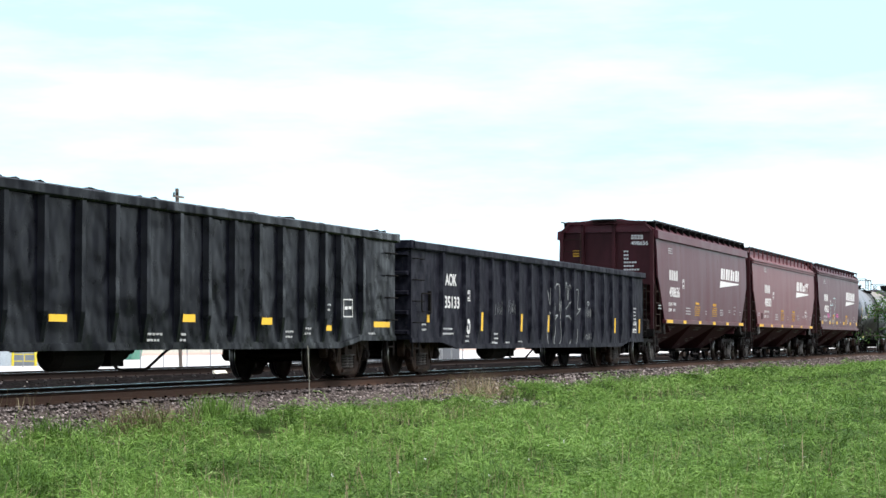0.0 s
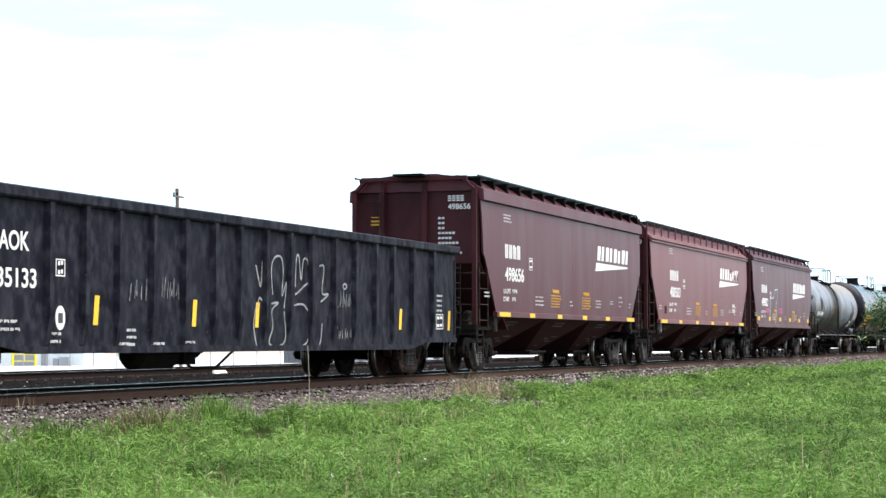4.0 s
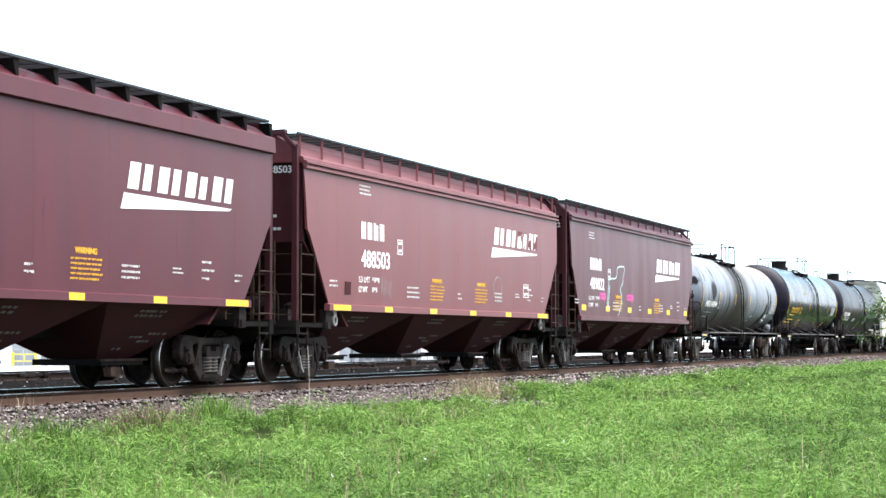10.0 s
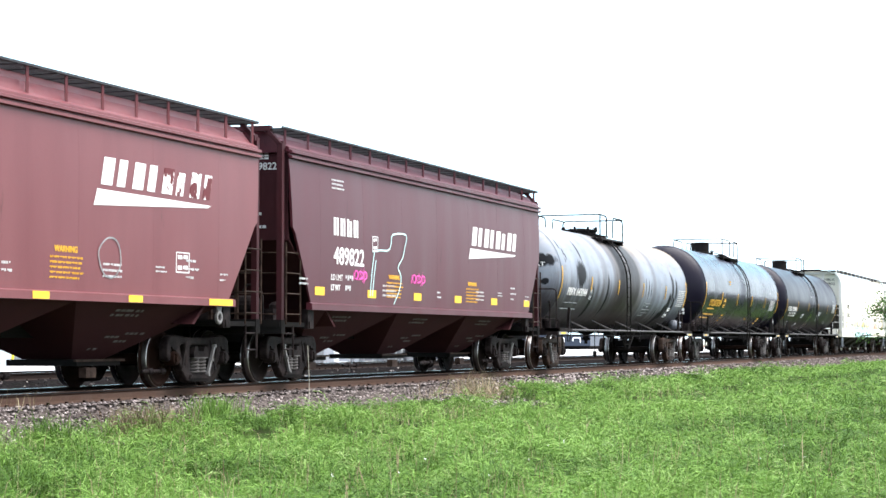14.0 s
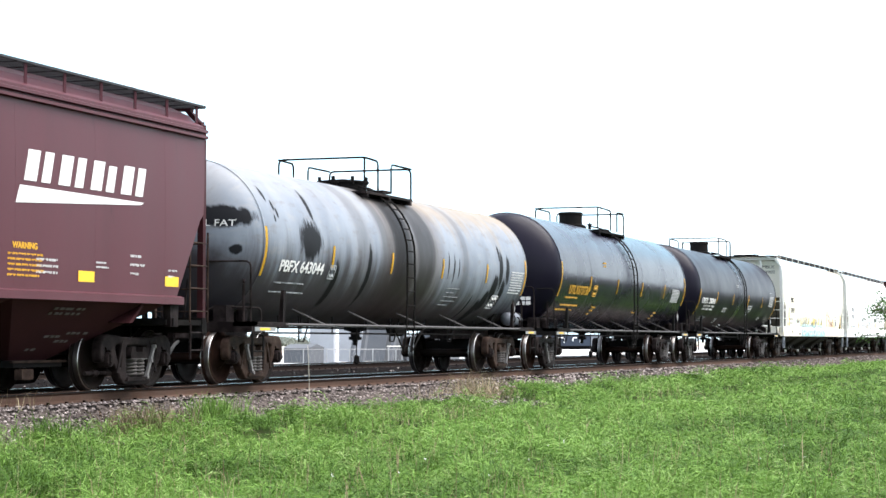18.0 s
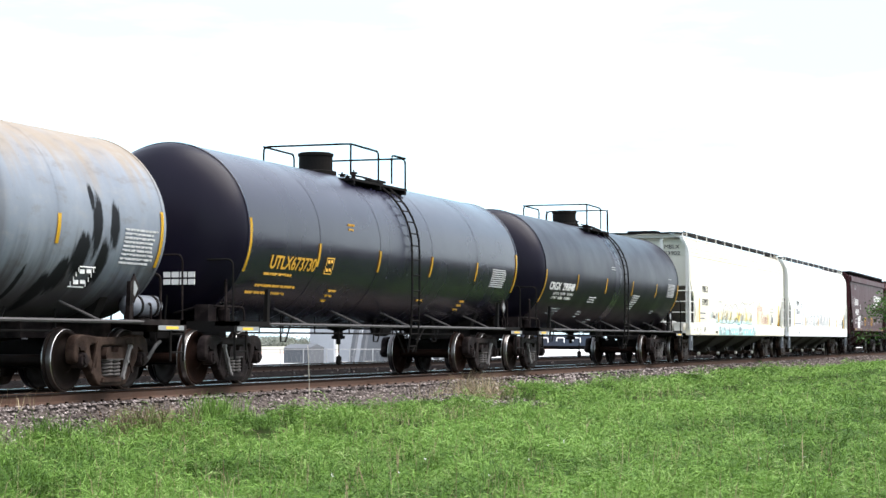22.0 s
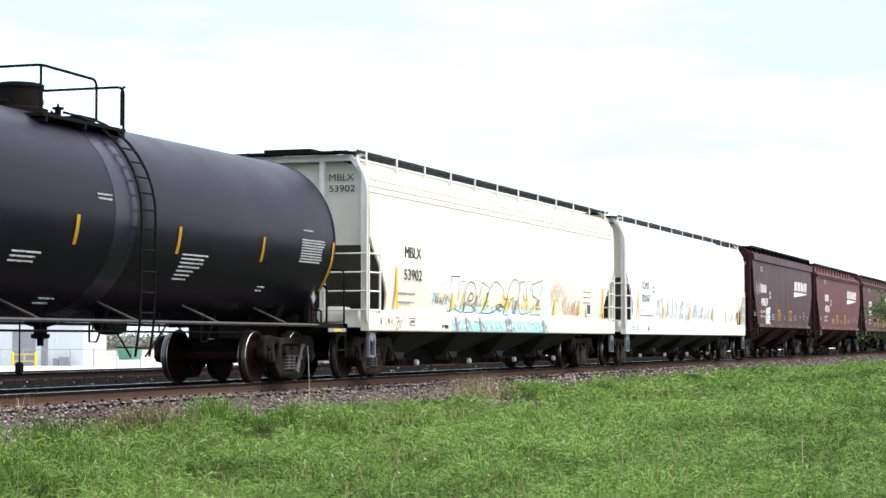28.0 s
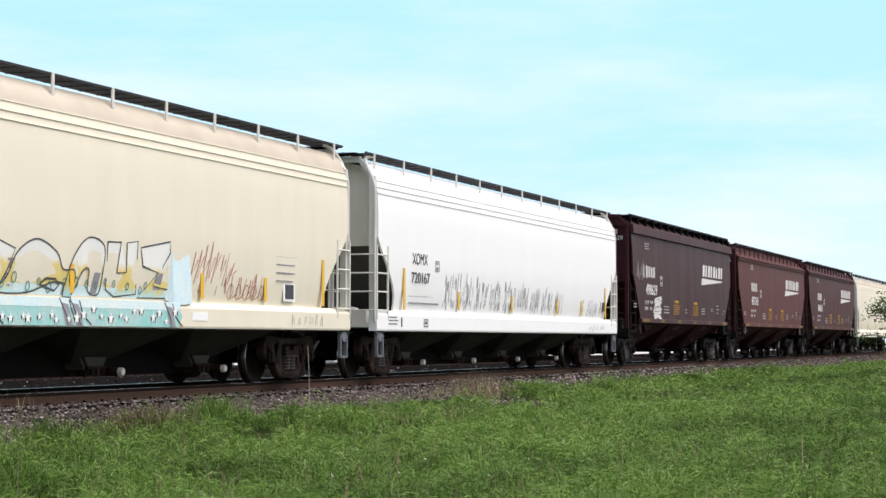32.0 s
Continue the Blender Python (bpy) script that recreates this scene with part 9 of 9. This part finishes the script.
weed_mound(58.6, 12.5, 0.8, 0.2, 51, "large dark green weed mound near the track", 620)
weed_mound(68.5, 12.4, 1.0, 0.14, 52, "broad green weed mound near the track", 620)
weed_mound(26.0, 12.2, 0.5, 0.24, 53, "low green weed mound below the ballast")
weed_mound(23.0, 11.8, 0.5, 0.3, 54, "leafy green weed mound below the ballast")
weed_mound(19.6, 10.9, 0.5, 0.26, 62, "dark leafy weed mound in the near field")
weed_mound(17.4, 9.9, 0.45, 0.24, 63, "dark leafy weed mound in the near field")
weed_mound(21.4, 10.4, 0.5, 0.2, 64, "dark leafy weed mound in the near field")
weed_tuft(22.6, 14.1, 0.35, 0.34, 30, 48, M_DRY, "few dry straws beside the rail", 0.5, 0.006, -0.2)
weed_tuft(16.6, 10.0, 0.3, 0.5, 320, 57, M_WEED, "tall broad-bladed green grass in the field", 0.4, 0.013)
weed_tuft(16.0, 9.75, 0.16, 0.62, 60, 65, M_GRASS, "tall pale grass blades in the near field", 0.3, 0.02)
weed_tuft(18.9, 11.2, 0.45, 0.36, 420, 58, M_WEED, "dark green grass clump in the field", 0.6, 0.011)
weed_tuft(18.6, 10.2, 0.2, 0.45, 70, 59, M_GRASS, "tall pale green grass blades in the field", 0.3, 0.018)
weed_tuft(30.6, 11.9, 0.6, 0.42, 120, 66, M_DRY, "pale straws standing among the weeds", 0.3, 0.008)
weed_tuft(33.0, 11.2, 0.8, 0.4, 110, 67, M_DRY, "pale straws standing among the weeds", 0.3, 0.008)
weed_tuft(46.0, 10.6, 0.7, 0.5, 60, 68, M_DRY, "thin dry stalks in the field", 0.2, 0.01)
tall_stalk()
flowers()


# ---- what moves ----
def motions():
    """The whole train rolls to the left and its wheels turn with it."""
    for car, x in CARS:
        walk(car, [(t, pose(x - run(t), TRACK_Y, 0)) for t in range(33)])
    steps = [k * 4 / 30 for k in range(241)]
    for wheelset, x in WHEELSETS:
        walk(wheelset, [(t, pose(x, 0, WHEEL_R) @ Matrix.Rotation(-run(t) / WHEEL_R, 4, "Y")) for t in steps])


motions()
